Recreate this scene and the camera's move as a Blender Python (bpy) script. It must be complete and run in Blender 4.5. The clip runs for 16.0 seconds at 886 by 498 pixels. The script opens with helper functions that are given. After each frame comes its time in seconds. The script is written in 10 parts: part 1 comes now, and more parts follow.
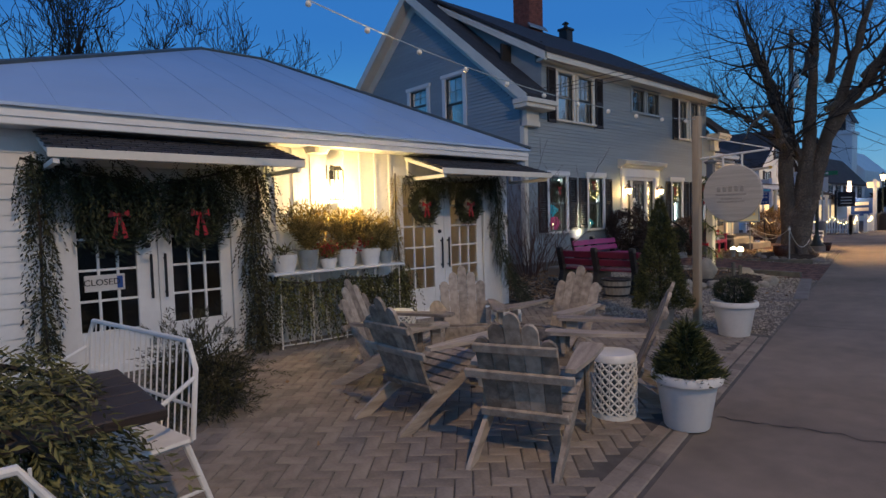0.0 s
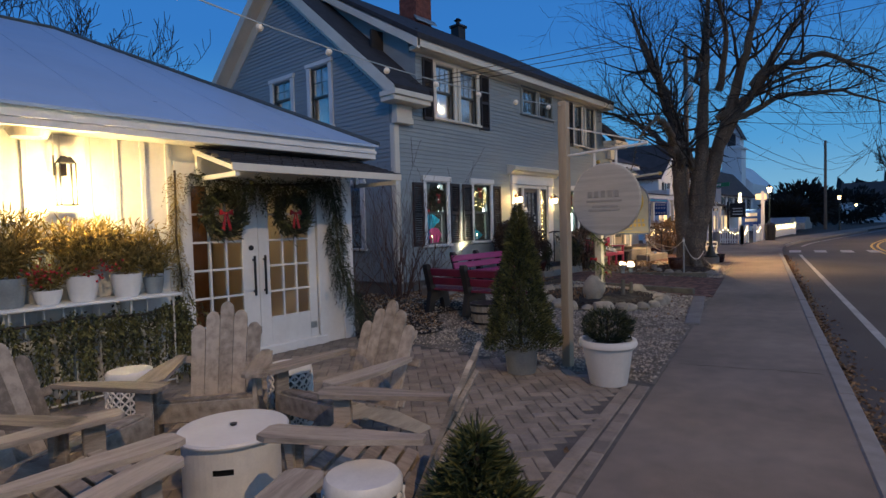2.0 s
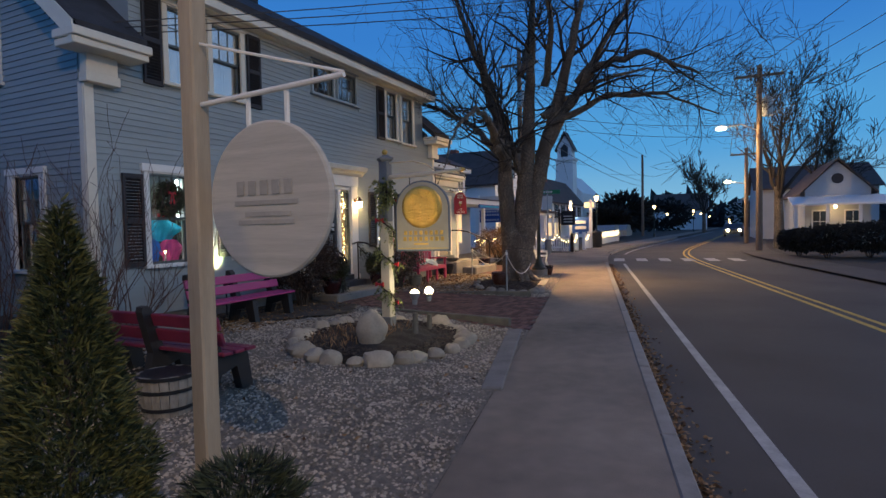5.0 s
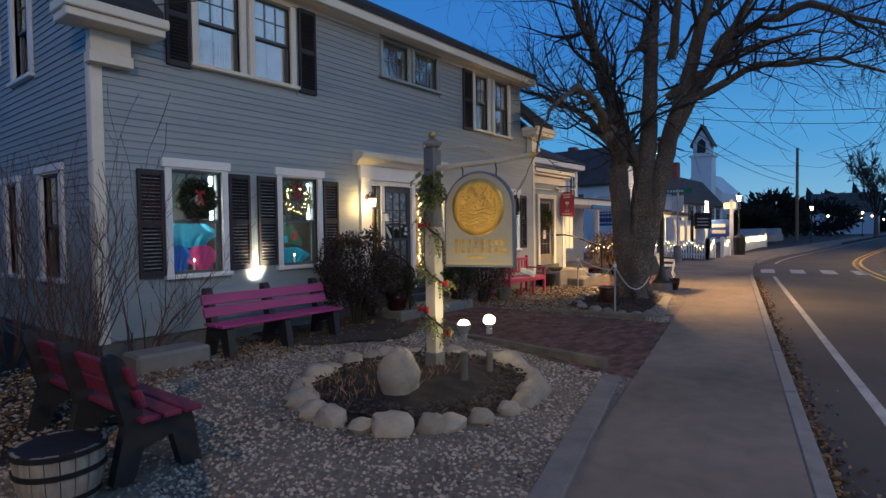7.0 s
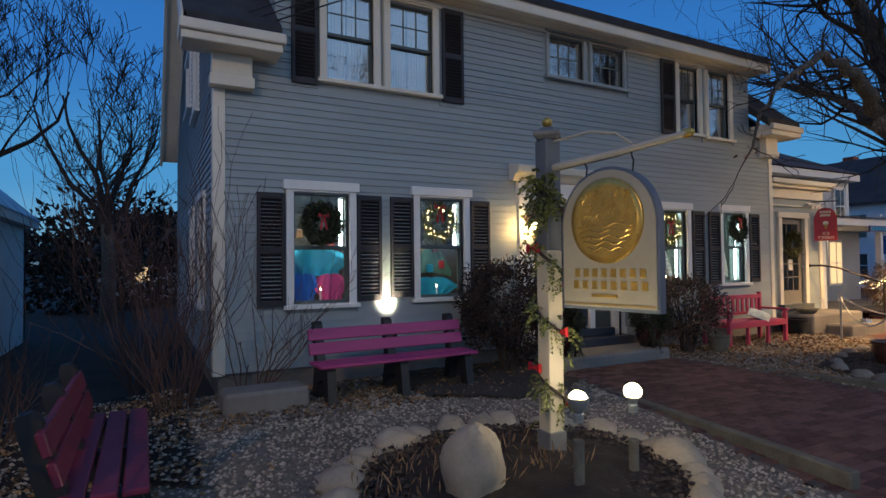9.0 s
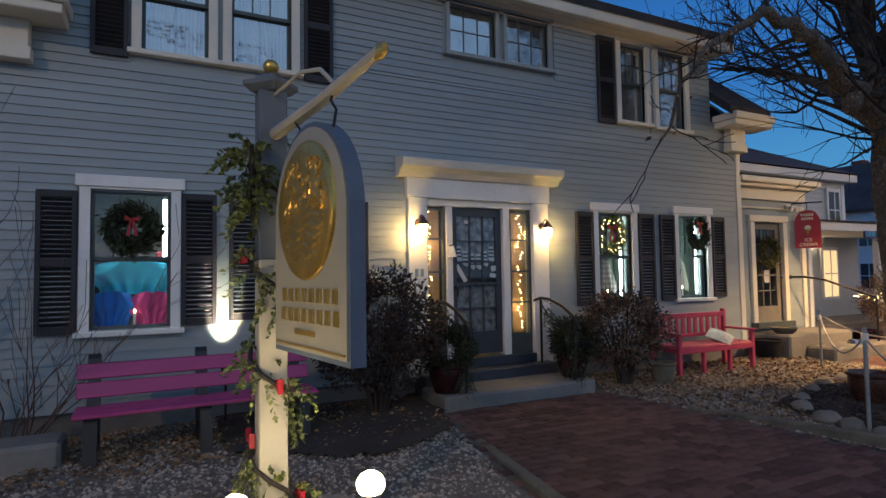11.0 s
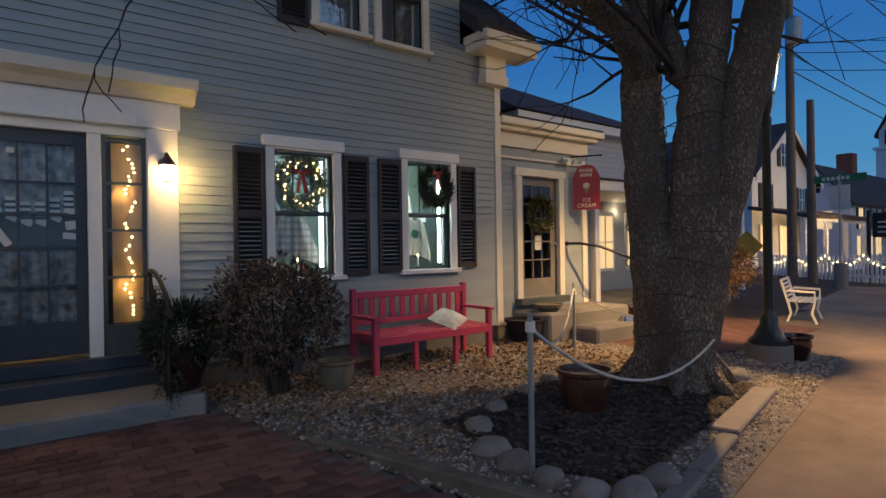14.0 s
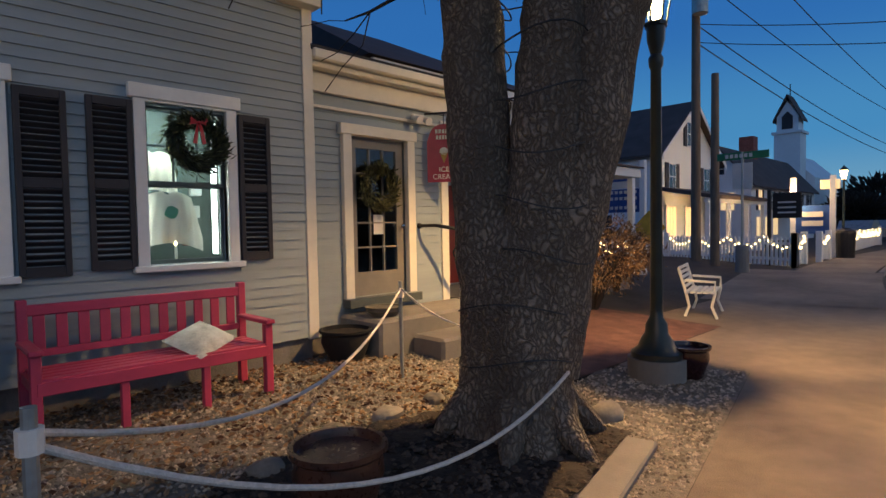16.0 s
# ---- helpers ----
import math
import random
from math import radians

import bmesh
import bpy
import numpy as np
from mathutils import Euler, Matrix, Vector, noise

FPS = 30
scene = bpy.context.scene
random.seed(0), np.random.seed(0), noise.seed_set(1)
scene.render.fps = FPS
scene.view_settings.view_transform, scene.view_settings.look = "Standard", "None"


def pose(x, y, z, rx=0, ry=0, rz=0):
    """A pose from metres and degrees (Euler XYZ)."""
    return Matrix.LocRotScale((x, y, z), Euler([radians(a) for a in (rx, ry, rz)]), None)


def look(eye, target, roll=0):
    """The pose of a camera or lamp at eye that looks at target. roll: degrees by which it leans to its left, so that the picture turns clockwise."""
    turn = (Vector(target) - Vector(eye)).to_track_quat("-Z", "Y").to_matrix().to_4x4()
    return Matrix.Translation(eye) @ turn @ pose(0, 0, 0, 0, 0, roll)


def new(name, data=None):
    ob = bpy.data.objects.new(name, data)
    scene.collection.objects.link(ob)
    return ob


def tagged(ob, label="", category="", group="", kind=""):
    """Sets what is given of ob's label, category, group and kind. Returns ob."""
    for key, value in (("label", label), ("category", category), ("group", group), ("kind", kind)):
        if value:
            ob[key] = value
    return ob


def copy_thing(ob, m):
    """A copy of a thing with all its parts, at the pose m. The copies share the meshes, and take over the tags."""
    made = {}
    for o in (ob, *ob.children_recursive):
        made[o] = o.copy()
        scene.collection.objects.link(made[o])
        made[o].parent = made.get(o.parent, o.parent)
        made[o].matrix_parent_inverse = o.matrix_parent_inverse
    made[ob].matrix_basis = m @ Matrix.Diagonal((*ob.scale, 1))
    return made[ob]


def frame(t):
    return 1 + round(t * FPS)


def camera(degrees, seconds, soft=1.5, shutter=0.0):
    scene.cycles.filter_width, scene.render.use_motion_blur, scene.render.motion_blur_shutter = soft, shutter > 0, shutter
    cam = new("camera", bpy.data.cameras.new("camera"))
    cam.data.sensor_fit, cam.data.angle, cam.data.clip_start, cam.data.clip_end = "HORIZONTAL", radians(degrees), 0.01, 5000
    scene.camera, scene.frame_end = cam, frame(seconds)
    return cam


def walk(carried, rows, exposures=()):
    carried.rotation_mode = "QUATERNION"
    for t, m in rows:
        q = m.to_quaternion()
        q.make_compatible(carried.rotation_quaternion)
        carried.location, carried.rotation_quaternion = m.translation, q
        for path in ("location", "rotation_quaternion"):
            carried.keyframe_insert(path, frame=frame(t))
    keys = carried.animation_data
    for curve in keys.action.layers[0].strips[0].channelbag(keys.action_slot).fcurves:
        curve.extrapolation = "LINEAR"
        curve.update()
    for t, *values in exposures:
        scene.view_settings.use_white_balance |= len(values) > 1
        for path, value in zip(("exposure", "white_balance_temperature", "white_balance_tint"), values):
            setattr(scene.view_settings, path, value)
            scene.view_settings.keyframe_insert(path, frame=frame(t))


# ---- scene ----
cam = camera(76.6, 16.0)
PATH = [
    (0, (0.108, -0.335, 1.462), (1.428, 1.164, 1.353), -1.6),
    (0.5, (0.63, -0.26, 1.458), (1.994, 1.199, 1.356), -2.0),
    (1, (1.143, -0.08, 1.442), (2.568, 1.32, 1.338), -1.6),
    (1.5, (1.68, 0.074, 1.448), (3.15, 1.427, 1.351), -1.4),
    (2, (2.195, 0.159, 1.457), (3.712, 1.46, 1.376), -1.6),
    (2.5, (2.717, 0.346, 1.42), (4.276, 1.597, 1.338), -1.3),
    (3, (3.254, 0.418, 1.424), (4.884, 1.575, 1.345), -1.3),
    (3.5, (3.779, 0.489, 1.477), (5.495, 1.512, 1.397), -1.4),
    (4, (4.381, 0.601, 1.504), (6.159, 1.514, 1.424), -1.1),
    (4.2, (4.61, 0.624, 1.501), (6.411, 1.49, 1.422), -1.2),
    (6.3, (6.724, 1.004, 1.599), (8.498, 1.924, 1.527), -0.7),
    (6.5, (6.973, 1.053, 1.594), (8.7, 2.061, 1.526), -0.7),
    (7, (7.446, 1.057, 1.578), (9.014, 2.295, 1.513), -0.8),
    (7.5, (7.898, 1.152, 1.561), (9.263, 2.612, 1.494), -0.7),
    (8, (8.313, 1.32, 1.595), (9.498, 2.931, 1.544), -0.4),
    (8.2, (8.52, 1.337, 1.581), (9.634, 2.998, 1.553), -0.4),
    (10.3, (10.62, 1.881, 1.516), (11.504, 3.672, 1.623), -0.8),
    (10.5, (10.862, 1.928, 1.527), (11.744, 3.719, 1.634), -0.8),
    (11, (11.419, 1.933, 1.53), (12.313, 3.72, 1.627), -0.9),
    (11.5, (11.99, 1.944, 1.503), (12.896, 3.725, 1.597), -0.9),
    (12, (12.6, 1.977, 1.535), (13.545, 3.739, 1.582), -0.5),
    (12.5, (13.198, 2.028, 1.449), (14.245, 3.732, 1.489), -0.9),
    (13, (13.742, 2.217, 1.39), (14.853, 3.88, 1.414), -0.6),
    (13.5, (14.255, 2.376, 1.387), (15.421, 4.001, 1.391), -0.6),
    (14, (14.803, 2.545, 1.389), (16.021, 4.131, 1.384), -0.9),
    (14.5, (15.378, 2.771, 1.39), (16.643, 4.319, 1.357), -0.8),
    (15, (15.987, 2.92, 1.334), (17.313, 4.417, 1.287), -1.0),
    (15.5, (16.461, 3.105, 1.346), (17.829, 4.563, 1.284), -1.0),
    (16, (16.998, 3.26, 1.395), (18.408, 4.677, 1.318), -1.0),
]
walk(cam, [(t, look(eye, target, roll)) for t, eye, target, roll in PATH], [(0, 0.18), (4, 0.32), (6.5, 0.34), (8, 0.18), (11, 0.08), (12.5, -0.12), (14, -0.14), (16, -0.12)])

# ---- world, lamps ----
world = bpy.data.worlds.new("dusk_sky")
scene.world = world
world.use_nodes = True
wn, wl = world.node_tree.nodes, world.node_tree.links
wn.clear()
w_out = wn.new("ShaderNodeOutputWorld")
w_bg = wn.new("ShaderNodeBackground")
w_geo = wn.new("ShaderNodeTexCoord")
w_sep = wn.new("ShaderNodeSeparateXYZ")
wl.new(w_geo.outputs["Generated"], w_sep.inputs[0])
w_ramp = wn.new("ShaderNodeValToRGB")
w_ramp.color_ramp.interpolation = "EASE"
stops = [(0.0, (0.08, 0.13, 0.19)), (0.03, (0.17, 0.39, 0.58)), (0.14, (0.070, 0.29, 0.58)), (0.32, (0.031, 0.17, 0.50)), (0.60, (0.014, 0.088, 0.34)), (1.0, (0.012, 0.06, 0.20))]
while len(w_ramp.color_ramp.elements) < len(stops):
    w_ramp.color_ramp.elements.new(0.5)
for el, (p, c) in zip(w_ramp.color_ramp.elements, stops):
    el.position, el.color = p, (*c, 1)
wl.new(w_sep.outputs["Z"], w_ramp.inputs[0])
# the afterglow in the part of the sky where the sun went down
w_dot = wn.new("ShaderNodeVectorMath")
w_dot.operation = "DOT_PRODUCT"
w_dot.inputs[1].default_value = Vector((0.05, -0.98, 0.14)).normalized()
wl.new(w_geo.outputs["Generated"], w_dot.inputs[0])
w_glow = wn.new("ShaderNodeMapRange")
w_glow.interpolation_type = "SMOOTHERSTEP"
w_glow.inputs["From Min"].default_value, w_glow.inputs["From Max"].default_value = 0.2, 1.0
wl.new(w_dot.outputs["Value"], w_glow.inputs["Value"])
w_mix = wn.new("ShaderNodeMix")
w_mix.data_type = "RGBA"
w_mix.inputs["B"].default_value = (0.25, 0.41, 0.66, 1)
wl.new(w_glow.outputs["Result"], w_mix.inputs["Factor"])
wl.new(w_ramp.outputs["Color"], w_mix.inputs["A"])
wl.new(w_mix.outputs["Result"], w_bg.inputs["Color"])
w_bg.inputs["Strength"].default_value = 0.95
wl.new(w_bg.outputs[0], w_out.inputs[0])


def lamp(name, place, watts, colour, radius=0.05, kind="POINT", target=None, angle=60, size=0.5):
    data = bpy.data.lights.new(name, kind)
    data.energy, data.color = watts, colour
    if kind == "AREA":
        data.size = size
    else:
        data.shadow_soft_size = radius
    ob = new(name, data)
    if kind == "SPOT":
        data.spot_size, data.spot_blend = radians(angle), 0.6
    ob.matrix_basis = look(place, target) if target else Matrix.Translation(place)
    return ob


WARM, AMBER, COOL = (1.0, 0.72, 0.42), (1.0, 0.62, 0.28), (0.75, 1.0, 0.9)
lamp("street_light", (0.5, -5.2, 8.6), 1700, (1.0, 0.67, 0.38), 0.04)
# unseen lamp added across the road to warm the pavement and trunk
lamp("street_light", (24.0, -2.6, 7.4), 260, (1.0, 0.62, 0.28), 0.03)
lamp("street_light", (38.9, 0.35, 6.1), 1100, AMBER, 0.15)
lamp("street_light", (50.0, -0.2, 4.1), 500, AMBER, 0.15)
lamp("post_lamp_light", (21.87, 5.46, 3.50), 1300, (1.0, 0.58, 0.22), 0.03, "SPOT", (21.871, 5.45, 0.0), 128)
lamp("post_lamp_glow", (21.87, 5.46, 3.47), 95, (1.0, 0.66, 0.30), 0.03)
for sx in (14.00, 15.97):
    lamp("sconce_light", (sx, 7.78, 2.05), 11, (1.0, 0.61, 0.19), 0.03)
lamp("lantern_light", (3.80, 5.72, 1.84), 70, (1.0, 0.66, 0.25), 0.04)
lamp("uplight", (11.97, 7.77, 0.76), 220, (1.0, 0.84, 0.55), 0.02, "SPOT", (11.97, 7.98, 1.12), 50)
lamp("bulb_light", (11.66, 4.15, 0.80), 7, (1.0, 0.8, 0.5), 0.05)
lamp("bulb_light", (12.21, 4.23, 0.74), 7, (1.0, 0.8, 0.5), 0.05)
lamp("sign_spot", (11.2, 3.9, 0.62), 12, (1.0, 0.8, 0.45), 0.04, "SPOT", (11.86, 4.15, 1.5), 80)
lamp("sign_spot", (12.5, 3.95, 0.62), 9, (1.0, 0.8, 0.45), 0.04, "SPOT", (11.9, 4.15, 1.5), 80)
for wx in (11.15, 12.76, 17.19, 18.78):
    lamp("display_light", (wx, 8.19, 2.52), 40 if wx > 15 else 26, COOL if wx > 15 else (0.95, 0.95, 0.85), 0.1, "AREA", (wx, 8.32, 1.2), size=0.3)
lamp("dining_light", (5.7, 8.0, 2.0), 14, (1.0, 0.6, 0.25), 0.1)
lamp("porch_light", (25.2, 9.9, 2.1), 4, WARM, 0.1)
lamp("porch_light", (41.5, 12.4, 2.1), 55, AMBER, 0.1)
lamp("porch_light", (42.2, 9.0, 2.4), 320, AMBER, 0.1)
lamp("porch_light", (44.3, -5.6, 2.0), 15, AMBER, 0.1)
for sx in (14.33, 15.58):
    for sz in (1.1, 1.9):
        lamp("sidelight_glow", (sx, 8.085, sz), 0.9, (1.0, 0.62, 0.24), 0.01)

# ---- mesh tools ----
class Shape:
    """Vertices and faces of one mesh, with a few solid forms."""

    def __init__(self):
        self.v, self.f = [], []

    def add(self, verts, faces, m=None):
        n = len(self.v)
        self.v += [tuple(m @ Vector(p)) for p in verts] if m is not None else [tuple(p) for p in verts]
        self.f += [tuple(i + n for i in q) for q in faces]
        return self

    def box(self, a, b, bevel=0.0, m=None):
        lo = [min(p, q) for p, q in zip(a, b)]
        hi = [max(p, q) for p, q in zip(a, b)]
        k = min(bevel, *[(h - l) * 0.45 for l, h in zip(lo, hi)])
        if k <= 0:
            v = [(x, y, z) for z in (lo[2], hi[2]) for y in (lo[1], hi[1]) for x in (lo[0], hi[0])]
            return self.add(v, [(0, 2, 3, 1), (4, 5, 7, 6), (0, 1, 5, 4), (2, 6, 7, 3), (0, 4, 6, 2), (1, 3, 7, 5)], m)
        v, at = [], {}
        for s in [(i, j, l) for i in (0, 1) for j in (0, 1) for l in (0, 1)]:
            for axis in range(3):
                p = [hi[n] - (k if n != axis else 0) if s[n] else lo[n] + (k if n != axis else 0) for n in range(3)]
                at[s, axis] = len(v)
                v.append(p)
        f = []
        for axis in range(3):
            o1, o2 = [n for n in range(3) if n != axis]
            for side in (0, 1):
                def key(a1, a2):
                    s = [0, 0, 0]
                    s[axis], s[o1], s[o2] = side, a1, a2
                    return at[tuple(s), axis]
                f.append((key(0, 0), key(1, 0), key(1, 1), key(0, 1)))
            for a1 in (0, 1):
                for a2 in (0, 1):
                    s0, s1 = [0, 0, 0], [0, 0, 0]
                    s0[axis], s1[axis] = 0, 1
                    s0[o1] = s1[o1] = a1
                    s0[o2] = s1[o2] = a2
                    s0, s1 = tuple(s0), tuple(s1)
                    f.append((at[s0, o1], at[s1, o1], at[s1, o2], at[s0, o2]))
        for s in [(i, j, l) for i in (0, 1) for j in (0, 1) for l in (0, 1)]:
            f.append((at[s, 0], at[s, 1], at[s, 2]))
        return self.add(v, f, m)

    def prism(self, outline, lo, hi, axis="z", m=None):
        """A flat outline made thick along an axis."""
        def put(p, h):
            a, b = p
            return {"x": (h, a, b), "y": (a, h, b), "z": (a, b, h)}[axis]
        n = len(outline)
        v = [put(p, lo) for p in outline] + [put(p, hi) for p in outline]
        f = [tuple(range(n)), tuple(range(2 * n - 1, n - 1, -1))] + [(i, i + n, (i + 1) % n + n, (i + 1) % n) for i in range(n)]
        return self.add(v, f, m)

    def tube(self, pts, radii, sides=6, cap=True, m=None):
        pts = [Vector(p) for p in pts]
        if not hasattr(radii, "__len__"):
            radii = [radii] * len(pts)
        v, f, side = [], [], None
        for n, p in enumerate(pts):
            ahead = (pts[min(n + 1, len(pts) - 1)] - pts[max(n - 1, 0)]).normalized()
            if side is None:
                side = ahead.orthogonal().normalized()
            side = (side - ahead * side.dot(ahead)).normalized()
            other = ahead.cross(side)
            v += [p + radii[n] * (math.cos(2 * math.pi * k / sides) * side + math.sin(2 * math.pi * k / sides) * other) for k in range(sides)]
        for n in range(len(pts) - 1):
            f += [(n * sides + k, n * sides + (k + 1) % sides, (n + 1) * sides + (k + 1) % sides, (n + 1) * sides + k) for k in range(sides)]
        if cap:
            f += [tuple(range(sides - 1, -1, -1)), tuple(range((len(pts) - 1) * sides, len(pts) * sides))]
        return self.add(v, f, m)

    def lathe(self, profile, at=(0, 0, 0), sides=24, m=None):
        """A profile of (radius, height) turned round the upright axis."""
        v = [(at[0] + r * math.cos(2 * math.pi * k / sides), at[1] + r * math.sin(2 * math.pi * k / sides), at[2] + z) for r, z in profile for k in range(sides)]
        f = []
        for n in range(len(profile) - 1):
            f += [(n * sides + k, n * sides + (k + 1) % sides, (n + 1) * sides + (k + 1) % sides, (n + 1) * sides + k) for k in range(sides)]
        f += [tuple(range(sides - 1, -1, -1)), tuple(range((len(profile) - 1) * sides, len(profile) * sides))]
        return self.add(v, f, m)

    def ball(self, at, r, rings=8, sides=12, squash=(1, 1, 1)):
        prof = [(max(1e-4, math.sin(math.pi * n / rings)), -math.cos(math.pi * n / rings)) for n in range(rings + 1)]
        m = Matrix.Translation(at) @ Matrix.Diagonal((r * squash[0], r * squash[1], r * squash[2], 1))
        return self.lathe(prof, (0, 0, 0), sides, m)

    def torus(self, at, big, small, m=None, sides=24, ring=8):
        v, f = [], []
        for i in range(sides):
            a = 2 * math.pi * i / sides
            for j in range(ring):
                b = 2 * math.pi * j / ring
                v.append((at[0] + (big + small * math.cos(b)) * math.cos(a), at[1] + small * math.sin(b), at[2] + (big + small * math.cos(b)) * math.sin(a)))
        for i in range(sides):
            for j in range(ring):
                f.append((i * ring + j, i * ring + (j + 1) % ring, (i + 1) % sides * ring + (j + 1) % ring, (i + 1) % sides * ring + j))
        return self.add(v, f, m)

    def rock(self, at, size, seed, sides=10, rings=6):
        rnd = random.Random(seed)
        off = Vector((rnd.random() * 50, rnd.random() * 50, rnd.random() * 50))
        v = []
        for n in range(rings + 1):
            t = math.pi * n / rings
            for k in range(sides):
                a = 2 * math.pi * k / sides
                p = Vector((math.sin(t) * math.cos(a), math.sin(t) * math.sin(a), -math.cos(t)))
                p *= 1 + 0.28 * noise.noise(p * 1.3 + off) + 0.08 * noise.noise(p * 4 + off)
                v.append((at[0] + p.x * size[0], at[1] + p.y * size[1], at[2] + p.z * size[2]))
        f = [(n * sides + k, n * sides + (k + 1) % sides, (n + 1) * sides + (k + 1) % sides, (n + 1) * sides + k) for n in range(rings) for k in range(sides)]
        return self.add(v, f)

    def leaves(self, pts, ways, length, width, spread=0.5, seed=1, fold=0.25):
        """Small pointed leaves, one at each point, roughly along its way."""
        rng = np.random.RandomState(seed)
        pts, ways = np.asarray(pts, float), np.asarray(ways, float)
        n = len(pts)
        w = ways + spread * rng.normal(size=(n, 3))
        w /= np.linalg.norm(w, axis=1)[:, None] + 1e-9
        s = np.cross(w, rng.normal(size=(n, 3)))
        s /= np.linalg.norm(s, axis=1)[:, None] + 1e-9
        u = np.cross(w, s)
        ln = length * rng.uniform(0.6, 1.3, (n, 1))
        wd = width * rng.uniform(0.7, 1.3, (n, 1))
        quad = np.stack([pts, pts + w * ln * 0.45 + s * wd * 0.5 + u * wd * fold, pts + w * ln, pts + w * ln * 0.45 - s * wd * 0.5 + u * wd * fold], 1)
        base = len(self.v)
        self.v += [tuple(p) for p in quad.reshape(-1, 3)]
        self.f += [(base + 4 * i, base + 4 * i + 1, base + 4 * i + 2, base + 4 * i + 3) for i in range(n)]
        return self

    def mesh(self, name, material, smooth=False, base=None):
        me = bpy.data.meshes.new(name)
        v = self.v if base is None else [(p[0] - base[0], p[1] - base[1], p[2] - base[2]) for p in self.v]
        me.from_pydata(v, [], self.f)
        if len(self.f) < 6000:
            bm = bmesh.new()
            bm.from_mesh(me)
            bmesh.ops.recalc_face_normals(bm, faces=bm.faces)
            bm.to_mesh(me)
            bm.free()
        for mt in material if isinstance(material, (list, tuple)) else [material]:
            me.materials.append(mt)
        if smooth:
            me.shade_smooth()
            me.set_sharp_from_angle(angle=radians(40))
        return me


BASE = {}


def thing(name, base, label, category, group="", kind=""):
    """The empty at a thing's base; its parts are given in world places."""
    ob = new(name)
    ob.empty_display_size = 0.1
    ob.location = base
    BASE[ob.name] = Vector(base)
    return tagged(ob, label, category, group, kind)


def part(name, shape, material, parent, label="", smooth=False, kind=""):
    ob = new(name, shape.mesh(name, material, smooth) if isinstance(shape, Shape) else shape)
    ob.parent = parent
    if parent.name in BASE:
        ob.matrix_parent_inverse = Matrix.Translation(-BASE[parent.name])
    return tagged(ob, label, "", "", kind)


def solo(name, shape, material, base, label, category, group="", kind="", smooth=False):
    """A thing that is one mesh, with its origin at its base."""
    ob = new(name, shape.mesh(name, material, smooth, base))
    ob.location = base
    BASE[ob.name] = Vector(base)
    return tagged(ob, label, category, group, kind)


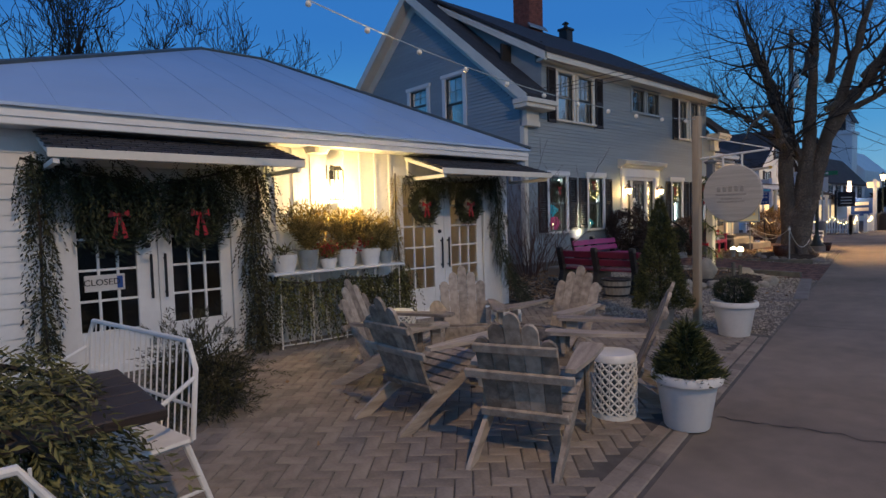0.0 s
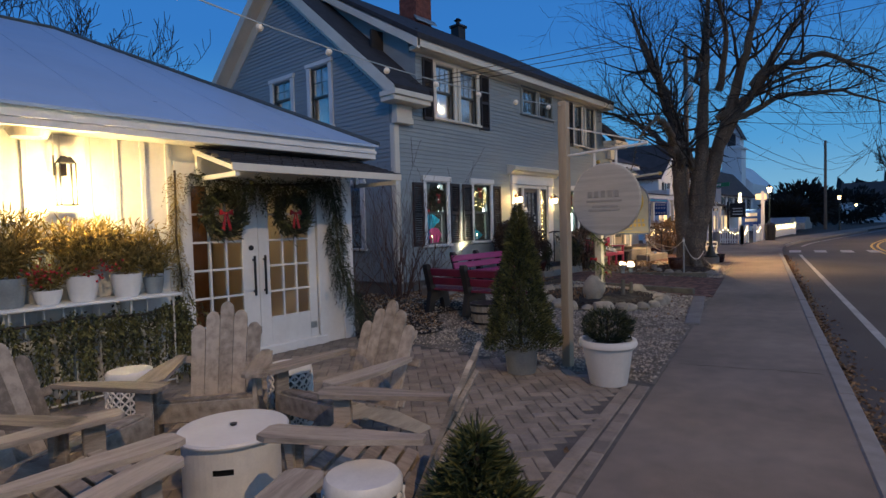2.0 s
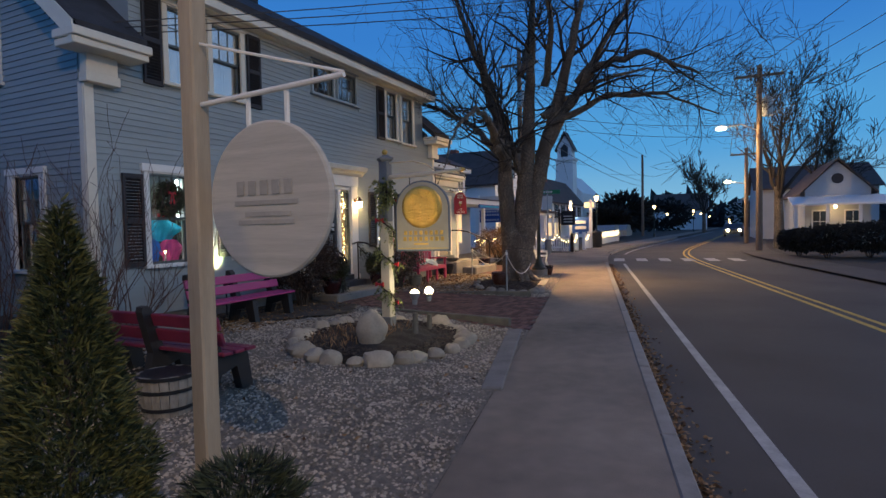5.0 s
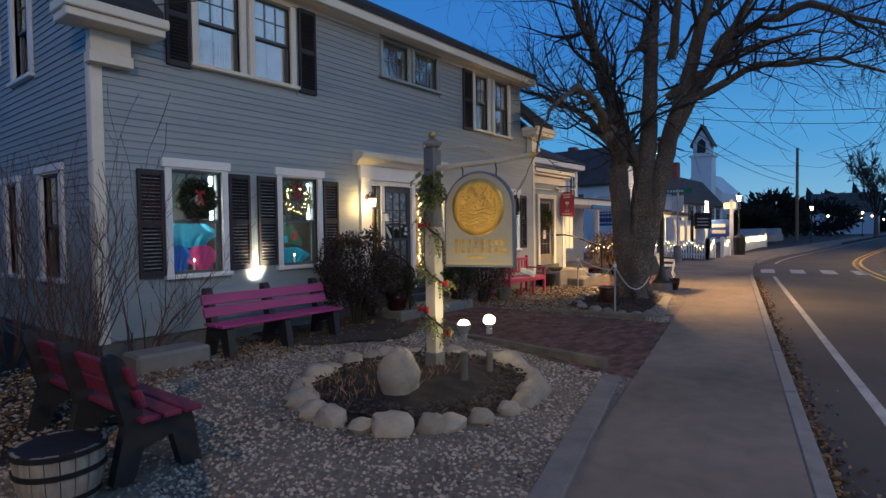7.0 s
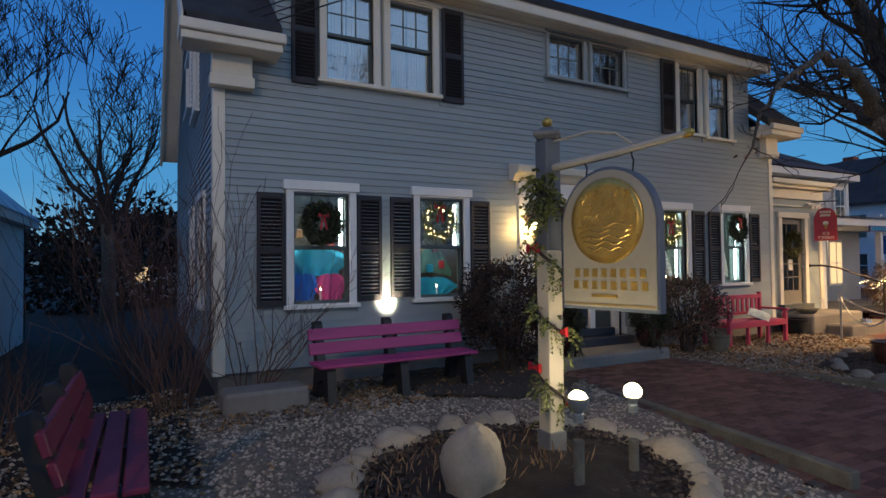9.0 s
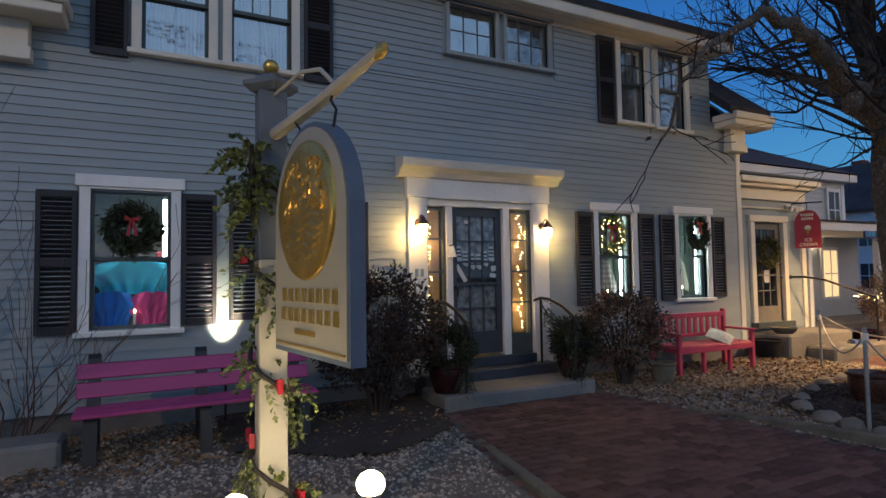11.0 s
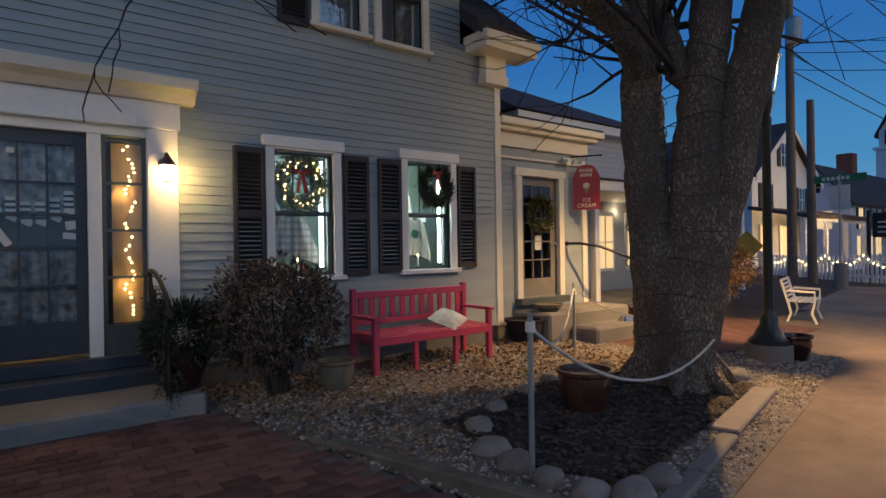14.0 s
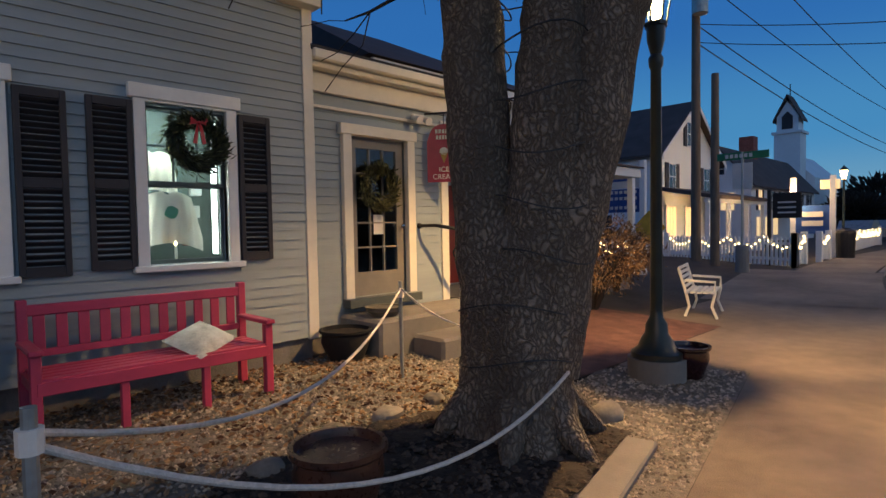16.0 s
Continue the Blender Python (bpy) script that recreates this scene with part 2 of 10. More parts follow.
# ---- materials ----
def material(name, colour, rough=0.6, metal=0.0, vary=0.15, scale=6.0, bump=0.0, bump_scale=60.0, second=None, stretch=(1, 1, 1), each=0.0, island=0.0, gloss=0.5, coat=0.0, detail=6, depth=0.01):
    mt = bpy.data.materials.new(name)
    mt.use_nodes = True
    n, l = mt.node_tree.nodes, mt.node_tree.links
    b = n["Principled BSDF"]
    b.inputs["Roughness"].default_value, b.inputs["Metallic"].default_value = rough, metal
    b.inputs["Specular IOR Level"].default_value = gloss
    b.inputs["Coat Weight"].default_value = coat
    tc = n.new("ShaderNodeTexCoord")
    mp = n.new("ShaderNodeMapping")
    mp.inputs["Scale"].default_value = stretch
    l.new(tc.outputs["Object"], mp.inputs[0])
    big = n.new("ShaderNodeTexNoise")
    big.inputs["Scale"].default_value, big.inputs["Detail"].default_value = scale, detail
    l.new(mp.outputs[0], big.inputs["Vector"])
    fine = n.new("ShaderNodeTexNoise")
    fine.inputs["Scale"].default_value, fine.inputs["Detail"].default_value = scale * 9, 3
    l.new(mp.outputs[0], fine.inputs["Vector"])
    add = n.new("ShaderNodeMath")
    add.operation = "MULTIPLY_ADD"
    add.inputs[1].default_value = 0.4
    l.new(fine.outputs["Fac"], add.inputs[0])
    l.new(big.outputs["Fac"], add.inputs[2])
    fac = add.outputs[0]
    if each or island:
        info = n.new("ShaderNodeObjectInfo" if each else "ShaderNodeNewGeometry")
        out = info.outputs["Random" if each else "Random Per Island"]
        am = n.new("ShaderNodeMath")
        am.operation = "MULTIPLY_ADD"
        am.inputs[1].default_value = each or island
        l.new(out, am.inputs[0])
        l.new(fac, am.inputs[2])
        sub = n.new("ShaderNodeMath")
        sub.operation = "SUBTRACT"
        sub.inputs[1].default_value = (each or island) * 0.5
        l.new(am.outputs[0], sub.inputs[0])
        fac = sub.outputs[0]
    ramp = n.new("ShaderNodeValToRGB")
    c = Vector(colour)
    lo, hi = (c * (1 - vary)), (second and Vector(second)) or c * (1 + vary)
    ramp.color_ramp.elements[0].position, ramp.color_ramp.elements[0].color = 0.45, (*lo, 1)
    ramp.color_ramp.elements[1].position, ramp.color_ramp.elements[1].color = 0.95, (*[min(1, x) for x in hi], 1)
    l.new(fac, ramp.inputs[0])
    l.new(ramp.outputs[0], b.inputs["Base Color"])
    rr = n.new("ShaderNodeMapRange")
    rr.inputs["To Min"].default_value, rr.inputs["To Max"].default_value = max(0.02, rough - 0.12), min(1, rough + 0.12)
    l.new(fine.outputs["Fac"], rr.inputs["Value"])
    l.new(rr.outputs["Result"], b.inputs["Roughness"])
    if bump:
        bn = n.new("ShaderNodeTexNoise")
        bn.inputs["Scale"].default_value, bn.inputs["Detail"].default_value = bump_scale, 4
        l.new(mp.outputs[0], bn.inputs["Vector"])
        bp = n.new("ShaderNodeBump")
        bp.inputs["Strength"].default_value, bp.inputs["Distance"].default_value = bump, depth
        l.new(bn.outputs["Fac"], bp.inputs["Height"])
        l.new(bp.outputs[0], b.inputs["Normal"])
    return mt


def glow(name, colour, strength):
    mt = bpy.data.materials.new(name)
    mt.use_nodes = True
    b = mt.node_tree.nodes["Principled BSDF"]
    b.inputs["Base Color"].default_value = (*colour, 1)
    b.inputs["Emission Color"].default_value = (*colour, 1)
    b.inputs["Emission Strength"].default_value = strength
    return mt


def glass(name, tint=(1, 1, 1), least=0.04, waves=0.02):
    mt = bpy.data.materials.new(name)
    mt.use_nodes = True
    n, l = mt.node_tree.nodes, mt.node_tree.links
    n.clear()
    out, mix = n.new("ShaderNodeOutputMaterial"), n.new("ShaderNodeMixShader")
    clear, shiny, fr = n.new("ShaderNodeBsdfTransparent"), n.new("ShaderNodeBsdfGlossy"), n.new("ShaderNodeLayerWeight")
    clear.inputs[0].default_value = (*tint, 1)
    shiny.inputs["Roughness"].default_value = 0.01
    fr.inputs["Blend"].default_value = 0.5
    nz, bp = n.new("ShaderNodeTexNoise"), n.new("ShaderNodeBump")
    nz.inputs["Scale"].default_value = 4.0
    bp.inputs["Strength"].default_value, bp.inputs["Distance"].default_value = waves, 0.05
    l.new(nz.outputs["Fac"], bp.inputs["Height"])
    l.new(bp.outputs[0], shiny.inputs["Normal"])
    mx = n.new("ShaderNodeMath")
    mx.operation = "MAXIMUM"
    mx.inputs[1].default_value = least
    steep = n.new("ShaderNodeMath")
    steep.operation = "POWER"
    steep.inputs[1].default_value = 5.0
    l.new(fr.outputs["Facing"], steep.inputs[0])
    l.new(steep.outputs[0], mx.inputs[0])
    l.new(mx.outputs[0], mix.inputs[0])
    l.new(clear.outputs[0], mix.inputs[1])
    l.new(shiny.outputs[0], mix.inputs[2])
    l.new(mix.outputs[0], out.inputs[0])
    return mt


def bark(name, low, high):
    """Rough bark: small upright plates between dark furrows, with paler worn and lichened patches."""
    mt = material(name, low, 0.95, vary=0.4, scale=3.0, second=high, stretch=(1, 1, 0.5))
    n, l = mt.node_tree.nodes, mt.node_tree.links
    b = n["Principled BSDF"]
    tc, mp, wob = n.new("ShaderNodeTexCoord"), n.new("ShaderNodeMapping"), n.new("ShaderNodeTexNoise")
    wob.inputs["Scale"].default_value, wob.inputs["Detail"].default_value = 7.0, 4
    l.new(tc.outputs["Object"], wob.inputs["Vector"])
    shift = n.new("ShaderNodeVectorMath")
    shift.operation = "MULTIPLY_ADD"
    shift.inputs[1].default_value = (0.16, 0.16, 0.30)
    l.new(wob.outputs["Color"], shift.inputs[0])
    l.new(tc.outputs["Object"], shift.inputs[2])
    mp.inputs["Scale"].default_value = (1, 1, 0.42)
    l.new(shift.outputs[0], mp.inputs[0])
    plates, edge = n.new("ShaderNodeTexVoronoi"), n.new("ShaderNodeMapRange")
    plates.feature = "DISTANCE_TO_EDGE"
    plates.inputs["Scale"].default_value = 30.0
    l.new(mp.outputs[0], plates.inputs["Vector"])
    edge.inputs["From Max"].default_value = 0.34
    l.new(plates.outputs["Distance"], edge.inputs["Value"])
    mx = n.new("ShaderNodeMix")
    mx.data_type = "RGBA"
    mx.inputs["A"].default_value = (low[0] * 0.6, low[1] * 0.6, low[2] * 0.6, 1)
    l.new(b.inputs["Base Color"].links[0].from_socket, mx.inputs["B"])
    l.new(edge.outputs["Result"], mx.inputs["Factor"])
    l.new(mx.outputs["Result"], b.inputs["Base Color"])
    fine, both, bp = n.new("ShaderNodeTexNoise"), n.new("ShaderNodeMath"), n.new("ShaderNodeBump")
    fine.inputs["Scale"].default_value, fine.inputs["Detail"].default_value = 60.0, 5
    l.new(tc.outputs["Object"], fine.inputs["Vector"])
    both.operation = "MULTIPLY_ADD"
    both.inputs[1].default_value = 0.5
    l.new(fine.outputs["Fac"], both.inputs[0])
    l.new(edge.outputs["Result"], both.inputs[2])
    bp.inputs["Strength"].default_value, bp.inputs["Distance"].default_value = 0.8, 0.022
    l.new(both.outputs[0], bp.inputs["Height"])
    l.new(bp.outputs[0], b.inputs["Normal"])
    return mt


def lace(name):
    """Net curtain: a loose pale floral web over the dark behind. Also the painted reflection in the door's top panes.
    """
    mt = material(name, (0.10, 0.10, 0.115), 0.9, vary=0.3, scale=16, second=(0.42, 0.42, 0.44), detail=3)
    return mt


M_SIDING = material("grey_clapboard_paint", (0.285, 0.33, 0.345), 0.55, vary=0.1, scale=1.2, bump=0.12, bump_scale=30, stretch=(0.3, 0.3, 3), each=0.16)
M_TRIM = material("cream_trim_paint", (0.70, 0.66, 0.56), 0.5, vary=0.08, scale=2.0, bump=0.05)
M_WHITE = material("white_paint", (0.74, 0.74, 0.72), 0.5, vary=0.09, scale=2.0, bump=0.06)
M_SHUTTER = material("charcoal_shutter_paint", (0.028, 0.028, 0.034), 0.7, vary=0.2, scale=4)
M_SASH = material("dark_sash_paint", (0.07, 0.085, 0.085), 0.4, vary=0.15)
M_SHINGLE = material("dark_asphalt_shingle", (0.035, 0.035, 0.04), 0.9, vary=0.35, scale=5, bump=0.5, bump_scale=90, island=0.3)
M_METALROOF = material("pale_metal_roof", (0.38, 0.50, 0.66), 0.34, vary=0.1, scale=0.6, bump=0.04, bump_scale=8)
M_BRICK = material("chimney_brick", (0.26, 0.085, 0.06), 0.85, vary=0.35, scale=8, bump=0.4, island=0.3)
M_STONEFOUND = material("foundation_stone", (0.16, 0.155, 0.15), 0.9, vary=0.3, scale=3, bump=0.5)
M_CONC = material("concrete", (0.19, 0.18, 0.165), 0.88, vary=0.22, scale=1.6, bump=0.35, bump_scale=70)
M_SIDEWALK = material("sidewalk_asphalt", (0.20, 0.165, 0.132), 0.9, vary=0.42, scale=0.55, bump=0.5, bump_scale=110)
M_ROAD = material("road_asphalt", (0.068, 0.060, 0.053), 0.85, vary=0.3, scale=0.5, bump=0.4, bump_scale=90)
M_KERB = material("granite_kerb", (0.22, 0.21, 0.195), 0.75, vary=0.2, scale=6, bump=0.3, each=0.2)
M_LINE = material("road_line_white", (0.36, 0.36, 0.35), 0.7, vary=0.3, scale=4)
M_YELLOW = material("road_line_yellow", (0.55, 0.36, 0.05), 0.7, vary=0.3, scale=4)
M_PAVER = material("tan_concrete_paver", (0.25, 0.21, 0.17), 0.88, vary=0.3, scale=5, bump=0.5, bump_scale=120, each=0.34)
M_PAVER2 = material("tan_concrete_paver_rest", (0.25, 0.21, 0.17), 0.88, vary=0.3, scale=5, bump=0.5, bump_scale=120, island=0.34)
M_JOINT = material("joint_sand", (0.10, 0.09, 0.08), 0.95, vary=0.3, scale=8)
M_REDBRICK = material("red_paving_brick", (0.095, 0.040, 0.031), 0.85, vary=0.35, scale=6, bump=0.4, bump_scale=120, each=0.55, second=(0.16, 0.08, 0.062))
M_REDBRICK2 = material("red_paving_brick_rest", (0.095, 0.040, 0.031), 0.85, vary=0.35, scale=6, bump=0.4, bump_scale=120, island=0.55, second=(0.16, 0.08, 0.062))
M_GRAVELBED = material("gravel_bed", (0.15, 0.132, 0.11), 0.95, vary=0.4, scale=22, bump=1.0, bump_scale=70)
M_PEBBLE = material("gravel_stone", (0.215, 0.185, 0.148), 0.85, vary=0.4, scale=4, island=0.8, second=(0.42, 0.365, 0.295))
M_EARTH = material("ground_earth", (0.04, 0.034, 0.028), 0.95, vary=0.4, scale=2, bump=0.8, bump_scale=30)
M_MULCH = material("dark_mulch", (0.020, 0.015, 0.012), 0.95, vary=0.5, scale=18, bump=1.0, bump_scale=50)
M_CHIP = material("mulch_chip", (0.026, 0.019, 0.015), 0.9, vary=0.5, island=0.8, scale=6, second=(0.075, 0.055, 0.042))
M_LEAFLIT = material("dry_leaf", (0.13, 0.07, 0.035), 0.85, vary=0.4, island=0.8, scale=6, second=(0.30, 0.19, 0.10))
M_BOULDER = material("tan_boulder", (0.33, 0.285, 0.215), 0.85, vary=0.25, scale=4, bump=0.5, bump_scale=30, each=0.4)
M_TEAK = material("weathered_teak", (0.25, 0.20, 0.15), 0.75, vary=0.32, scale=3, bump=0.35, bump_scale=40, stretch=(6, 0.7, 6), each=0.4, second=(0.47, 0.395, 0.31))
M_CEDARPOST = material("sign_post_wood", (0.36, 0.29, 0.20), 0.7, vary=0.2, scale=3, bump=0.2, stretch=(6, 6, 0.6))
M_SIGNGREY = material("weathered_sign_board", (0.44, 0.41, 0.35), 0.75, vary=0.16, scale=3, bump=0.15, stretch=(1, 0.5, 8))
M_SIGNTEXT = material("faded_sign_paint", (0.33, 0.31, 0.27), 0.75, vary=0.2)
M_WHITEPOT = material("white_planter", (0.72, 0.70, 0.66), 0.45, vary=0.08, scale=4, bump=0.03)
M_ZINC = material("galvanised_zinc", (0.33, 0.36, 0.36), 0.45, metal=0.6, vary=0.2, scale=6)
M_WHITEMETAL = material("white_enamel_metal", (0.74, 0.72, 0.66), 0.4, vary=0.1, scale=10)
M_BLACK = material("black_iron", (0.012, 0.012, 0.014), 0.5, vary=0.3, gloss=0.4)
M_DARKHOLE = material("dark_void", (0.006, 0.006, 0.007), 0.9, vary=0.2)
M_GREENIRON = material("green_black_cast_iron", (0.014, 0.024, 0.022), 0.35, vary=0.3)
M_PURPLE = material("magenta_bench_paint", (0.36, 0.045, 0.17), 0.45, vary=0.15, scale=3, stretch=(0.6, 4, 4))
M_DARKPURPLE = material("dark_red_bench_paint", (0.17, 0.02, 0.05), 0.45, vary=0.2, scale=3)
M_BENCHRED = material("raspberry_bench_paint", (0.42, 0.045, 0.10), 0.45, vary=0.15, scale=4)
M_BENCHLEG = material("black_bench_leg", (0.018, 0.017, 0.018), 0.5, vary=0.3)
M_CUSHION = material("patterned_cushion_cloth", (0.42, 0.46, 0.45), 0.9, vary=0.35, scale=9)
M_TABLE = material("dark_table_wood", (0.045, 0.032, 0.025), 0.35, vary=0.3, stretch=(1, 8, 8))
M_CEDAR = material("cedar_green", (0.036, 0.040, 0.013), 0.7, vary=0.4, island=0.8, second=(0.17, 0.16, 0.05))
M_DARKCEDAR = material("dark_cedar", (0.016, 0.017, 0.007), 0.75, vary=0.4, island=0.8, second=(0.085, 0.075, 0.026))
M_DRYCEDAR = material("yellow_cedar", (0.16, 0.12, 0.03), 0.75, vary=0.4, island=0.8, second=(0.34, 0.25, 0.075))
M_PINE = material("pine_needle", (0.014, 0.022, 0.011), 0.65, vary=0.4, island=0.8, second=(0.052, 0.064, 0.026))
M_SPRUCE = material("spruce_needle", (0.024, 0.042, 0.014), 0.65, vary=0.4, island=0.8, second=(0.125, 0.125, 0.035))
M_BOXLEAF = material("brown_evergreen_leaf", (0.020, 0.014, 0.010), 0.6, vary=0.4, island=0.8, second=(0.062, 0.034, 0.023))
M_PALELEAF = material("mottled_shrub_leaf", (0.035, 0.028, 0.020), 0.6, vary=0.5, island=0.9, second=(0.17, 0.11, 0.075))
M_HOLLY = material("holly_leaf", (0.06, 0.085, 0.02), 0.4, vary=0.4, island=0.8, second=(0.20, 0.22, 0.06))
M_RED = material("red_ribbon", (0.34, 0.010, 0.016), 0.45, vary=0.2)
M_BARK = bark("tree_bark", (0.14, 0.112, 0.086), (0.36, 0.295, 0.23))
M_TWIG = material("dark_twig", (0.035, 0.027, 0.022), 0.9, vary=0.3)
M_GOLD = material("gold_leaf", (0.62, 0.40, 0.10), 0.32, metal=0.75, vary=0.2, scale=8, bump=0.1)
M_SIGNOLIVE = material("grey_gold_sign_paint", (0.37, 0.34, 0.25), 0.42, vary=0.1, scale=3)
M_SIGNEDGE = material("blue_grey_sign_edge", (0.10, 0.13, 0.17), 0.5, vary=0.15)
M_POSTPAINT = material("buff_post_paint", (0.46, 0.42, 0.32), 0.5, vary=0.1, scale=4)
M_POSTTOP = material("grey_post_paint", (0.13, 0.14, 0.145), 0.5, vary=0.15)
M_DOORGREY = material("slate_door_paint", (0.045, 0.05, 0.062), 0.4, vary=0.15)
M_DOORTAUPE = material("taupe_door_paint", (0.19, 0.175, 0.155), 0.45, vary=0.12)
M_BURG = material("burgundy_sign_paint", (0.23, 0.012, 0.035), 0.4, vary=0.12)
M_OXBLOOD = material("oxblood_glazed_pot", (0.026, 0.007, 0.008), 0.2, vary=0.3, coat=0.4)
M_BROWNPOT = material("brown_glazed_pot", (0.065, 0.028, 0.019), 0.3, vary=0.4, scale=5, coat=0.3)
M_MOSSPOT = material("mossy_grey_pot", (0.13, 0.12, 0.09), 0.8, vary=0.4, scale=5)
M_ROPE = material("white_rope", (0.60, 0.57, 0.52), 0.85, vary=0.2, scale=60, bump=0.6, bump_scale=160)
M_BARREL = material("barrel_wood", (0.24, 0.22, 0.19), 0.75, vary=0.3, scale=4, stretch=(6, 6, 1))
M_SKIRT = material("house_blue_white_siding", (0.44, 0.47, 0.50), 0.55, vary=0.08, scale=1, each=0.1)
M_FARWHITE = material("far_white_siding", (0.70, 0.72, 0.74), 0.55, vary=0.06, scale=0.6)
M_FARROOF = material("far_roof", (0.075, 0.055, 0.05), 0.9, vary=0.25, scale=1.5)
M_POLE = material("utility_pole_wood", (0.17, 0.125, 0.09), 0.9, vary=0.25, stretch=(4, 4, 0.4))
M_WIRE = material("black_wire", (0.02, 0.02, 0.022), 0.6, vary=0.1)
M_CURTAIN = material("white_curtain", (0.66, 0.68, 0.70), 0.9, vary=0.1, scale=6)
M_ROOM = material("shop_wall_paint", (0.13, 0.15, 0.14), 0.8, vary=0.15, scale=2)
# near-black colour puts the shade of unlit rooms into their walls
M_ROOMSHADE = material("unlit_room_shade", (0.035, 0.032, 0.03), 0.9, vary=0.3, scale=2)
M_WOODIN = material("interior_wood", (0.22, 0.11, 0.05), 0.6, vary=0.3, scale=3)
M_BLUE = material("turquoise_tshirt", (0.01, 0.34, 0.55), 0.85, vary=0.15)
M_BLUE2 = material("royal_blue_tshirt", (0.01, 0.14, 0.55), 0.85, vary=0.15)
M_PINK = material("pink_tshirt", (0.62, 0.07, 0.26), 0.85, vary=0.15)
M_CREAM = material("cream_sweater", (0.62, 0.55, 0.47), 0.9, vary=0.15)
M_GREENCLOTH = material("green_cloth", (0.05, 0.14, 0.11), 0.9, vary=0.2)
M_BLUESIGN = material("blue_sign_paint", (0.02, 0.07, 0.26), 0.45, vary=0.12)
M_GREENSIGN = material("green_street_sign", (0.01, 0.16, 0.07), 0.4, vary=0.1)
M_PAPER = material("paper_notice", (0.60, 0.58, 0.55), 0.8, vary=0.08)
M_STEEL = material("stainless_steel", (0.55, 0.55, 0.55), 0.2, metal=1.0, vary=0.1)
M_REDDOOR = material("red_door_paint", (0.30, 0.03, 0.02), 0.45, vary=0.12)
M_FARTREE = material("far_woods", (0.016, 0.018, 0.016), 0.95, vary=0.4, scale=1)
# paler and bluer than the nearer trees: distance haze put into the colour
M_HAZEWOODS = material("hazy_skyline_woods", (0.03, 0.034, 0.038), 0.95, vary=0.4, scale=0.4)
M_CAR = material("car_paint", (0.05, 0.06, 0.08), 0.3, vary=0.05, coat=0.5)
M_GLASS = glass("window_glass", (0.96, 0.98, 0.97), 0.045, 0.03)
M_GLASSDARK = glass("window_glass_reflecting", (0.9, 0.92, 0.92), 0.46, 0.05)
M_LACEREFLECT = lace("lace_curtain")
# near-black, so the lit backdrop stays dim behind the garments
M_SHOPWALL = material("dark_display_panel", (0.075, 0.09, 0.085), 0.7, vary=0.08, scale=3)
M_TANBLIND = material("tan_blind", (0.42, 0.27, 0.14), 0.8, vary=0.25, scale=5)
M_NAVY = material("navy_cloth", (0.02, 0.025, 0.05), 0.9, vary=0.2)
M_FIELDSTONE = material("grey_fieldstone", (0.20, 0.185, 0.16), 0.85, vary=0.3, scale=5, bump=0.5, bump_scale=30, each=0.4)
M_BULB = glow("lit_bulb", (1.0, 0.80, 0.48), 9)
M_LANTERN = glow("lit_lantern", (1.0, 0.74, 0.36), 14)
M_FAIRY = glow("fairy_light", (1.0, 0.70, 0.30), 12)
M_SCONCE = glow("lit_sconce_glass", (1.0, 0.64, 0.27), 30)
M_LED = glow("cool_led_strip", (0.85, 1.0, 0.95), 8.0)
M_DULLBULB = material("unlit_string_bulb", (0.80, 0.76, 0.66), 0.3, vary=0.1)
M_FARLAMP = glow("far_lamp", (1.0, 0.66, 0.28), 9)
M_HEAD = glow("headlamp", (1.0, 0.75, 0.35), 22)
M_LITROOM = glow("lit_room_far", (1.0, 0.68, 0.33), 0.9)

# ---- street and ground ----
O_X, O_Y = 7.7, 0.746


def heading(s):
    k = min(1.0, max(0.0, (s - 19.0) / 20.0))
    return radians(10.8 - 14.5 * k * k * (3 - 2 * k))


LINE = {}
px, py = O_X, O_Y
for i in range(0, 700):
    LINE[i] = (px, py)
    px += 0.5 * math.cos(heading(i * 0.5))
    py += 0.5 * math.sin(heading(i * 0.5))


def street(s, n):
    """Place s metres along the kerb and n metres to its left."""
    if s <= 0:
        x, y = O_X + s * math.cos(heading(0)), O_Y + s * math.sin(heading(0))
    else:
        i = min(698, int(s / 0.5))
        k = s / 0.5 - i
        x, y = (LINE[i][j] * (1 - k) + LINE[i + 1][j] * k for j in (0, 1))
    h = heading(s)
    return x - n * math.sin(h), y + n * math.cos(h)


def across(x, y):
    return -(x - O_X) * math.sin(heading(0)) + (y - O_Y) * math.cos(heading(0))


def smooth(k):
    k = min(1.0, max(0.0, k))
    return k * k * (3 - 2 * k)


def gz(x, y):
    """Height of the open ground beside the pavement."""
    return 0.14 * smooth((across(x, y) - 1.3) / 3.6) * smooth((x - 8.0) / 2.2)


def sheet(name, s_list, n_list, z, mat, label, category):
    sh = Shape()
    v = []
    for s in s_list:
        for n in n_list:
            x, y = street(s, n)
            v.append((x, y, z(x, y, n) if callable(z) else z))
    w = len(n_list)
    f = [(i * w + j, (i + 1) * w + j, (i + 1) * w + j + 1, i * w + j + 1) for i in range(len(s_list) - 1) for j in range(w - 1)]
    return solo(name, sh.add(v, f), mat, (0, 0, 0), label, category, kind="structure", smooth=True)


def steps(a, b, d):
    return [a + (b - a) * i / max(1, round((b - a) / d)) for i in range(max(1, round((b - a) / d)) + 1)]


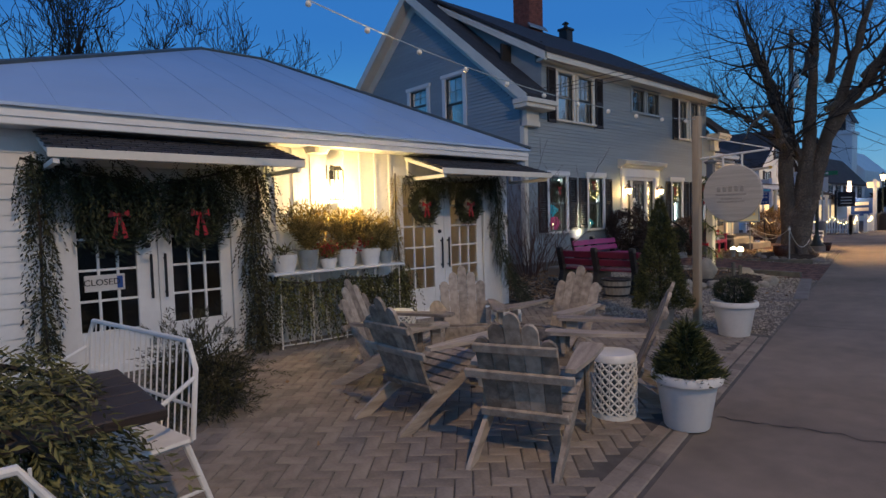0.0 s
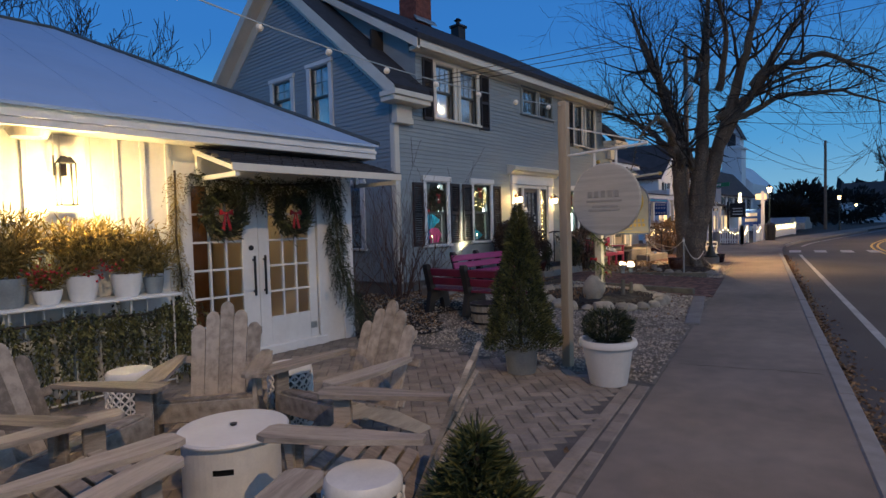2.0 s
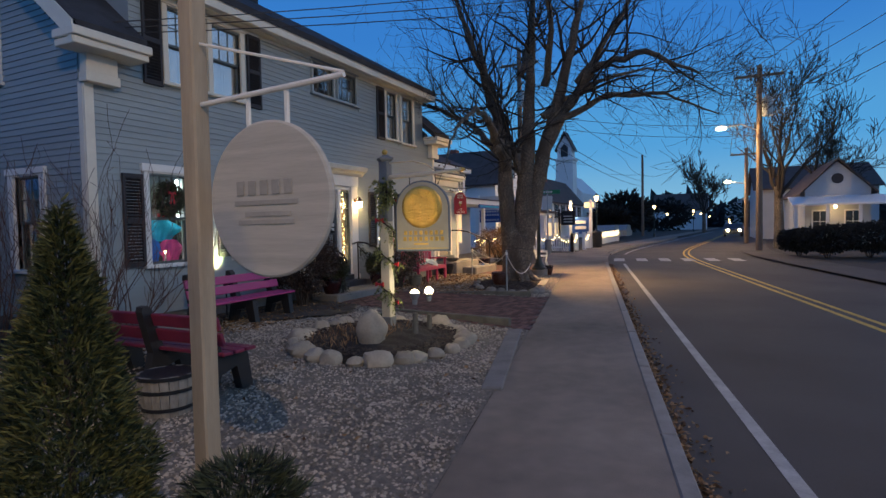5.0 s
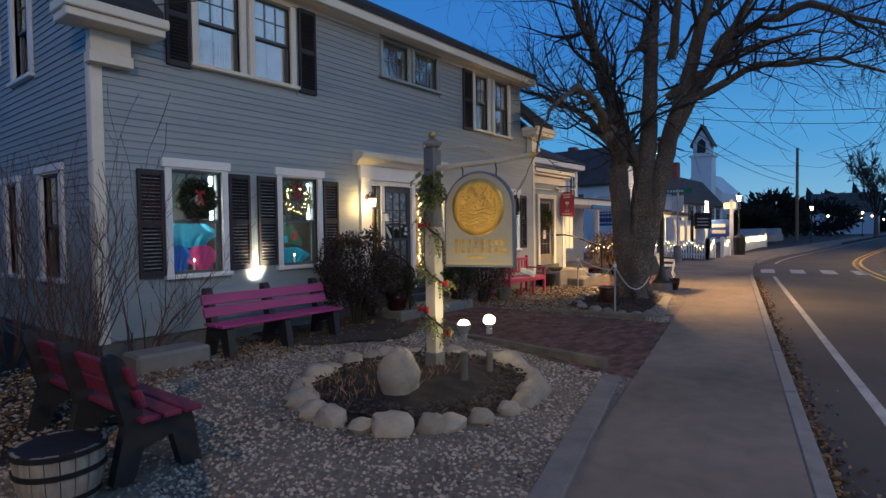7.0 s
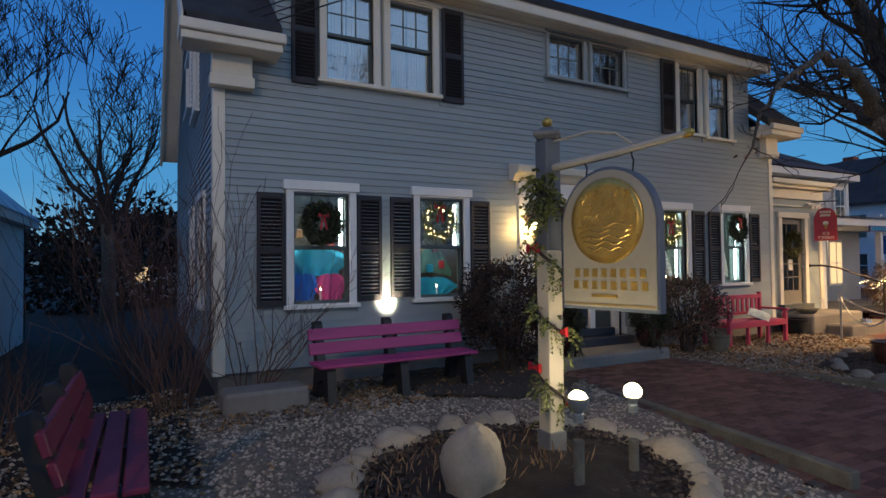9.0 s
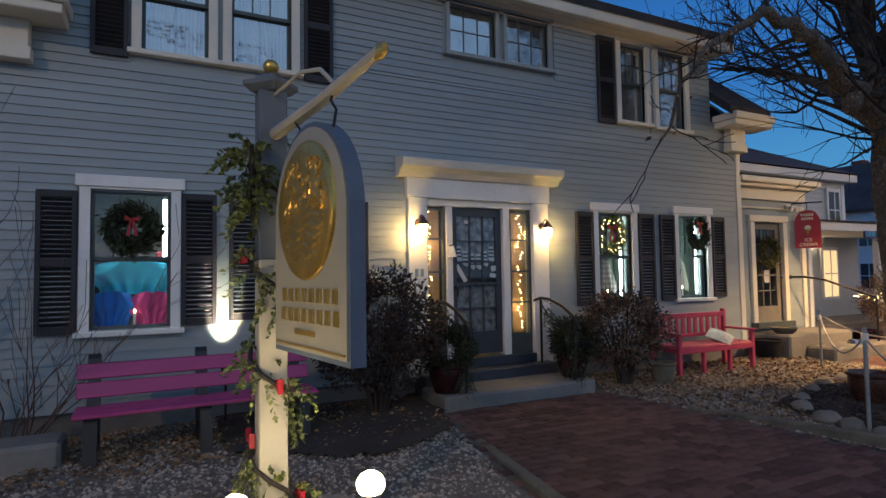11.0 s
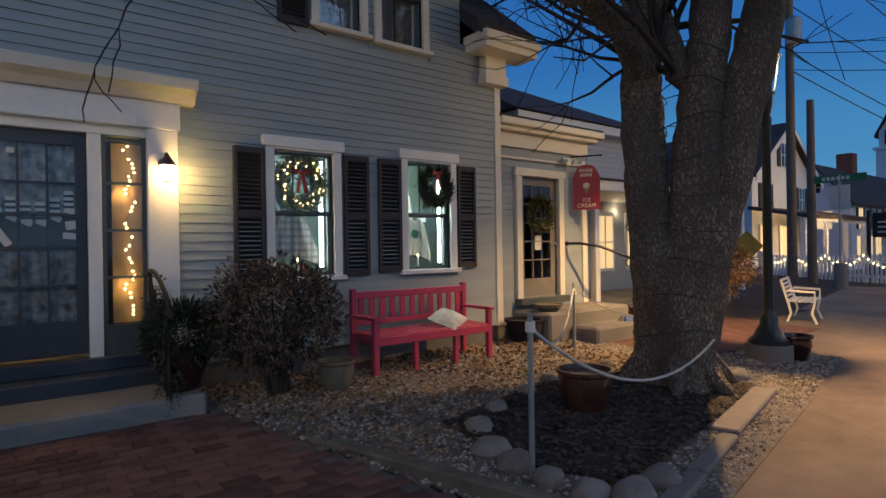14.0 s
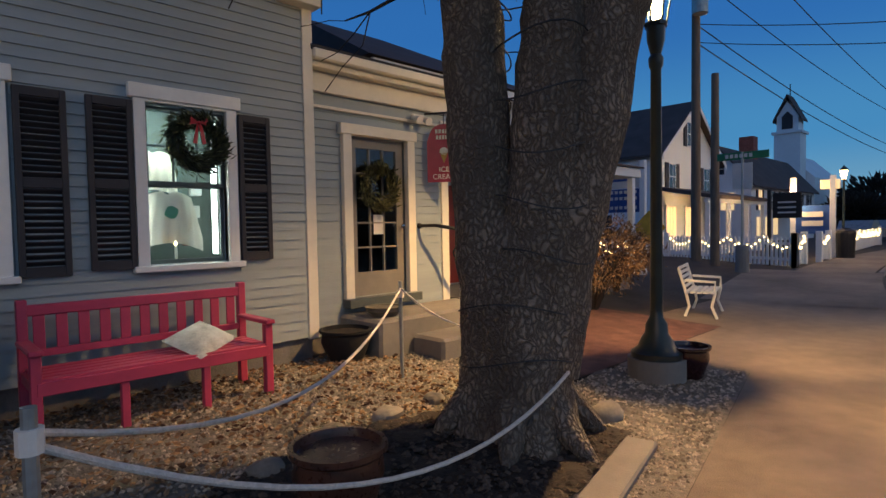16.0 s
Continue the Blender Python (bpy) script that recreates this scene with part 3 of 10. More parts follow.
s_fine = [-300, -120, -60, -30] + steps(-20, 60, 0.8) + [70, 90, 120, 160, 220, 340]
sheet("ground", s_fine, [-300, -120, -60, -30, -14, -7.4, -6.8, -6.4, -0.2, 1.1, 1.25] + steps(1.4, 12, 0.5) + [16, 24, 40, 80, 160, 320],
      lambda x, y, n: -0.2 if -6.6 < n < 1.2 else (gz(x, y) - 0.02 if n > 0 else -0.06), M_EARTH, "dark bare earth and winter grass around the buildings", "ground")
sheet("road", steps(-40, 20, 2) + steps(20.5, 60, 0.8) + [80, 110, 150, 220, 330], [-6.5, -5.0, -3.8, -2, -0.1], -0.11, M_ROAD, "worn two-lane asphalt road under street light", "road")
sheet("pavement", steps(-30, 24.5, 1.4), [-0.06, 0.65, 1.3], 0.0, M_SIDEWALK, "grey-brown asphalt pavement beside the road", "pavement")
sheet("side_street", steps(20.6, 28.0, 0.8), [-0.2] + steps(1.2, 30, 2), lambda x, y, n: 0.012 + gz(x, y) * 0.2, M_SIDEWALK, "asphalt mouth of a side street", "road")
sheet("pavement", steps(27.4, 60, 0.8) + [80, 110, 150], [-0.01, 1.0, 1.8], 0.016, M_SIDEWALK, "asphalt pavement past the side street", "pavement")
sheet("pavement", steps(-40, 60, 2) + [80, 110, 150], [-7.9, -6.45], -0.04, M_ROAD, "asphalt pavement on the far side of the road", "pavement")

LINES = thing("road_marking", (*street(10, -2), -0.11), "worn white edge line and double yellow centre line", "road marking", kind="structure")


def stripe(s_list, n0, n1, mat, nm):
    sh = Shape()
    v = [(*street(s, n), -0.106) for s in s_list for n in (n0, n1)]
    sh.add(v, [(2 * i, 2 * i + 2, 2 * i + 3, 2 * i + 1) for i in range(len(s_list) - 1)])
    part(nm, sh, mat, LINES)


stripe(steps(-30, 21.5, 1.5), -0.87, -0.77, M_LINE, "edge_line")
stripe(steps(29, 100, 1.0), -0.87, -0.77, M_LINE, "edge_line")
stripe(steps(-30, 100, 1.0), -3.72, -3.62, M_YELLOW, "centre_line")
stripe(steps(-30, 100, 1.0), -3.96, -3.86, M_YELLOW, "centre_line")
for i in range(6):
    stripe([23.2, 25.2], -0.9 - i * 0.95, -0.45 - i * 0.95, M_LINE, "crossing_bar")

KERB = thing("kerb", (*street(5, 0), -0.11), "long granite kerb stones along the pavement", "kerb", kind="structure")
s0 = -20.0
while s0 < 21.5:
    sh = Shape()
    (xa, ya), (xb, yb) = street(s0 + 0.008, -0.12), street(s0 + 1.99, -0.12)
    m = Matrix.Translation(((xa + xb) / 2, (ya + yb) / 2, 0)) @ Matrix.Rotation(math.atan2(yb - ya, xb - xa), 4, "Z")
    ln = math.hypot(xb - xa, yb - ya) / 2
    sh.box((-ln, -0.06, -0.24), (ln, 0.058, 0.008), 0.012, m)
    part("kerb_stone", sh, M_KERB, KERB)
    s0 += 2.0
s0 = 28.2
while s0 < 60:
    sh = Shape()
    (xa, ya), (xb, yb) = street(s0 + 0.008, -0.12), street(s0 + 1.99, -0.12)
    m = Matrix.Translation(((xa + xb) / 2, (ya + yb) / 2, 0)) @ Matrix.Rotation(math.atan2(yb - ya, xb - xa), 4, "Z")
    ln = math.hypot(xb - xa, yb - ya) / 2
    sh.box((-ln, -0.06, -0.24), (ln, 0.058, 0.02), 0.012, m)
    part("kerb_stone", sh, M_KERB, KERB)
    s0 += 2.0


def edge_y(x, n=1.3):
    """y of the line n metres left of the kerb, where the street is straight."""
    h = heading(0)
    return O_Y + (n + (x - O_X) * math.sin(h)) / math.cos(h)


def patch(name, inside, x0, x1, y0, y1, d, lift, mat, label, category, shear=False):
    sh, at = Shape(), {}
    nx, ny = int((x1 - x0) / d) + 1, int((y1 - y0) / d) + 1
    for i in range(nx):
        for j in range(ny):
            cx, cy = x0 + (i + 0.5) * d, y0 + (j + 0.5) * d
            cy += edge_y(cx) if shear else 0
            if inside(cx, cy):
                q = []
                for a, b in ((i, j), (i + 1, j), (i + 1, j + 1), (i, j + 1)):
                    if (a, b) not in at:
                        at[a, b] = len(sh.v)
                        x, y = x0 + a * d, y0 + b * d
                        y += edge_y(x) if shear else 0
                        sh.v.append((x, y, gz(x, y) + lift(x, y)))
                    q.append(at[a, b])
                sh.f.append(tuple(q))
    return solo(name, sh, mat, (0, 0, 0), label, category, kind="structure", smooth=True)


def left_brick(y):
    return 13.40 + (y - 4.3) * 0.19


def right_brick(y):
    return 16.05 + (7.1 - y) * 0.30


def in_brick(x, y):
    return left_brick(y) < x < right_brick(y) and edge_y(x) + 0.02 < y < 7.12


def in_ring(x, y, k=1.0):
    return ((x - 11.55) / (1.22 * k)) ** 2 + ((y - 4.55) / (0.98 * k)) ** 2 < 1


def in_treebed(x, y, k=1.0):
    return 17.3 < x < 20.4 and edge_y(x) + 0.45 + (0.03) < y < 6.25 - 0.25 * abs(x - 19) and x + 0.4 * y > 19.3


patch("gravel", lambda x, y: y < 8.0 and not in_brick(x, y) and (x < 21.0 or (y < 5.9 and x + 0.8 * (y - 5.0) < 22.75)), 7.12, 22.9, -0.0, 6.2, 0.12, lambda x, y: 0.006 + 0.012 * noise.noise(Vector((x * 2, y * 2, 0))), M_GRAVELBED, "loose pale gravel in front of the shop", "gravel", True)
patch("joint_sand", in_brick, 12.9, 17.4, 2.9, 7.2, 0.05, lambda x, y: 0.0, M_JOINT, "dark sand between the paving bricks", "pavement")
patch("paver_bed", lambda x, y: y < 6.1, -4.0, 7.12, 0.0, 7.8, 0.2, lambda x, y: 0.002, M_JOINT, "dark sand under the terrace pavers", "pavement", True)
patch("mulch_bed", lambda x, y: in_ring(x, y, 1.0), 10.2, 12.9, 3.4, 5.8, 0.05,
      lambda x, y: 0.02 + 0.13 * max(0, 1 - (((x - 11.55) / 1.22) ** 2 + ((y - 4.55) / 0.98) ** 2)) + 0.03 * noise.noise(Vector((x * 6, y * 6, 0))), M_MULCH, "dark bark mulch inside a ring of stones", "mulch")
patch("mulch_bed", in_treebed, 17.2, 20.5, 3.6, 6.4, 0.05, lambda x, y: 0.03 + 0.03 * noise.noise(Vector((x * 5, y * 5, 0))), M_MULCH, "dark mulch bed round the old tree", "mulch")
patch("soil_bed", lambda x, y: x < 9.7 and 5.6 + 0.4 * math.sin(x * 3) < y < 8.6, 7.15, 9.8, 5.0, 8.6, 0.1, lambda x, y: 0.03 + 0.02 * noise.noise(Vector((x * 4, y * 4, 0))), M_MULCH, "dark soil under the shrubs between the buildings", "soil")
patch("soil_bed", lambda x, y: not in_brick(x, y) and not in_brick(x - 0.25, y) and y > 6.45 + 0.3 * math.sin(x * 2.3) and x < 14.9, 11.9, 15.0, 5.0, 8.0, 0.08, lambda x, y: 0.035 + 0.02 * noise.noise(Vector((x * 4, y * 4, 0))), M_EARTH, "dark soil and leaf mould under the evergreen bush", "soil")
patch("pavement", lambda x, y: edge_y(x) - 0.25 < y < 6.95 and not (x < 24.65 and y > 5.85) and x + 0.8 * (y - 5.0) > 22.6, 22.0, 28.0, 3.6, 7.0, 0.1, lambda x, y: 0.006, M_SIDEWALK, "worn asphalt pavement beside the lamp post", "pavement")
patch("brick_walk", lambda x, y: True, 21.0, 24.6, 5.9, 7.6, 0.2, lambda x, y: 0.014, M_REDBRICK2, "red brick walk to the next house", "pavement")


# ---- grey shop house ----
HX0, HX1, HY, HYB, HMID = 9.98, 19.95, 8.0, 15.5, 11.75
RIDGE, SLOPE = 7.6, 0.84
HOUSE = thing("house", (14.96, 11.75, 0.1), "grey clapboard two-storey shop house with cream trim and dark roof", "house")


def gaps(a, b, holes):
    """What is left of a..b when the holes are cut out."""
    out, x = [], a
    for h0, h1 in sorted(holes):
        if h1 <= x or h0 >= b:
            continue
        if h0 > x:
            out.append((x, h0))
        x = max(x, h1)
    if x < b:
        out.append((x, b))
    return out


def wall_core(u0, u1, z0, z1, holes, put, name, parent, mat=None):
    """A thick wall with real openings; holes are (u0, u1, z0, z1); put gives a box's corners from u, depth, z."""
    sh = Shape()
    us = sorted({u0, u1, *[h[0] for h in holes], *[h[1] for h in holes]})
    for a, b in zip(us, us[1:]):
        if b <= u0 or a >= u1:
            continue
        cut = [(h[2], h[3]) for h in holes if h[0] < b - 1e-6 and h[1] > a + 1e-6]
        for c, d in gaps(z0, z1, cut):
            sh.box(put(a, 0, c), put(b, 0.16, d))
    return part(name, sh, mat or M_SIDING, parent)


def boards(parent, u0, u1, z0, z1, holes, put, lap=0.086, limit=None, mat=None, name="clapboard"):
    """Lapped boards, each course a piece of its own between the openings."""
    z = z0
    while z < z1 - 0.02:
        top = min(z + lap, z1)
        a, b = (u0, u1) if limit is None else limit(top)
        if b - a > 0.05:
            for c, d in gaps(a, b, [(h[0], h[1]) for h in holes if h[2] < top - 0.01 and h[3] > z + 0.01]):
                if d - c < 0.02:
                    continue
                sh = Shape()
                v = [put(c, -0.022, z), put(d, -0.022, z), put(d, -0.006, top + 0.012), put(c, -0.006, top + 0.012), put(c, 0.0, z), put(d, 0.0, z), put(d, 0.0, top + 0.012), put(c, 0.0, top + 0.012)]
                sh.add(v, [(0, 1, 2, 3), (4, 7, 6, 5), (0, 4, 5, 1), (3, 2, 6, 7), (0, 3, 7, 4), (1, 5, 6, 2)])
                part(name, sh, mat or M_SIDING, parent)
        z += lap


def front(u, d, z):
    return (u, HY + d, z)


def gable(u, d, z):
    return (HX0 + d, u, z)


# openings in the front wall: x0, x1, z0, z1
SHOPWIN = [(10.82, 11.49, 1.08, 2.37), (12.43, 13.09, 1.10, 2.38), (16.87, 17.52, 1.12, 2.38), (18.46, 19.10, 1.14, 2.39)]
UPWIN = [(11.22, 11.82, 3.76, 4.86), (12.04, 12.65, 3.76, 4.87), (17.38, 17.88, 3.76, 4.90), (18.14, 18.72, 3.74, 4.92)]
SMALLWIN = [(14.58, 15.25, 4.31, 4.92), (15.42, 16.09, 4.31, 4.92)]
ENTRY = (14.22, 15.74, 0.52, 2.42)
FRONT_HOLES = SHOPWIN + UPWIN + SMALLWIN + [ENTRY]
wall_f = wall_core(HX0, HX1, 0.36, 3.95, FRONT_HOLES, front, "wall", HOUSE)
wall_d = wall_core(10.62, 19.30, 3.95, 5.02, FRONT_HOLES, front, "wall", HOUSE)
boards(wall_f, HX0 + 0.1, HX1 - 0.09, 0.36, 3.92, [(h[0] - 0.1, h[1] + 0.1, h[2] - 0.05, h[3] + 0.1) for h in SHOPWIN] + [(h[0] - 0.1, h[1] + 0.1, h[2] - 0.06, h[3] + 0.06) for h in UPWIN + SMALLWIN] + [(13.97, 15.99, 0.2, 2.7)], front)
boards(wall_d, 10.62, 19.30, 3.925, 4.98, [(h[0] - 0.1, h[1] + 0.1, h[2] - 0.06, h[3] + 0.1) for h in UPWIN + SMALLWIN], front)
GABLEWIN = [(11.33, 12.05, 4.12, 4.95), (9.93, 10.58, 3.72, 5.02), (10.66, 11.15, 1.05, 2.3), (9.02, 9.66, 1.05, 2.34)]


def gable_core():
    sh = Shape()
    us = sorted({HY + 0.16, HYB, HMID, *[h[0] for h in GABLEWIN], *[h[1] for h in GABLEWIN]})

    def rim(u):
        return RIDGE - 0.2 - SLOPE * abs(u - HMID)

    for a, b in zip(us, us[1:]):
        cut = [(h[2], h[3]) for h in GABLEWIN if h[0] < b - 1e-6 and h[1] > a + 1e-6]
        for c, d in gaps(0.36, 99, cut):
            ta, tb = (d, d) if d < 90 else (rim(a), rim(b))
            v = [gable(a, 0, c), gable(b, 0, c), gable(b, 0, tb), gable(a, 0, ta), gable(a, 0.16, c), gable(b, 0.16, c), gable(b, 0.16, tb), gable(a, 0.16, ta)]
            sh.add(v, [(0, 1, 2, 3), (4, 7, 6, 5), (0, 4, 5, 1), (3, 2, 6, 7), (0, 3, 7, 4), (1, 5, 6, 2)])
    return part("wall", sh, M_SIDING, HOUSE)


wall_g = gable_core()
boards(wall_g, HY + 0.1, HYB, 0.36, RIDGE - 0.4, [(h[0] - 0.11, h[1] + 0.11, h[2] - 0.06, h[3] + 0.12) for h in GABLEWIN], gable,
       limit=lambda z: (max(HY + 0.1, HMID - (RIDGE - 0.5 - z) / SLOPE), min(HYB, HMID + (RIDGE - 0.5 - z) / SLOPE)))
sh = Shape().box((HX0 + 0.16, HYB - 0.16, 0.36), (HX1, HYB, 4.2))
part("wall", sh, M_SIDING, HOUSE)
sh = Shape().prism([(HY + 0.16, 0.36), (HYB - 0.16, 0.36), (HYB - 0.16, 4.2), (HMID, RIDGE - 0.25), (HY + 0.16, 4.2)], HX1 - 0.16, HX1, "x")
part("wall", sh, M_SIDING, HOUSE)
sh = Shape().box((HX0 + 0.03, HY + 0.03, -0.1), (HX1 - 0.03, HYB, 0.36))
part("foundation", sh, M_STONEFOUND, HOUSE, "grey stone foundation")
# corner boards
for x0, x1, y0, y1 in ((HX0 - 0.025, HX0 + 0.1, HY - 0.03, HY), (HX1 - 0.09, HX1 + 0.02, HY - 0.03, HY)):
    part("corner_board", Shape().box((x0, y0, 0.34), (x1, y1, 3.5), 0.004), M_TRIM, HOUSE)
part("corner_board", Shape().box((HX0 - 0.03, HY, 0.34), (HX0, HY + 0.1, 3.5), 0.004), M_TRIM, HOUSE)


def slab(pts, t):
    """A sloping slab of thickness t below four given corners."""
    sh = Shape()
    return sh.add([*pts, *[(x, y, z - t) for x, y, z in pts]], [(0, 1, 2, 3), (7, 6, 5, 4), (0, 4, 5, 1), (1, 5, 6, 2), (2, 6, 7, 3), (3, 7, 4, 0)])


def roof_z(y):
    return RIDGE - SLOPE * abs(y - HMID)


RX0, RX1 = HX0 - 0.34, HX1 + 0.34
ye = 7.62
for x0, x1 in ((RX0, 10.62), (19.30, RX1)):
    part("roof", slab([(x0, ye, roof_z(ye)), (x1, ye, roof_z(ye)), (x1, HMID, RIDGE), (x0, HMID, RIDGE)], 0.14), M_SHINGLE, HOUSE)
part("roof", slab([(RX0, HMID, RIDGE), (RX1, HMID, RIDGE), (RX1, 15.9, roof_z(15.9)), (RX0, 15.9, roof_z(15.9))], 0.14), M_SHINGLE, HOUSE)
part("dormer_roof", slab([(10.36, 7.66, 5.26), (19.52, 7.66, 5.26), (19.52, HMID - 0.02, RIDGE + 0.015), (10.36, HMID - 0.02, RIDGE + 0.015)], 0.12), M_SHINGLE, HOUSE)
for x0, x1 in ((10.62, 10.72), (19.20, 19.30)):
    sh = Shape().prism([(HY + 0.16, 4.3), (HMID, RIDGE - 0.2), (HY + 0.16, 5.2)], x0, x1, "x")
    part("dormer_cheek", sh, M_SIDING, HOUSE)
part("cornice", Shape().box((10.38, 7.68, 5.0), (19.5, 7.80, 5.17), 0.01), M_TRIM, HOUSE, "cream boxed cornice")
part("soffit", Shape().box((10.46, 7.80, 4.99), (19.42, 8.0, 5.06), 0.005), M_TRIM, HOUSE)
part("frieze_board", Shape().box((10.62, 7.955, 4.93), (19.3, 7.98, 4.985), 0.004), M_TRIM, HOUSE)
for x0, x1 in ((10.36, 10.44), (19.44, 19.52)):
    part("dormer_rake", slab([(x0, 7.68, 5.16), (x1, 7.68, 5.16), (x1, HMID - 0.5, RIDGE - 0.33), (x0, HMID - 0.5, RIDGE - 0.33)], 0.2), M_TRIM, HOUSE)
# rake boards and frieze on the gable
for sgn in (1, -1):
    yl = HMID - sgn * 4.13
    pts = [(RX0 - 0.02, yl, roof_z(yl) - 0.02), (RX0 + 0.03, yl, roof_z(yl) - 0.02), (RX0 + 0.03, HMID, RIDGE - 0.02), (RX0 - 0.02, HMID, RIDGE - 0.02)]
    part("rake_board", slab(pts, 0.26), M_TRIM, HOUSE)
    pts = [(RX0 + 0.03, yl, roof_z(yl) - 0.15), (HX0, yl, roof_z(yl) - 0.15), (HX0, HMID, RIDGE - 0.15), (RX0 + 0.03, HMID, RIDGE - 0.15)]
    part("rake_soffit", slab(pts, 0.03), M_TRIM, HOUSE)
    yl = HMID - sgn * 3.75
    pts = [(HX0 - 0.035, yl, roof_z(yl) - 0.19), (HX0 - 0.003, yl, roof_z(yl) - 0.19), (HX0 - 0.003, HMID, RIDGE - 0.19), (HX0 - 0.035, HMID, RIDGE - 0.19)]
    part("rake_frieze", slab(pts, 0.33), M_TRIM, HOUSE)
# cornice returns at both lower corners of the front
for xa, xb, xw0, xw1 in ((RX0 - 0.04, 10.66, HX0 - 0.05, 10.35), (19.36, RX1 + 0.04, 19.62, HX1 + 0.03)):
    sh = Shape()
    sh.box((xa, 7.56, 3.93), (xb, 8.0, 4.04), 0.012)
    sh.box((xa + 0.03, 7.60, 3.84), (xb - 0.03, 8.0, 3.93), 0.01)
    sh.box((xw0, 7.86, 3.60), (xw1, 8.0, 3.84), 0.006)
    sh.box((xw0 - 0.02, 7.84, 3.48), (xw1 + 0.02, 8.0, 3.60), 0.006)
    part("cornice_return", sh, M_TRIM, HOUSE)


def brick_stack(parent, x0, x1, y0, y1, z0, z1):
    """A stack of single bricks round a dark flue."""
    z, row = z0, 0
    while z < z1 - 0.03:
        off = 0.1 if row % 2 else 0.0
        for side in range(4):
            a0, a1 = (x0, x1) if side < 2 else (y0 + 0.1, y1 - 0.1)
            a = a0 - off
            while a < a1 - 0.01:
                c, d = max(a, a0) + 0.004, min(a + 0.2, a1) - 0.004
                if d - c > 0.03:
                    if side < 2:
                        yy = (y0, y0 + 0.1) if side == 0 else (y1 - 0.1, y1)
                        sh = Shape().box((c, yy[0], z), (d, yy[1], z + 0.062), 0.004)
                    else:
                        xx = (x0, x0 + 0.1) if side == 2 else (x1 - 0.1, x1)
                        sh = Shape().box((xx[0], c, z), (xx[1], d, z + 0.062), 0.004)
                    part("brick", sh, M_BRICK, parent)
                a += 0.2
        z, row = z + 0.07, row + 1


CHIM = part("chimney", Shape().box((14.42, 11.43, 6.9), (15.06, 12.07, 8.5)), M_STONEFOUND, HOUSE, "red brick chimney with pale mortar")
brick_stack(CHIM, 14.4, 15.08, 11.41, 12.09, 7.25, 8.55)
part("flashing", slab([(14.3, 11.3, 7.5), (15.18, 11.3, 7.5), (15.18, 11.4, 7.62), (14.3, 11.4, 7.62)], 0.05), M_ZINC, HOUSE)
sh = Shape().box((16.6, 11.58, 7.2), (16.95, 11.92, 7.98), 0.01)
sh.box((16.56, 11.54, 7.9), (16.99, 11.96, 7.98), 0.01)
part("flue", sh, M_BLACK, HOUSE, "black flue with a cap")
part("flue_cap", Shape().lathe([(0.07, 0), (0.07, 0.16), (0.13, 0.17), (0.03, 0.25)], (16.77, 11.75, 7.98), 10), M_BLACK, HOUSE)


def surround(put, u0, u1, z0, z1, side, top, d0, d1):
    """One frame round three sides of an opening."""
    out = [(u0 - side, z0), (u0, z0), (u0, z1), (u1, z1), (u1, z0), (u1 + side, z0), (u1 + side, z1 + top), (u0 - side, z1 + top)]
    sh = Shape()
    v = [put(u, d0, z) for u, z in out] + [put(u, d1, z) for u, z in out]
    quads = [(0, 1, 2, 7), (2, 3, 6, 7), (3, 4, 5, 6)]
    f = quads + [tuple(i + 8 for i in reversed(q)) for q in quads] + [(i, i + 8, (i + 1) % 8 + 8, (i + 1) % 8) for i in range(8)]
    return sh.add(v, f)


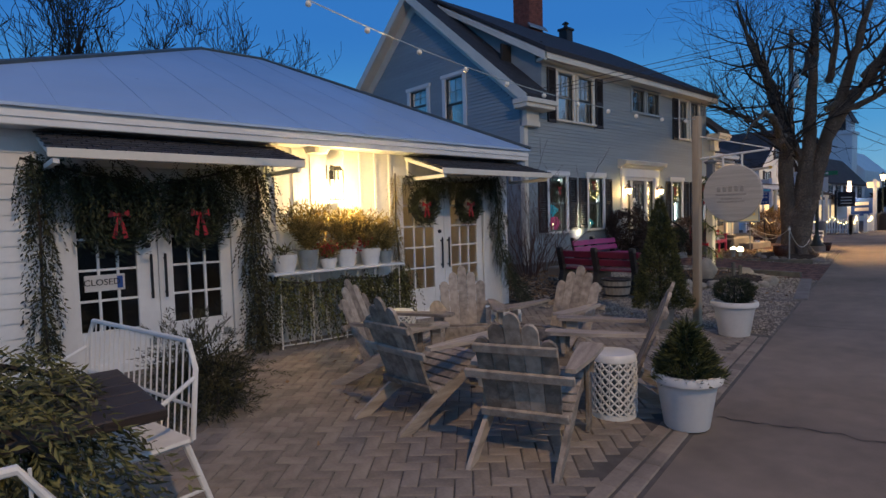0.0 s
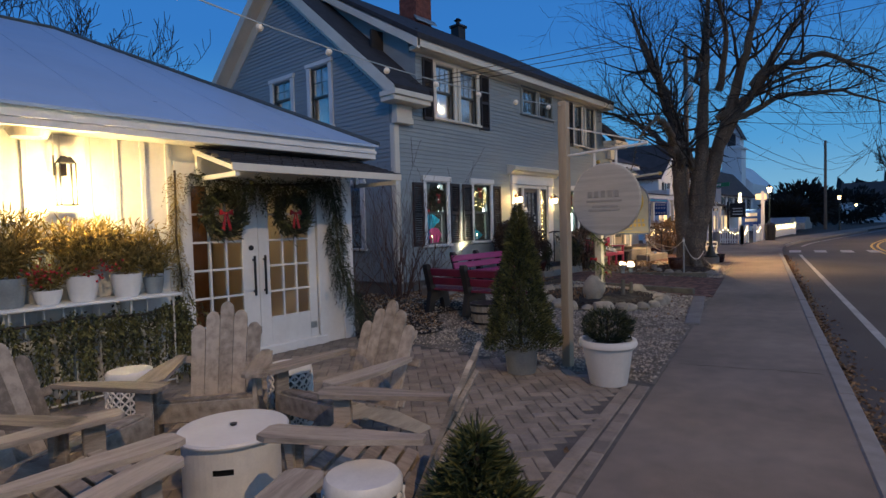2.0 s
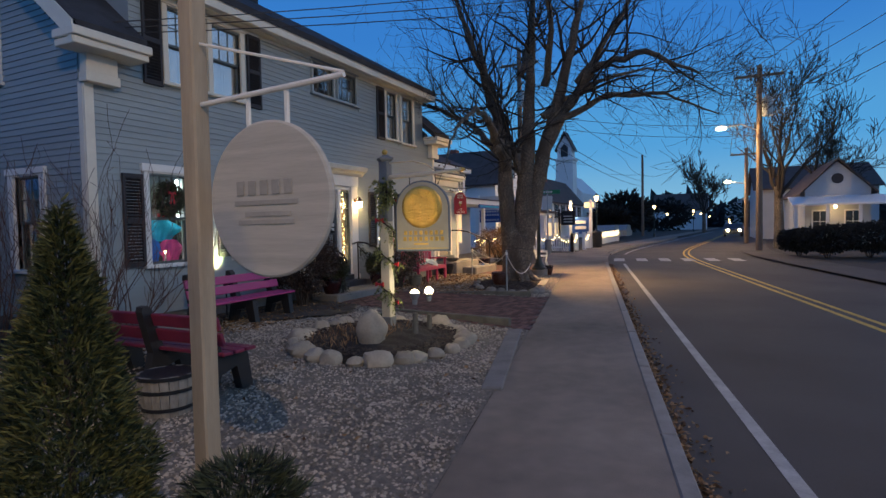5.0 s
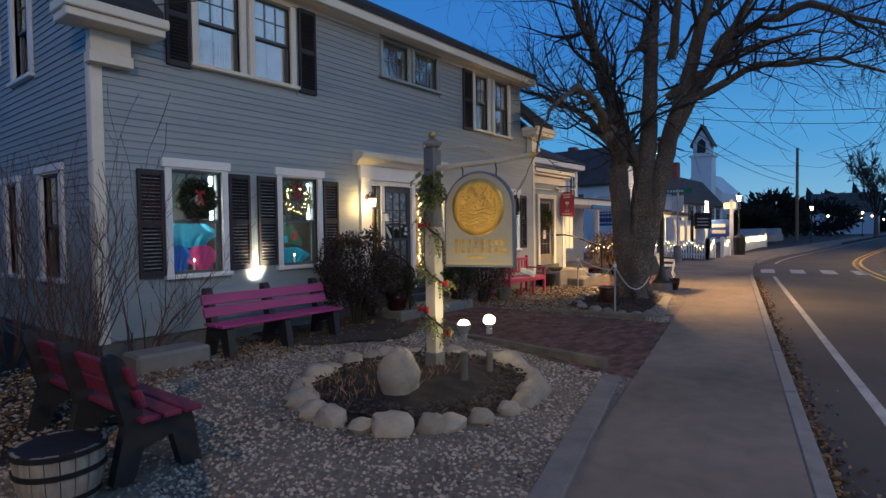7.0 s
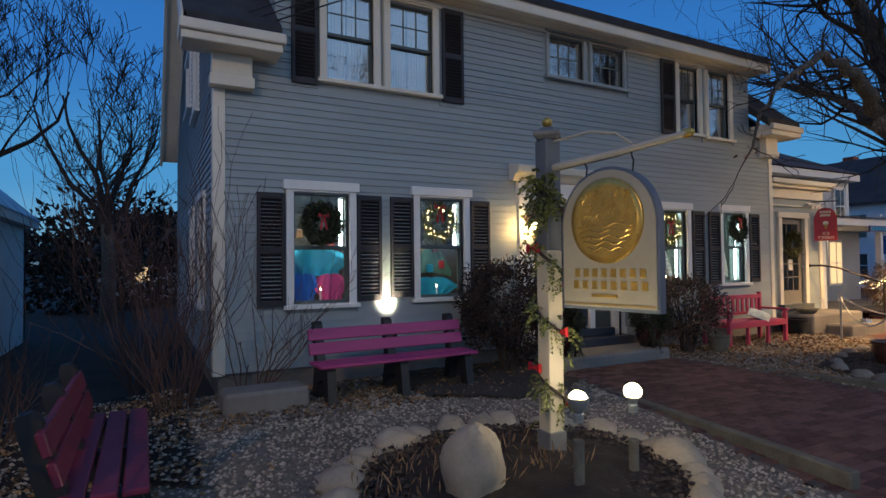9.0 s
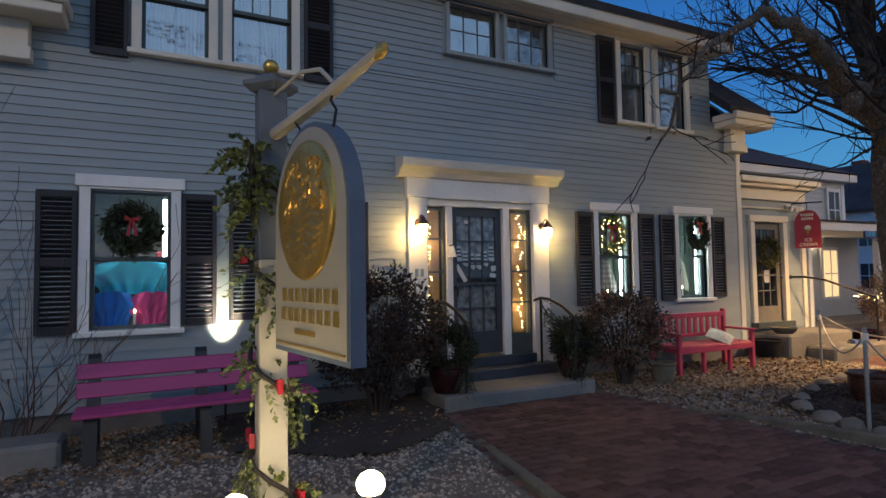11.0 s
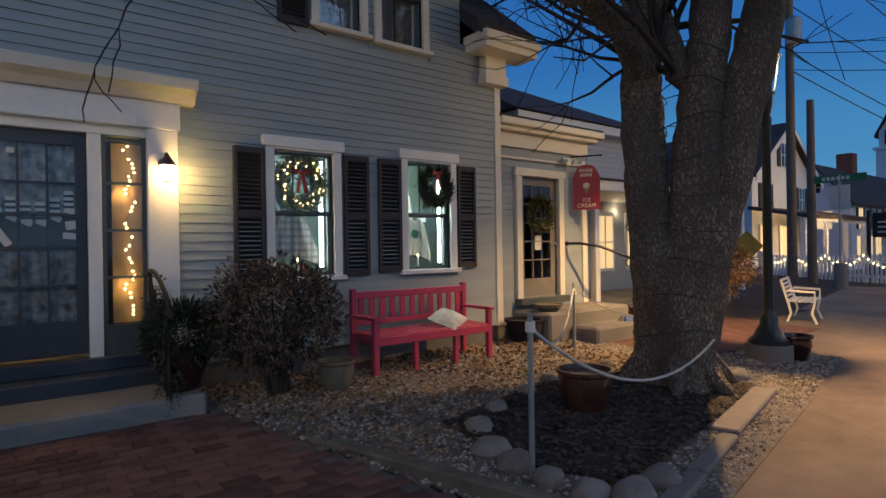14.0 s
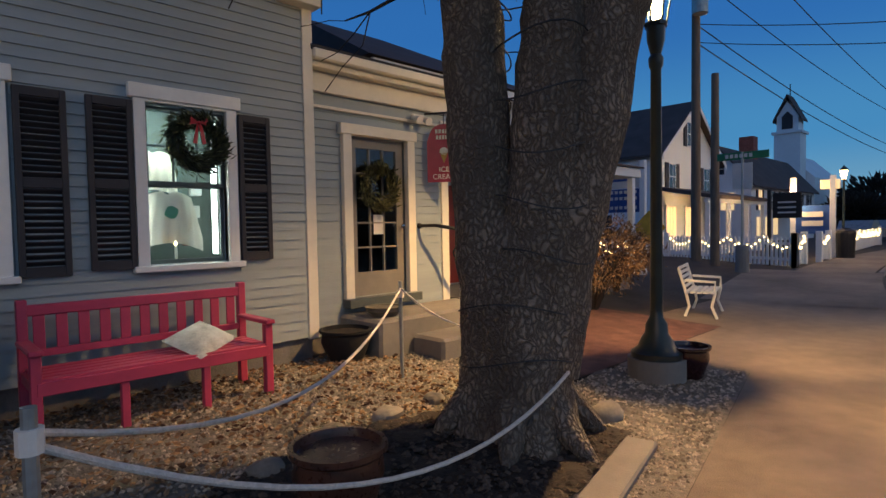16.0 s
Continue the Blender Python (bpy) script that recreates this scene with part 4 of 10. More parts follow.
def window(parent, put, u0, u1, z0, z1, cols=3, rows=2, head=0.11, curtain=False, sash_mat=None, glass_mat=None, casing=0.085, split=True, case_mat=None):
    """A double-hung window: casing, head, sill, two sashes with glazing bars and panes."""
    cm = case_mat or M_WHITE
    w = surround(put, u0, u1, z0 - 0.01, z1 + 0.02, casing, 0.018, -0.045, 0.05)
    win = part("window", w, cm, parent)
    part("window_head", Shape().box(put(u0 - casing - 0.035, -0.065, z1 + 0.038), put(u1 + casing + 0.035, 0.05, z1 + 0.038 + head), 0.006), cm, win)
    part("window_sill", Shape().box(put(u0 - casing - 0.035, -0.085, z0 - 0.055), put(u1 + casing + 0.035, 0.1, z0 - 0.005), 0.006), cm, win)
    zm = (z0 + z1) / 2 if split else z0
    sm = sash_mat or M_SASH
    for lo, hi, dep, bars in ((zm, z1 + 0.02, 0.03, True), (z0 - 0.005, zm + 0.03, 0.065, False)) if split else ((z0 - 0.005, z1 + 0.02, 0.03, True),):
        s = Shape()
        k = 0.032
        s.box(put(u0, dep, lo), put(u0 + k, dep + 0.03, hi))
        s.box(put(u1 - k, dep, lo), put(u1, dep + 0.03, hi))
        s.box(put(u0 + k, dep + 0.001, lo), put(u1 - k, dep + 0.029, lo + k * 1.2))
        s.box(put(u0 + k, dep + 0.001, hi - k * 1.2), put(u1 - k, dep + 0.029, hi))
        sash = part("sash", s, sm, win)
        if bars:
            for c in range(1, cols):
                u = u0 + k + (u1 - u0 - 2 * k) * c / cols
                part("glazing_bar", Shape().box(put(u - 0.007, dep + 0.005, lo + k), put(u + 0.007, dep + 0.025, hi - k)), sm, win)
            for r in range(1, rows):
                z = lo + k + (hi - lo - 2 * k) * r / rows
                part("glazing_bar", Shape().box(put(u0 + k, dep + 0.006, z - 0.007), put(u1 - k, dep + 0.024, z + 0.007)), sm, win)
        pane = part("pane", Shape().box(put(u0 + k, dep + 0.013, lo + k), put(u1 - k, dep + 0.016, hi - k)), glass_mat or M_GLASS, win)
        pane.visible_shadow = False
    if curtain:
        s = Shape()
        n = 40
        for half in (0, 1):
            a, b = (u0 - 0.02, u0 + (u1 - u0) * 0.48) if half == 0 else (u0 + (u1 - u0) * 0.52, u1 + 0.02)
            v = []
            for i in range(n + 1):
                u = a + (b - a) * i / n
                d = 0.14 + 0.018 * math.sin(i * 1.3) + 0.008 * math.sin(i * 0.47)
                v += [put(u, d, z0 - 0.05), put(u, d, z1 + 0.05)]
            s.add(v, [(2 * i, 2 * i + 2, 2 * i + 3, 2 * i + 1) for i in range(n)])
        part("curtain", s, M_CURTAIN, win, "white net curtain", smooth=True)
    return win


for h in SHOPWIN:
    window(HOUSE, front, *h, cols=3, rows=2)
for h in UPWIN:
    window(HOUSE, front, *h, cols=3, rows=2, head=0.05, curtain=True, sash_mat=M_SASH, glass_mat=M_GLASSDARK, case_mat=M_TRIM)
for h in SMALLWIN:
    window(HOUSE, front, *h, cols=3, rows=2, head=0.045, casing=0.05, split=False, glass_mat=M_GLASSDARK, case_mat=M_SIDING)
for h in GABLEWIN:
    window(HOUSE, gable, *h, cols=2, rows=2, head=0.09, curtain=h[2] > 3, glass_mat=M_GLASSDARK, casing=0.12)


def shutter(u0, u1, z0, z1):
    sh = Shape()
    k = 0.04
    y0, y1 = HY - 0.062, HY - 0.024
    zm = (z0 + z1) / 2
    for a, b, c, d in ((u0, u0 + k, z0, z1), (u1 - k, u1, z0, z1)):
        sh.box((a, y0, c), (b, y1, d), 0.004)
    for c, d in ((z0, z0 + 0.07), (zm - 0.035, zm + 0.035), (z1 - 0.06, z1)):
        sh.box((u0 + k, y0 + 0.002, c), (u1 - k, y1, d))
    s = part("shutter", sh, M_SHUTTER, HOUSE, "charcoal louvred shutter")
    for lo, hi in ((z0 + 0.07, zm - 0.035), (zm + 0.035, z1 - 0.06)):
        n = int((hi - lo) / 0.042)
        for i in range(n):
            z = lo + (i + 0.5) * (hi - lo) / n
            m = Matrix.Translation(((u0 + u1) / 2, (y0 + y1) / 2 + 0.004, z)) @ Matrix.Rotation(radians(-38), 4, "X")
            part("slat", Shape().box((-(u1 - u0) / 2 + k, -0.022, -0.004), ((u1 - u0) / 2 - k, 0.022, 0.004), 0, m), M_SHUTTER, s)


for u0, u1, z0, z1 in ((10.41, 10.72, 1.06, 2.36), (11.585, 11.90, 1.09, 2.38), (12.02, 12.335, 1.12, 2.38), (13.19, 13.49, 1.14, 2.38), (16.47, 16.775, 1.10, 2.39),
                       (17.635, 17.94, 1.10, 2.40), (18.06, 18.365, 1.12, 2.40), (19.20, 19.49, 1.14, 2.40), (10.80, 11.11, 3.66, 4.93), (12.78, 13.10, 3.68, 4.93), (16.93, 17.26, 3.68, 4.94)):
    shutter(u0, u1, z0, z1)

# entrance: pilasters, frieze, hood, sidelights and door
for u0, u1 in ((13.975, 14.22), (15.74, 15.985)):
    sh = Shape().box((u0, HY - 0.07, 0.36), (u1, HY + 0.1, 2.46), 0.006)
    sh.box((u0 - 0.015, HY - 0.09, 0.36), (u1 + 0.015, HY, 0.52), 0.006)
    part("pilaster", sh, M_WHITE, HOUSE)
sh = Shape().box((13.955, HY - 0.085, 2.46), (16.005, HY + 0.1, 2.70), 0.008)
part("entablature", sh, M_WHITE, HOUSE)
sh = Shape().prism([(HY - 0.001, 2.70), (HY - 0.12, 2.70), (HY - 0.16, 2.76), (HY - 0.25, 2.80), (HY - 0.27, 2.88), (HY - 0.23, 2.90), (HY - 0.001, 2.95)], 13.84, 16.12, "x")
part("door_hood", sh, M_TRIM, HOUSE, "cream moulded door hood")
for u0, u1 in ((14.49, 14.575), (15.30, 15.40)):
    part("door_post", Shape().box((u0, HY - 0.03, 0.52), (u1, HY + 0.1, 2.379), 0.005), M_WHITE, HOUSE)
part("door_head", Shape().box((14.22, HY - 0.03, 2.38), (15.74, HY + 0.1, 2.461), 0.005), M_WHITE, HOUSE)
for u0, u1 in ((14.22, 14.49), (15.40, 15.74)):
    sh = Shape()
    k = 0.035
    sh.box((u0, HY + 0.0, 0.52), (u0 + k, HY + 0.05, 2.38))
    sh.box((u1 - k, HY + 0.0, 0.52), (u1, HY + 0.05, 2.38))
    sh.box((u0 + k, HY, 0.52), (u1 - k, HY + 0.05, 0.78))
    for z in (1.18, 1.58, 1.98, 2.345):
        sh.box((u0 + k, HY + 0.004, z - 0.012), (u1 - k, HY + 0.046, z + 0.012))
    sl = part("sidelight", sh, M_SASH, HOUSE, "narrow dark sidelight with fairy lights behind")
    pane = part("pane", Shape().box((u0 + k, HY + 0.022, 0.78), (u1 - k, HY + 0.026, 2.34)), M_GLASS, sl)
    pane.visible_shadow = False
sh = Shape()
d0, d1 = 14.58, 15.295
sh.box((d0, HY + 0.02, 0.56), (d0 + 0.075, HY + 0.065, 2.375), 0.003)
sh.box((d1 - 0.075, HY + 0.02, 0.56), (d1, HY + 0.065, 2.375), 0.003)
sh.box((d0 + 0.075, HY + 0.022, 0.56), (d1 - 0.075, HY + 0.063, 0.84))
sh.box((d0 + 0.075, HY + 0.022, 2.27), (d1 - 0.075, HY + 0.063, 2.375))
sh.box((d0 + 0.075, HY + 0.022, 1.415), (d1 - 0.075, HY + 0.063, 1.45))
DOOR = part("door", sh, M_DOORGREY, HOUSE, "dark slate glazed shop door")
for c in (1, 2):
    u = d0 + 0.075 + (d1 - d0 - 0.15) * c / 3
    part("glazing_bar", Shape().box((u - 0.009, HY + 0.028, 0.84), (u + 0.009, HY + 0.058, 2.27)), M_DOORGREY, DOOR)
for z in (1.13, 1.70, 1.96):
    part("glazing_bar", Shape().box((d0 + 0.075, HY + 0.029, z - 0.009), (d1 - 0.075, HY + 0.057, z + 0.009)), M_DOORGREY, DOOR)
pane = part("pane", Shape().box((d0 + 0.07, HY + 0.041, 0.84), (d1 - 0.07, HY + 0.045, 2.27)), M_GLASS, DOOR)
pane.visible_shadow = False
part("door_handle", Shape().tube([(d0 + 0.04, HY - 0.04, 1.28), (d0 + 0.04, HY - 0.05, 1.36), (d0 + 0.04, HY + 0.02, 1.40)], 0.013, 8), M_BLACK, DOOR, smooth=True)
for x, z, w, h, tilt in ((14.72, 1.56, 0.055, 0.24, -32), (15.20, 1.62, 0.10, 0.07, -8), (15.19, 1.53, 0.12, 0.05, 6), (14.80, 2.20, 0.05, 0.04, 0)):
    m = Matrix.Translation((x, HY + 0.036, z)) @ Matrix.Rotation(radians(tilt), 4, "Y")
    part("notice", Shape().box((-w / 2, -0.002, -h / 2), (w / 2, 0.0, h / 2), 0, m), M_PAPER, DOOR)
# lower strip is lace; upper strip paints the pale tree reflection
for z0, z1 in ((0.82, 1.43), (1.72, 2.29)):
    v = [(d0 + 0.06 + (d1 - d0 - 0.12) * k / 40, HY + 0.085 + 0.010 * math.sin(k * 1.1), z) for k in range(41) for z in (z0, z1)]
    part("lace_curtain", Shape().add(v, [(2 * k, 2 * k + 2, 2 * k + 3, 2 * k + 1) for k in range(40)]), M_LACEREFLECT, DOOR, "grey lace behind the lower panes, painted reflection behind the upper", smooth=True)
# a string of small striped stockings behind the upper panes
for k in range(6):
    u = d0 + 0.12 + k * 0.095
    z = 1.90 - 0.10 * math.sin(math.pi * k / 5)
    st = part("stocking", Shape().prism([(u - 0.032, z), (u + 0.032, z), (u + 0.034, z - 0.13), (u + 0.05, z - 0.17), (u + 0.03, z - 0.20), (u - 0.03, z - 0.17)], HY + 0.068, HY + 0.076, "y"), M_PAPER, DOOR, "white stocking with navy stripes")
    for q in range(3):
        part("stripe", Shape().box((u - 0.033, HY + 0.0655, z - 0.05 - q * 0.045), (u + 0.034, HY + 0.068, z - 0.03 - q * 0.045)), M_NAVY, st)
part("door_step", Shape().box((14.05, 7.70, 0.14), (15.92, 7.99, 0.42), 0.015), M_DOORGREY, HOUSE, "dark painted wooden door step")
part("threshold", Shape().box((14.22, 7.9, 0.42), (15.74, 8.1, 0.53), 0.008), M_DOORGREY, HOUSE)

# rooms behind the glass
INSIDE = thing("shop_interior", (15, 9.5, 0.4), "lit shop room with darkened walls and a wooden floor", "room", kind="structure")
part("floor", Shape().box((10.15, 8.16, 0.4), (19.79, 15.3, 0.5)), M_WOODIN, INSIDE)
part("ceiling", Shape().box((10.15, 8.16, 2.62), (19.79, 15.3, 2.75)), M_ROOM, INSIDE)
part("back_wall", Shape().box((10.15, 9.9, 0.5), (19.79, 10.0, 2.62)), M_ROOM, INSIDE)
part("attic_wall", Shape().box((10.3, 8.9, 2.75), (19.6, 8.96, 5.6)), M_ROOMSHADE, INSIDE)
part("attic_wall", Shape().box((10.9, 8.2, 2.75), (10.96, 15.2, 5.6)), M_ROOMSHADE, INSIDE)
part("side_wall", Shape().box((10.5, 8.2, 0.5), (10.56, 15.3, 2.62)), M_ROOMSHADE, INSIDE)
# dark screen added so that the room behind the door reads as black
part("hall_screen", Shape().box((14.1, 8.45, 0.5), (15.85, 8.5, 2.62)), M_ROOMSHADE, INSIDE)
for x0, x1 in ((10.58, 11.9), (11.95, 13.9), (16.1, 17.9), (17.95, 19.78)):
    part("display_back", Shape().box((x0, 8.78, 0.5), (x1, 8.81, 2.5 if x0 > 15 else 1.95)), M_SHOPWALL if x0 > 15 else M_ROOMSHADE, INSIDE)
    part("display_shelf", Shape().box((x0, 8.2, 0.96), (x1, 8.78, 1.0)), M_WHITE, INSIDE)

# ---- annex beside the house ----
ANNEX = thing("annex", (20.97, 9.5, 0.1), "low grey clapboard side wing with a cream cornice and glazed door", "house wing")


def annex(u, d, z):
    return (u, 8.2 + d, z)


AD = (20.52, 21.30, 0.66, 2.38)
wa = wall_core(HX1 + 0.02, 21.97, 0.3, 2.95, [AD], annex, "wall", ANNEX)
boards(wa, HX1 + 0.02, 21.87, 0.36, 2.62, [(AD[0] - 0.1, AD[1] + 0.1, 0.3, AD[3] + 0.1)], annex)
part("wall", Shape().box((21.81, 8.37, 0.3), (21.97, 12, 2.95)), M_SIDING, ANNEX)
part("corner_board", Shape().box((21.87, 8.16, 0.3), (21.99, 8.2, 2.7), 0.004), M_TRIM, ANNEX)
for nm, a, b, k in (("frieze_board", (HX1 + 0.02, 8.14, 2.78), (22.0, 8.2, 2.98), 0.005), ("bed_moulding", (HX1 + 0.02, 8.02, 2.98), (22.1, 8.25, 3.04), 0.01), ("cornice", (HX1 + 0.02, 7.94, 3.04), (22.18, 8.25, 3.14), 0.015), ("bead", (HX1 + 0.02, 8.15, 2.62), (21.98, 8.2, 2.65), 0.004)):
    part(nm, Shape().box(a, b, k), M_TRIM, ANNEX)
part("foundation", Shape().box((HX1, 8.22, -0.1), (21.95, 12, 0.34)), M_STONEFOUND, ANNEX)
part("roof", slab([(HX1, 7.96, 3.17), (22.16, 7.96, 3.17), (22.16, 12, 3.5), (HX1, 12, 3.5)], 0.05), M_SHINGLE, ANNEX)
for a, b in (((20.41, 8.13, 0.62), (20.52, 8.22, 2.39)), ((21.30, 8.13, 0.62), (21.41, 8.22, 2.39)), ((20.38, 8.12, 2.39), (21.44, 8.22, 2.50))):
    part("door_casing", Shape().box(a, b, 0.005), M_TRIM, ANNEX)
sh = Shape()
sh.box((20.52, 8.22, 0.66), (20.63, 8.26, 2.385))
sh.box((21.19, 8.22, 0.66), (21.30, 8.26, 2.385))
sh.box((20.63, 8.221, 0.66), (21.19, 8.259, 0.92))
sh.box((20.63, 8.221, 2.27), (21.19, 8.259, 2.385))
AD_OB = part("door", sh, M_DOORTAUPE, ANNEX, "taupe glazed door")
for c in (1, 2):
    u = 20.63 + 0.56 * c / 3
    part("glazing_bar", Shape().box((u - 0.009, 8.225, 0.92), (u + 0.009, 8.255, 2.27)), M_DOORTAUPE, AD_OB)
for r in (1, 2, 3, 4):
    z = 0.92 + 1.35 * r / 5
    part("glazing_bar", Shape().box((20.63, 8.226, z - 0.009), (21.19, 8.254, z + 0.009)), M_DOORTAUPE, AD_OB)
pane = part("pane", Shape().box((20.63, 8.238, 0.92), (21.19, 8.242, 2.27)), M_GLASS, AD_OB)
pane.visible_shadow = False
part("door_knob", Shape().ball((21.245, 8.17, 1.42), 0.03), M_STEEL, AD_OB, smooth=True)
part("notice", Shape().box((20.86, 8.228, 1.33), (21.0, 8.232, 1.55)), M_PAPER, AD_OB)
part("room", Shape().box((20.1, 9.2, 0.3), (21.9, 9.25, 2.9)), M_ROOMSHADE, ANNEX)
part("threshold", Shape().box((20.40, 8.05, 0.56), (21.42, 8.25, 0.655), 0.006), M_SASH, ANNEX)
STEPS2 = thing("stone_steps", (20.9, 7.6, 0.12), "two broad granite steps up to the side door", "steps")
part("step", Shape().box((20.35, 7.50, 0.05), (22.1, 8.2, 0.50), 0.03), M_CONC, STEPS2)
part("step", Shape().box((20.75, 7.05, 0.05), (22.5, 7.50, 0.32), 0.03), M_CONC, STEPS2)
ENTRYSTEP = solo("stone_step", Shape().box((14.0, 7.08, -0.02), (15.98, 7.70, 0.30), 0.025), M_CONC, (15, 7.4, 0.1), "broad granite entrance step with worn edges", "step")

# ---- white cottage with the terrace ----
WBX0, WBX1, WY = -0.45, 7.10, 6.02
WB = thing("cottage", (3.3, 9.0, 0.0), "low white cottage with a pale hipped metal roof and French doors", "house")


def wbf(u, d, z):
    return (u, WY + d, z)


D1 = (0.98, 2.50, 0.12, 2.06)
D2 = (4.93, 6.56, 0.12, 2.06)
ww = wall_core(WBX0, WBX1, 0.0, 2.42, [D1, D2], wbf, "wall", WB, M_WHITE)
boards(ww, WBX0, 0.82, 0.06, 2.40, [], wbf, lap=0.14, mat=M_WHITE)
boards(ww, 2.66, 2.80, 0.06, 2.40, [], wbf, lap=2.4, mat=M_WHITE, name="panel_board")
x = 2.82
while x < 4.78:
    part("panel_board", Shape().box((x, WY - 0.014, 0.05), (min(x + 0.232, 4.78), WY, 2.40), 0.004), M_WHITE, ww)
    part("batten", Shape().box((x - 0.024, WY - 0.032, 0.05), (x + 0.024, WY - 0.014, 2.40), 0.004), M_WHITE, ww)
    x += 0.24
part("wall", Shape().box((WBX1 - 0.16, WY + 0.16, 0.0), (WBX1, 16, 2.42)), M_WHITE, WB)
part("wall", Shape().box((WBX0, WY + 0.16, 0.0), (WBX0 + 0.16, 16, 2.42)), M_WHITE, WB)
part("wall", Shape().box((WBX0, 15.84, 0.0), (WBX1, 16, 2.42)), M_WHITE, WB)
part("corner_board", Shape().box((WBX1 - 0.14, WY - 0.03, 0.0), (WBX1 + 0.03, WY, 2.4), 0.005), M_WHITE, WB)
part("corner_board", Shape().box((WBX1, WY, 0.0), (WBX1 + 0.03, WY + 0.14, 2.4), 0.005), M_WHITE, WB)
for nm, a, b, k in (("eave_board", (WBX0 - 0.25, 5.66, 2.36), (WBX1 + 0.2, 5.71, 2.53), 0.008), ("soffit", (WBX0 - 0.25, 5.71, 2.37), (WBX1 + 0.2, WY, 2.40), 0), ("eave_board", (WBX1 + 0.15, 5.71, 2.36), (WBX1 + 0.2, 16.2, 2.53), 0.006),
                    ("soffit", (WBX1 + 0.0, WY + 0.15, 2.37), (WBX1 + 0.15, 16.0, 2.40), 0), ("drip_moulding", (WBX0 - 0.22, 5.645, 2.43), (WBX1 + 0.2, 5.66, 2.47), 0)):
    part(nm, Shape().box(a, b, k), M_WHITE, WB)
ez, ry, rz = 2.545, 10.95, 4.85
cr, cl = (WBX1 + 0.22, 5.62), (WBX0 - 0.25, 5.62)
ra, rb = (3.96, ry, rz), (5.2, ry, rz)
back = 16.28


def seams(a, b, c, d, n, up):
    """Raised seams on a roof plane with eave a-b and ridge c-d."""
    a, b, c, d = (Vector(q) for q in (a, b, c, d))
    nrm = (b - a).cross(d - a).normalized()
    if nrm.z < 0:
        nrm.negate()
    out = []
    for i in range(1, n):
        k = i / n
        p = a.lerp(b, k)
        rise = (c + d) / 2 - (a + b) / 2
        rise = rise - (b - a).normalized() * rise.dot((b - a).normalized())
        # climb until the hip is met
        left = k * (b - a).length
        la, lb = (c - a).dot((b - a).normalized()), (b - d).dot((b - a).normalized())
        t = min(1.0, left / la if la > 0 else 1.0, ((b - a).length - left) / lb if lb > 0 else 1.0)
        out.append((p + nrm * 0.002, p + rise * t + nrm * 0.002))
    return out


ROOF = thing("cottage_roof", (3.3, 9, 2.5), "pale standing-seam metal roof in dusk light", "roof", kind="structure")
planes = [((*cl, ez), (*cr, ez), ra, rb), ((cr[0], cr[1], ez), (cr[0], back, ez), rb, rb), ((cl[0], back, ez), (cl[0], cl[1], ez), ra, ra), ((cr[0], back, ez), (cl[0], back, ez), rb, ra)]
for a, b, c, d in planes:
    q = [a, b, d, c] if c != d else [a, b, c]
    n = len(q)
    sh = Shape().add([*q, *[(x, y, z - 0.03) for x, y, z in q]], [tuple(range(n)), tuple(range(2 * n - 1, n - 1, -1))] + [(i, i + n, (i + 1) % n + n, (i + 1) % n) for i in range(n)])
    pl = part("roof_sheet", sh, M_METALROOF, ROOF)
    for p0, p1 in seams(a, b, c, d, 10, 0):
        part("seam", Shape().tube([p0, p1], 0.0055, 4), M_METALROOF, pl)
sh = Shape()
for a, b in ((rb, (*cr, ez)), (ra, (*cl, ez)), (ra, rb)):
    sh.tube([(a[0], a[1], a[2] + 0.01), (b[0], b[1], b[2] + 0.01)], 0.035, 6)
part("ridge_cap", sh, M_SASH, ROOF)


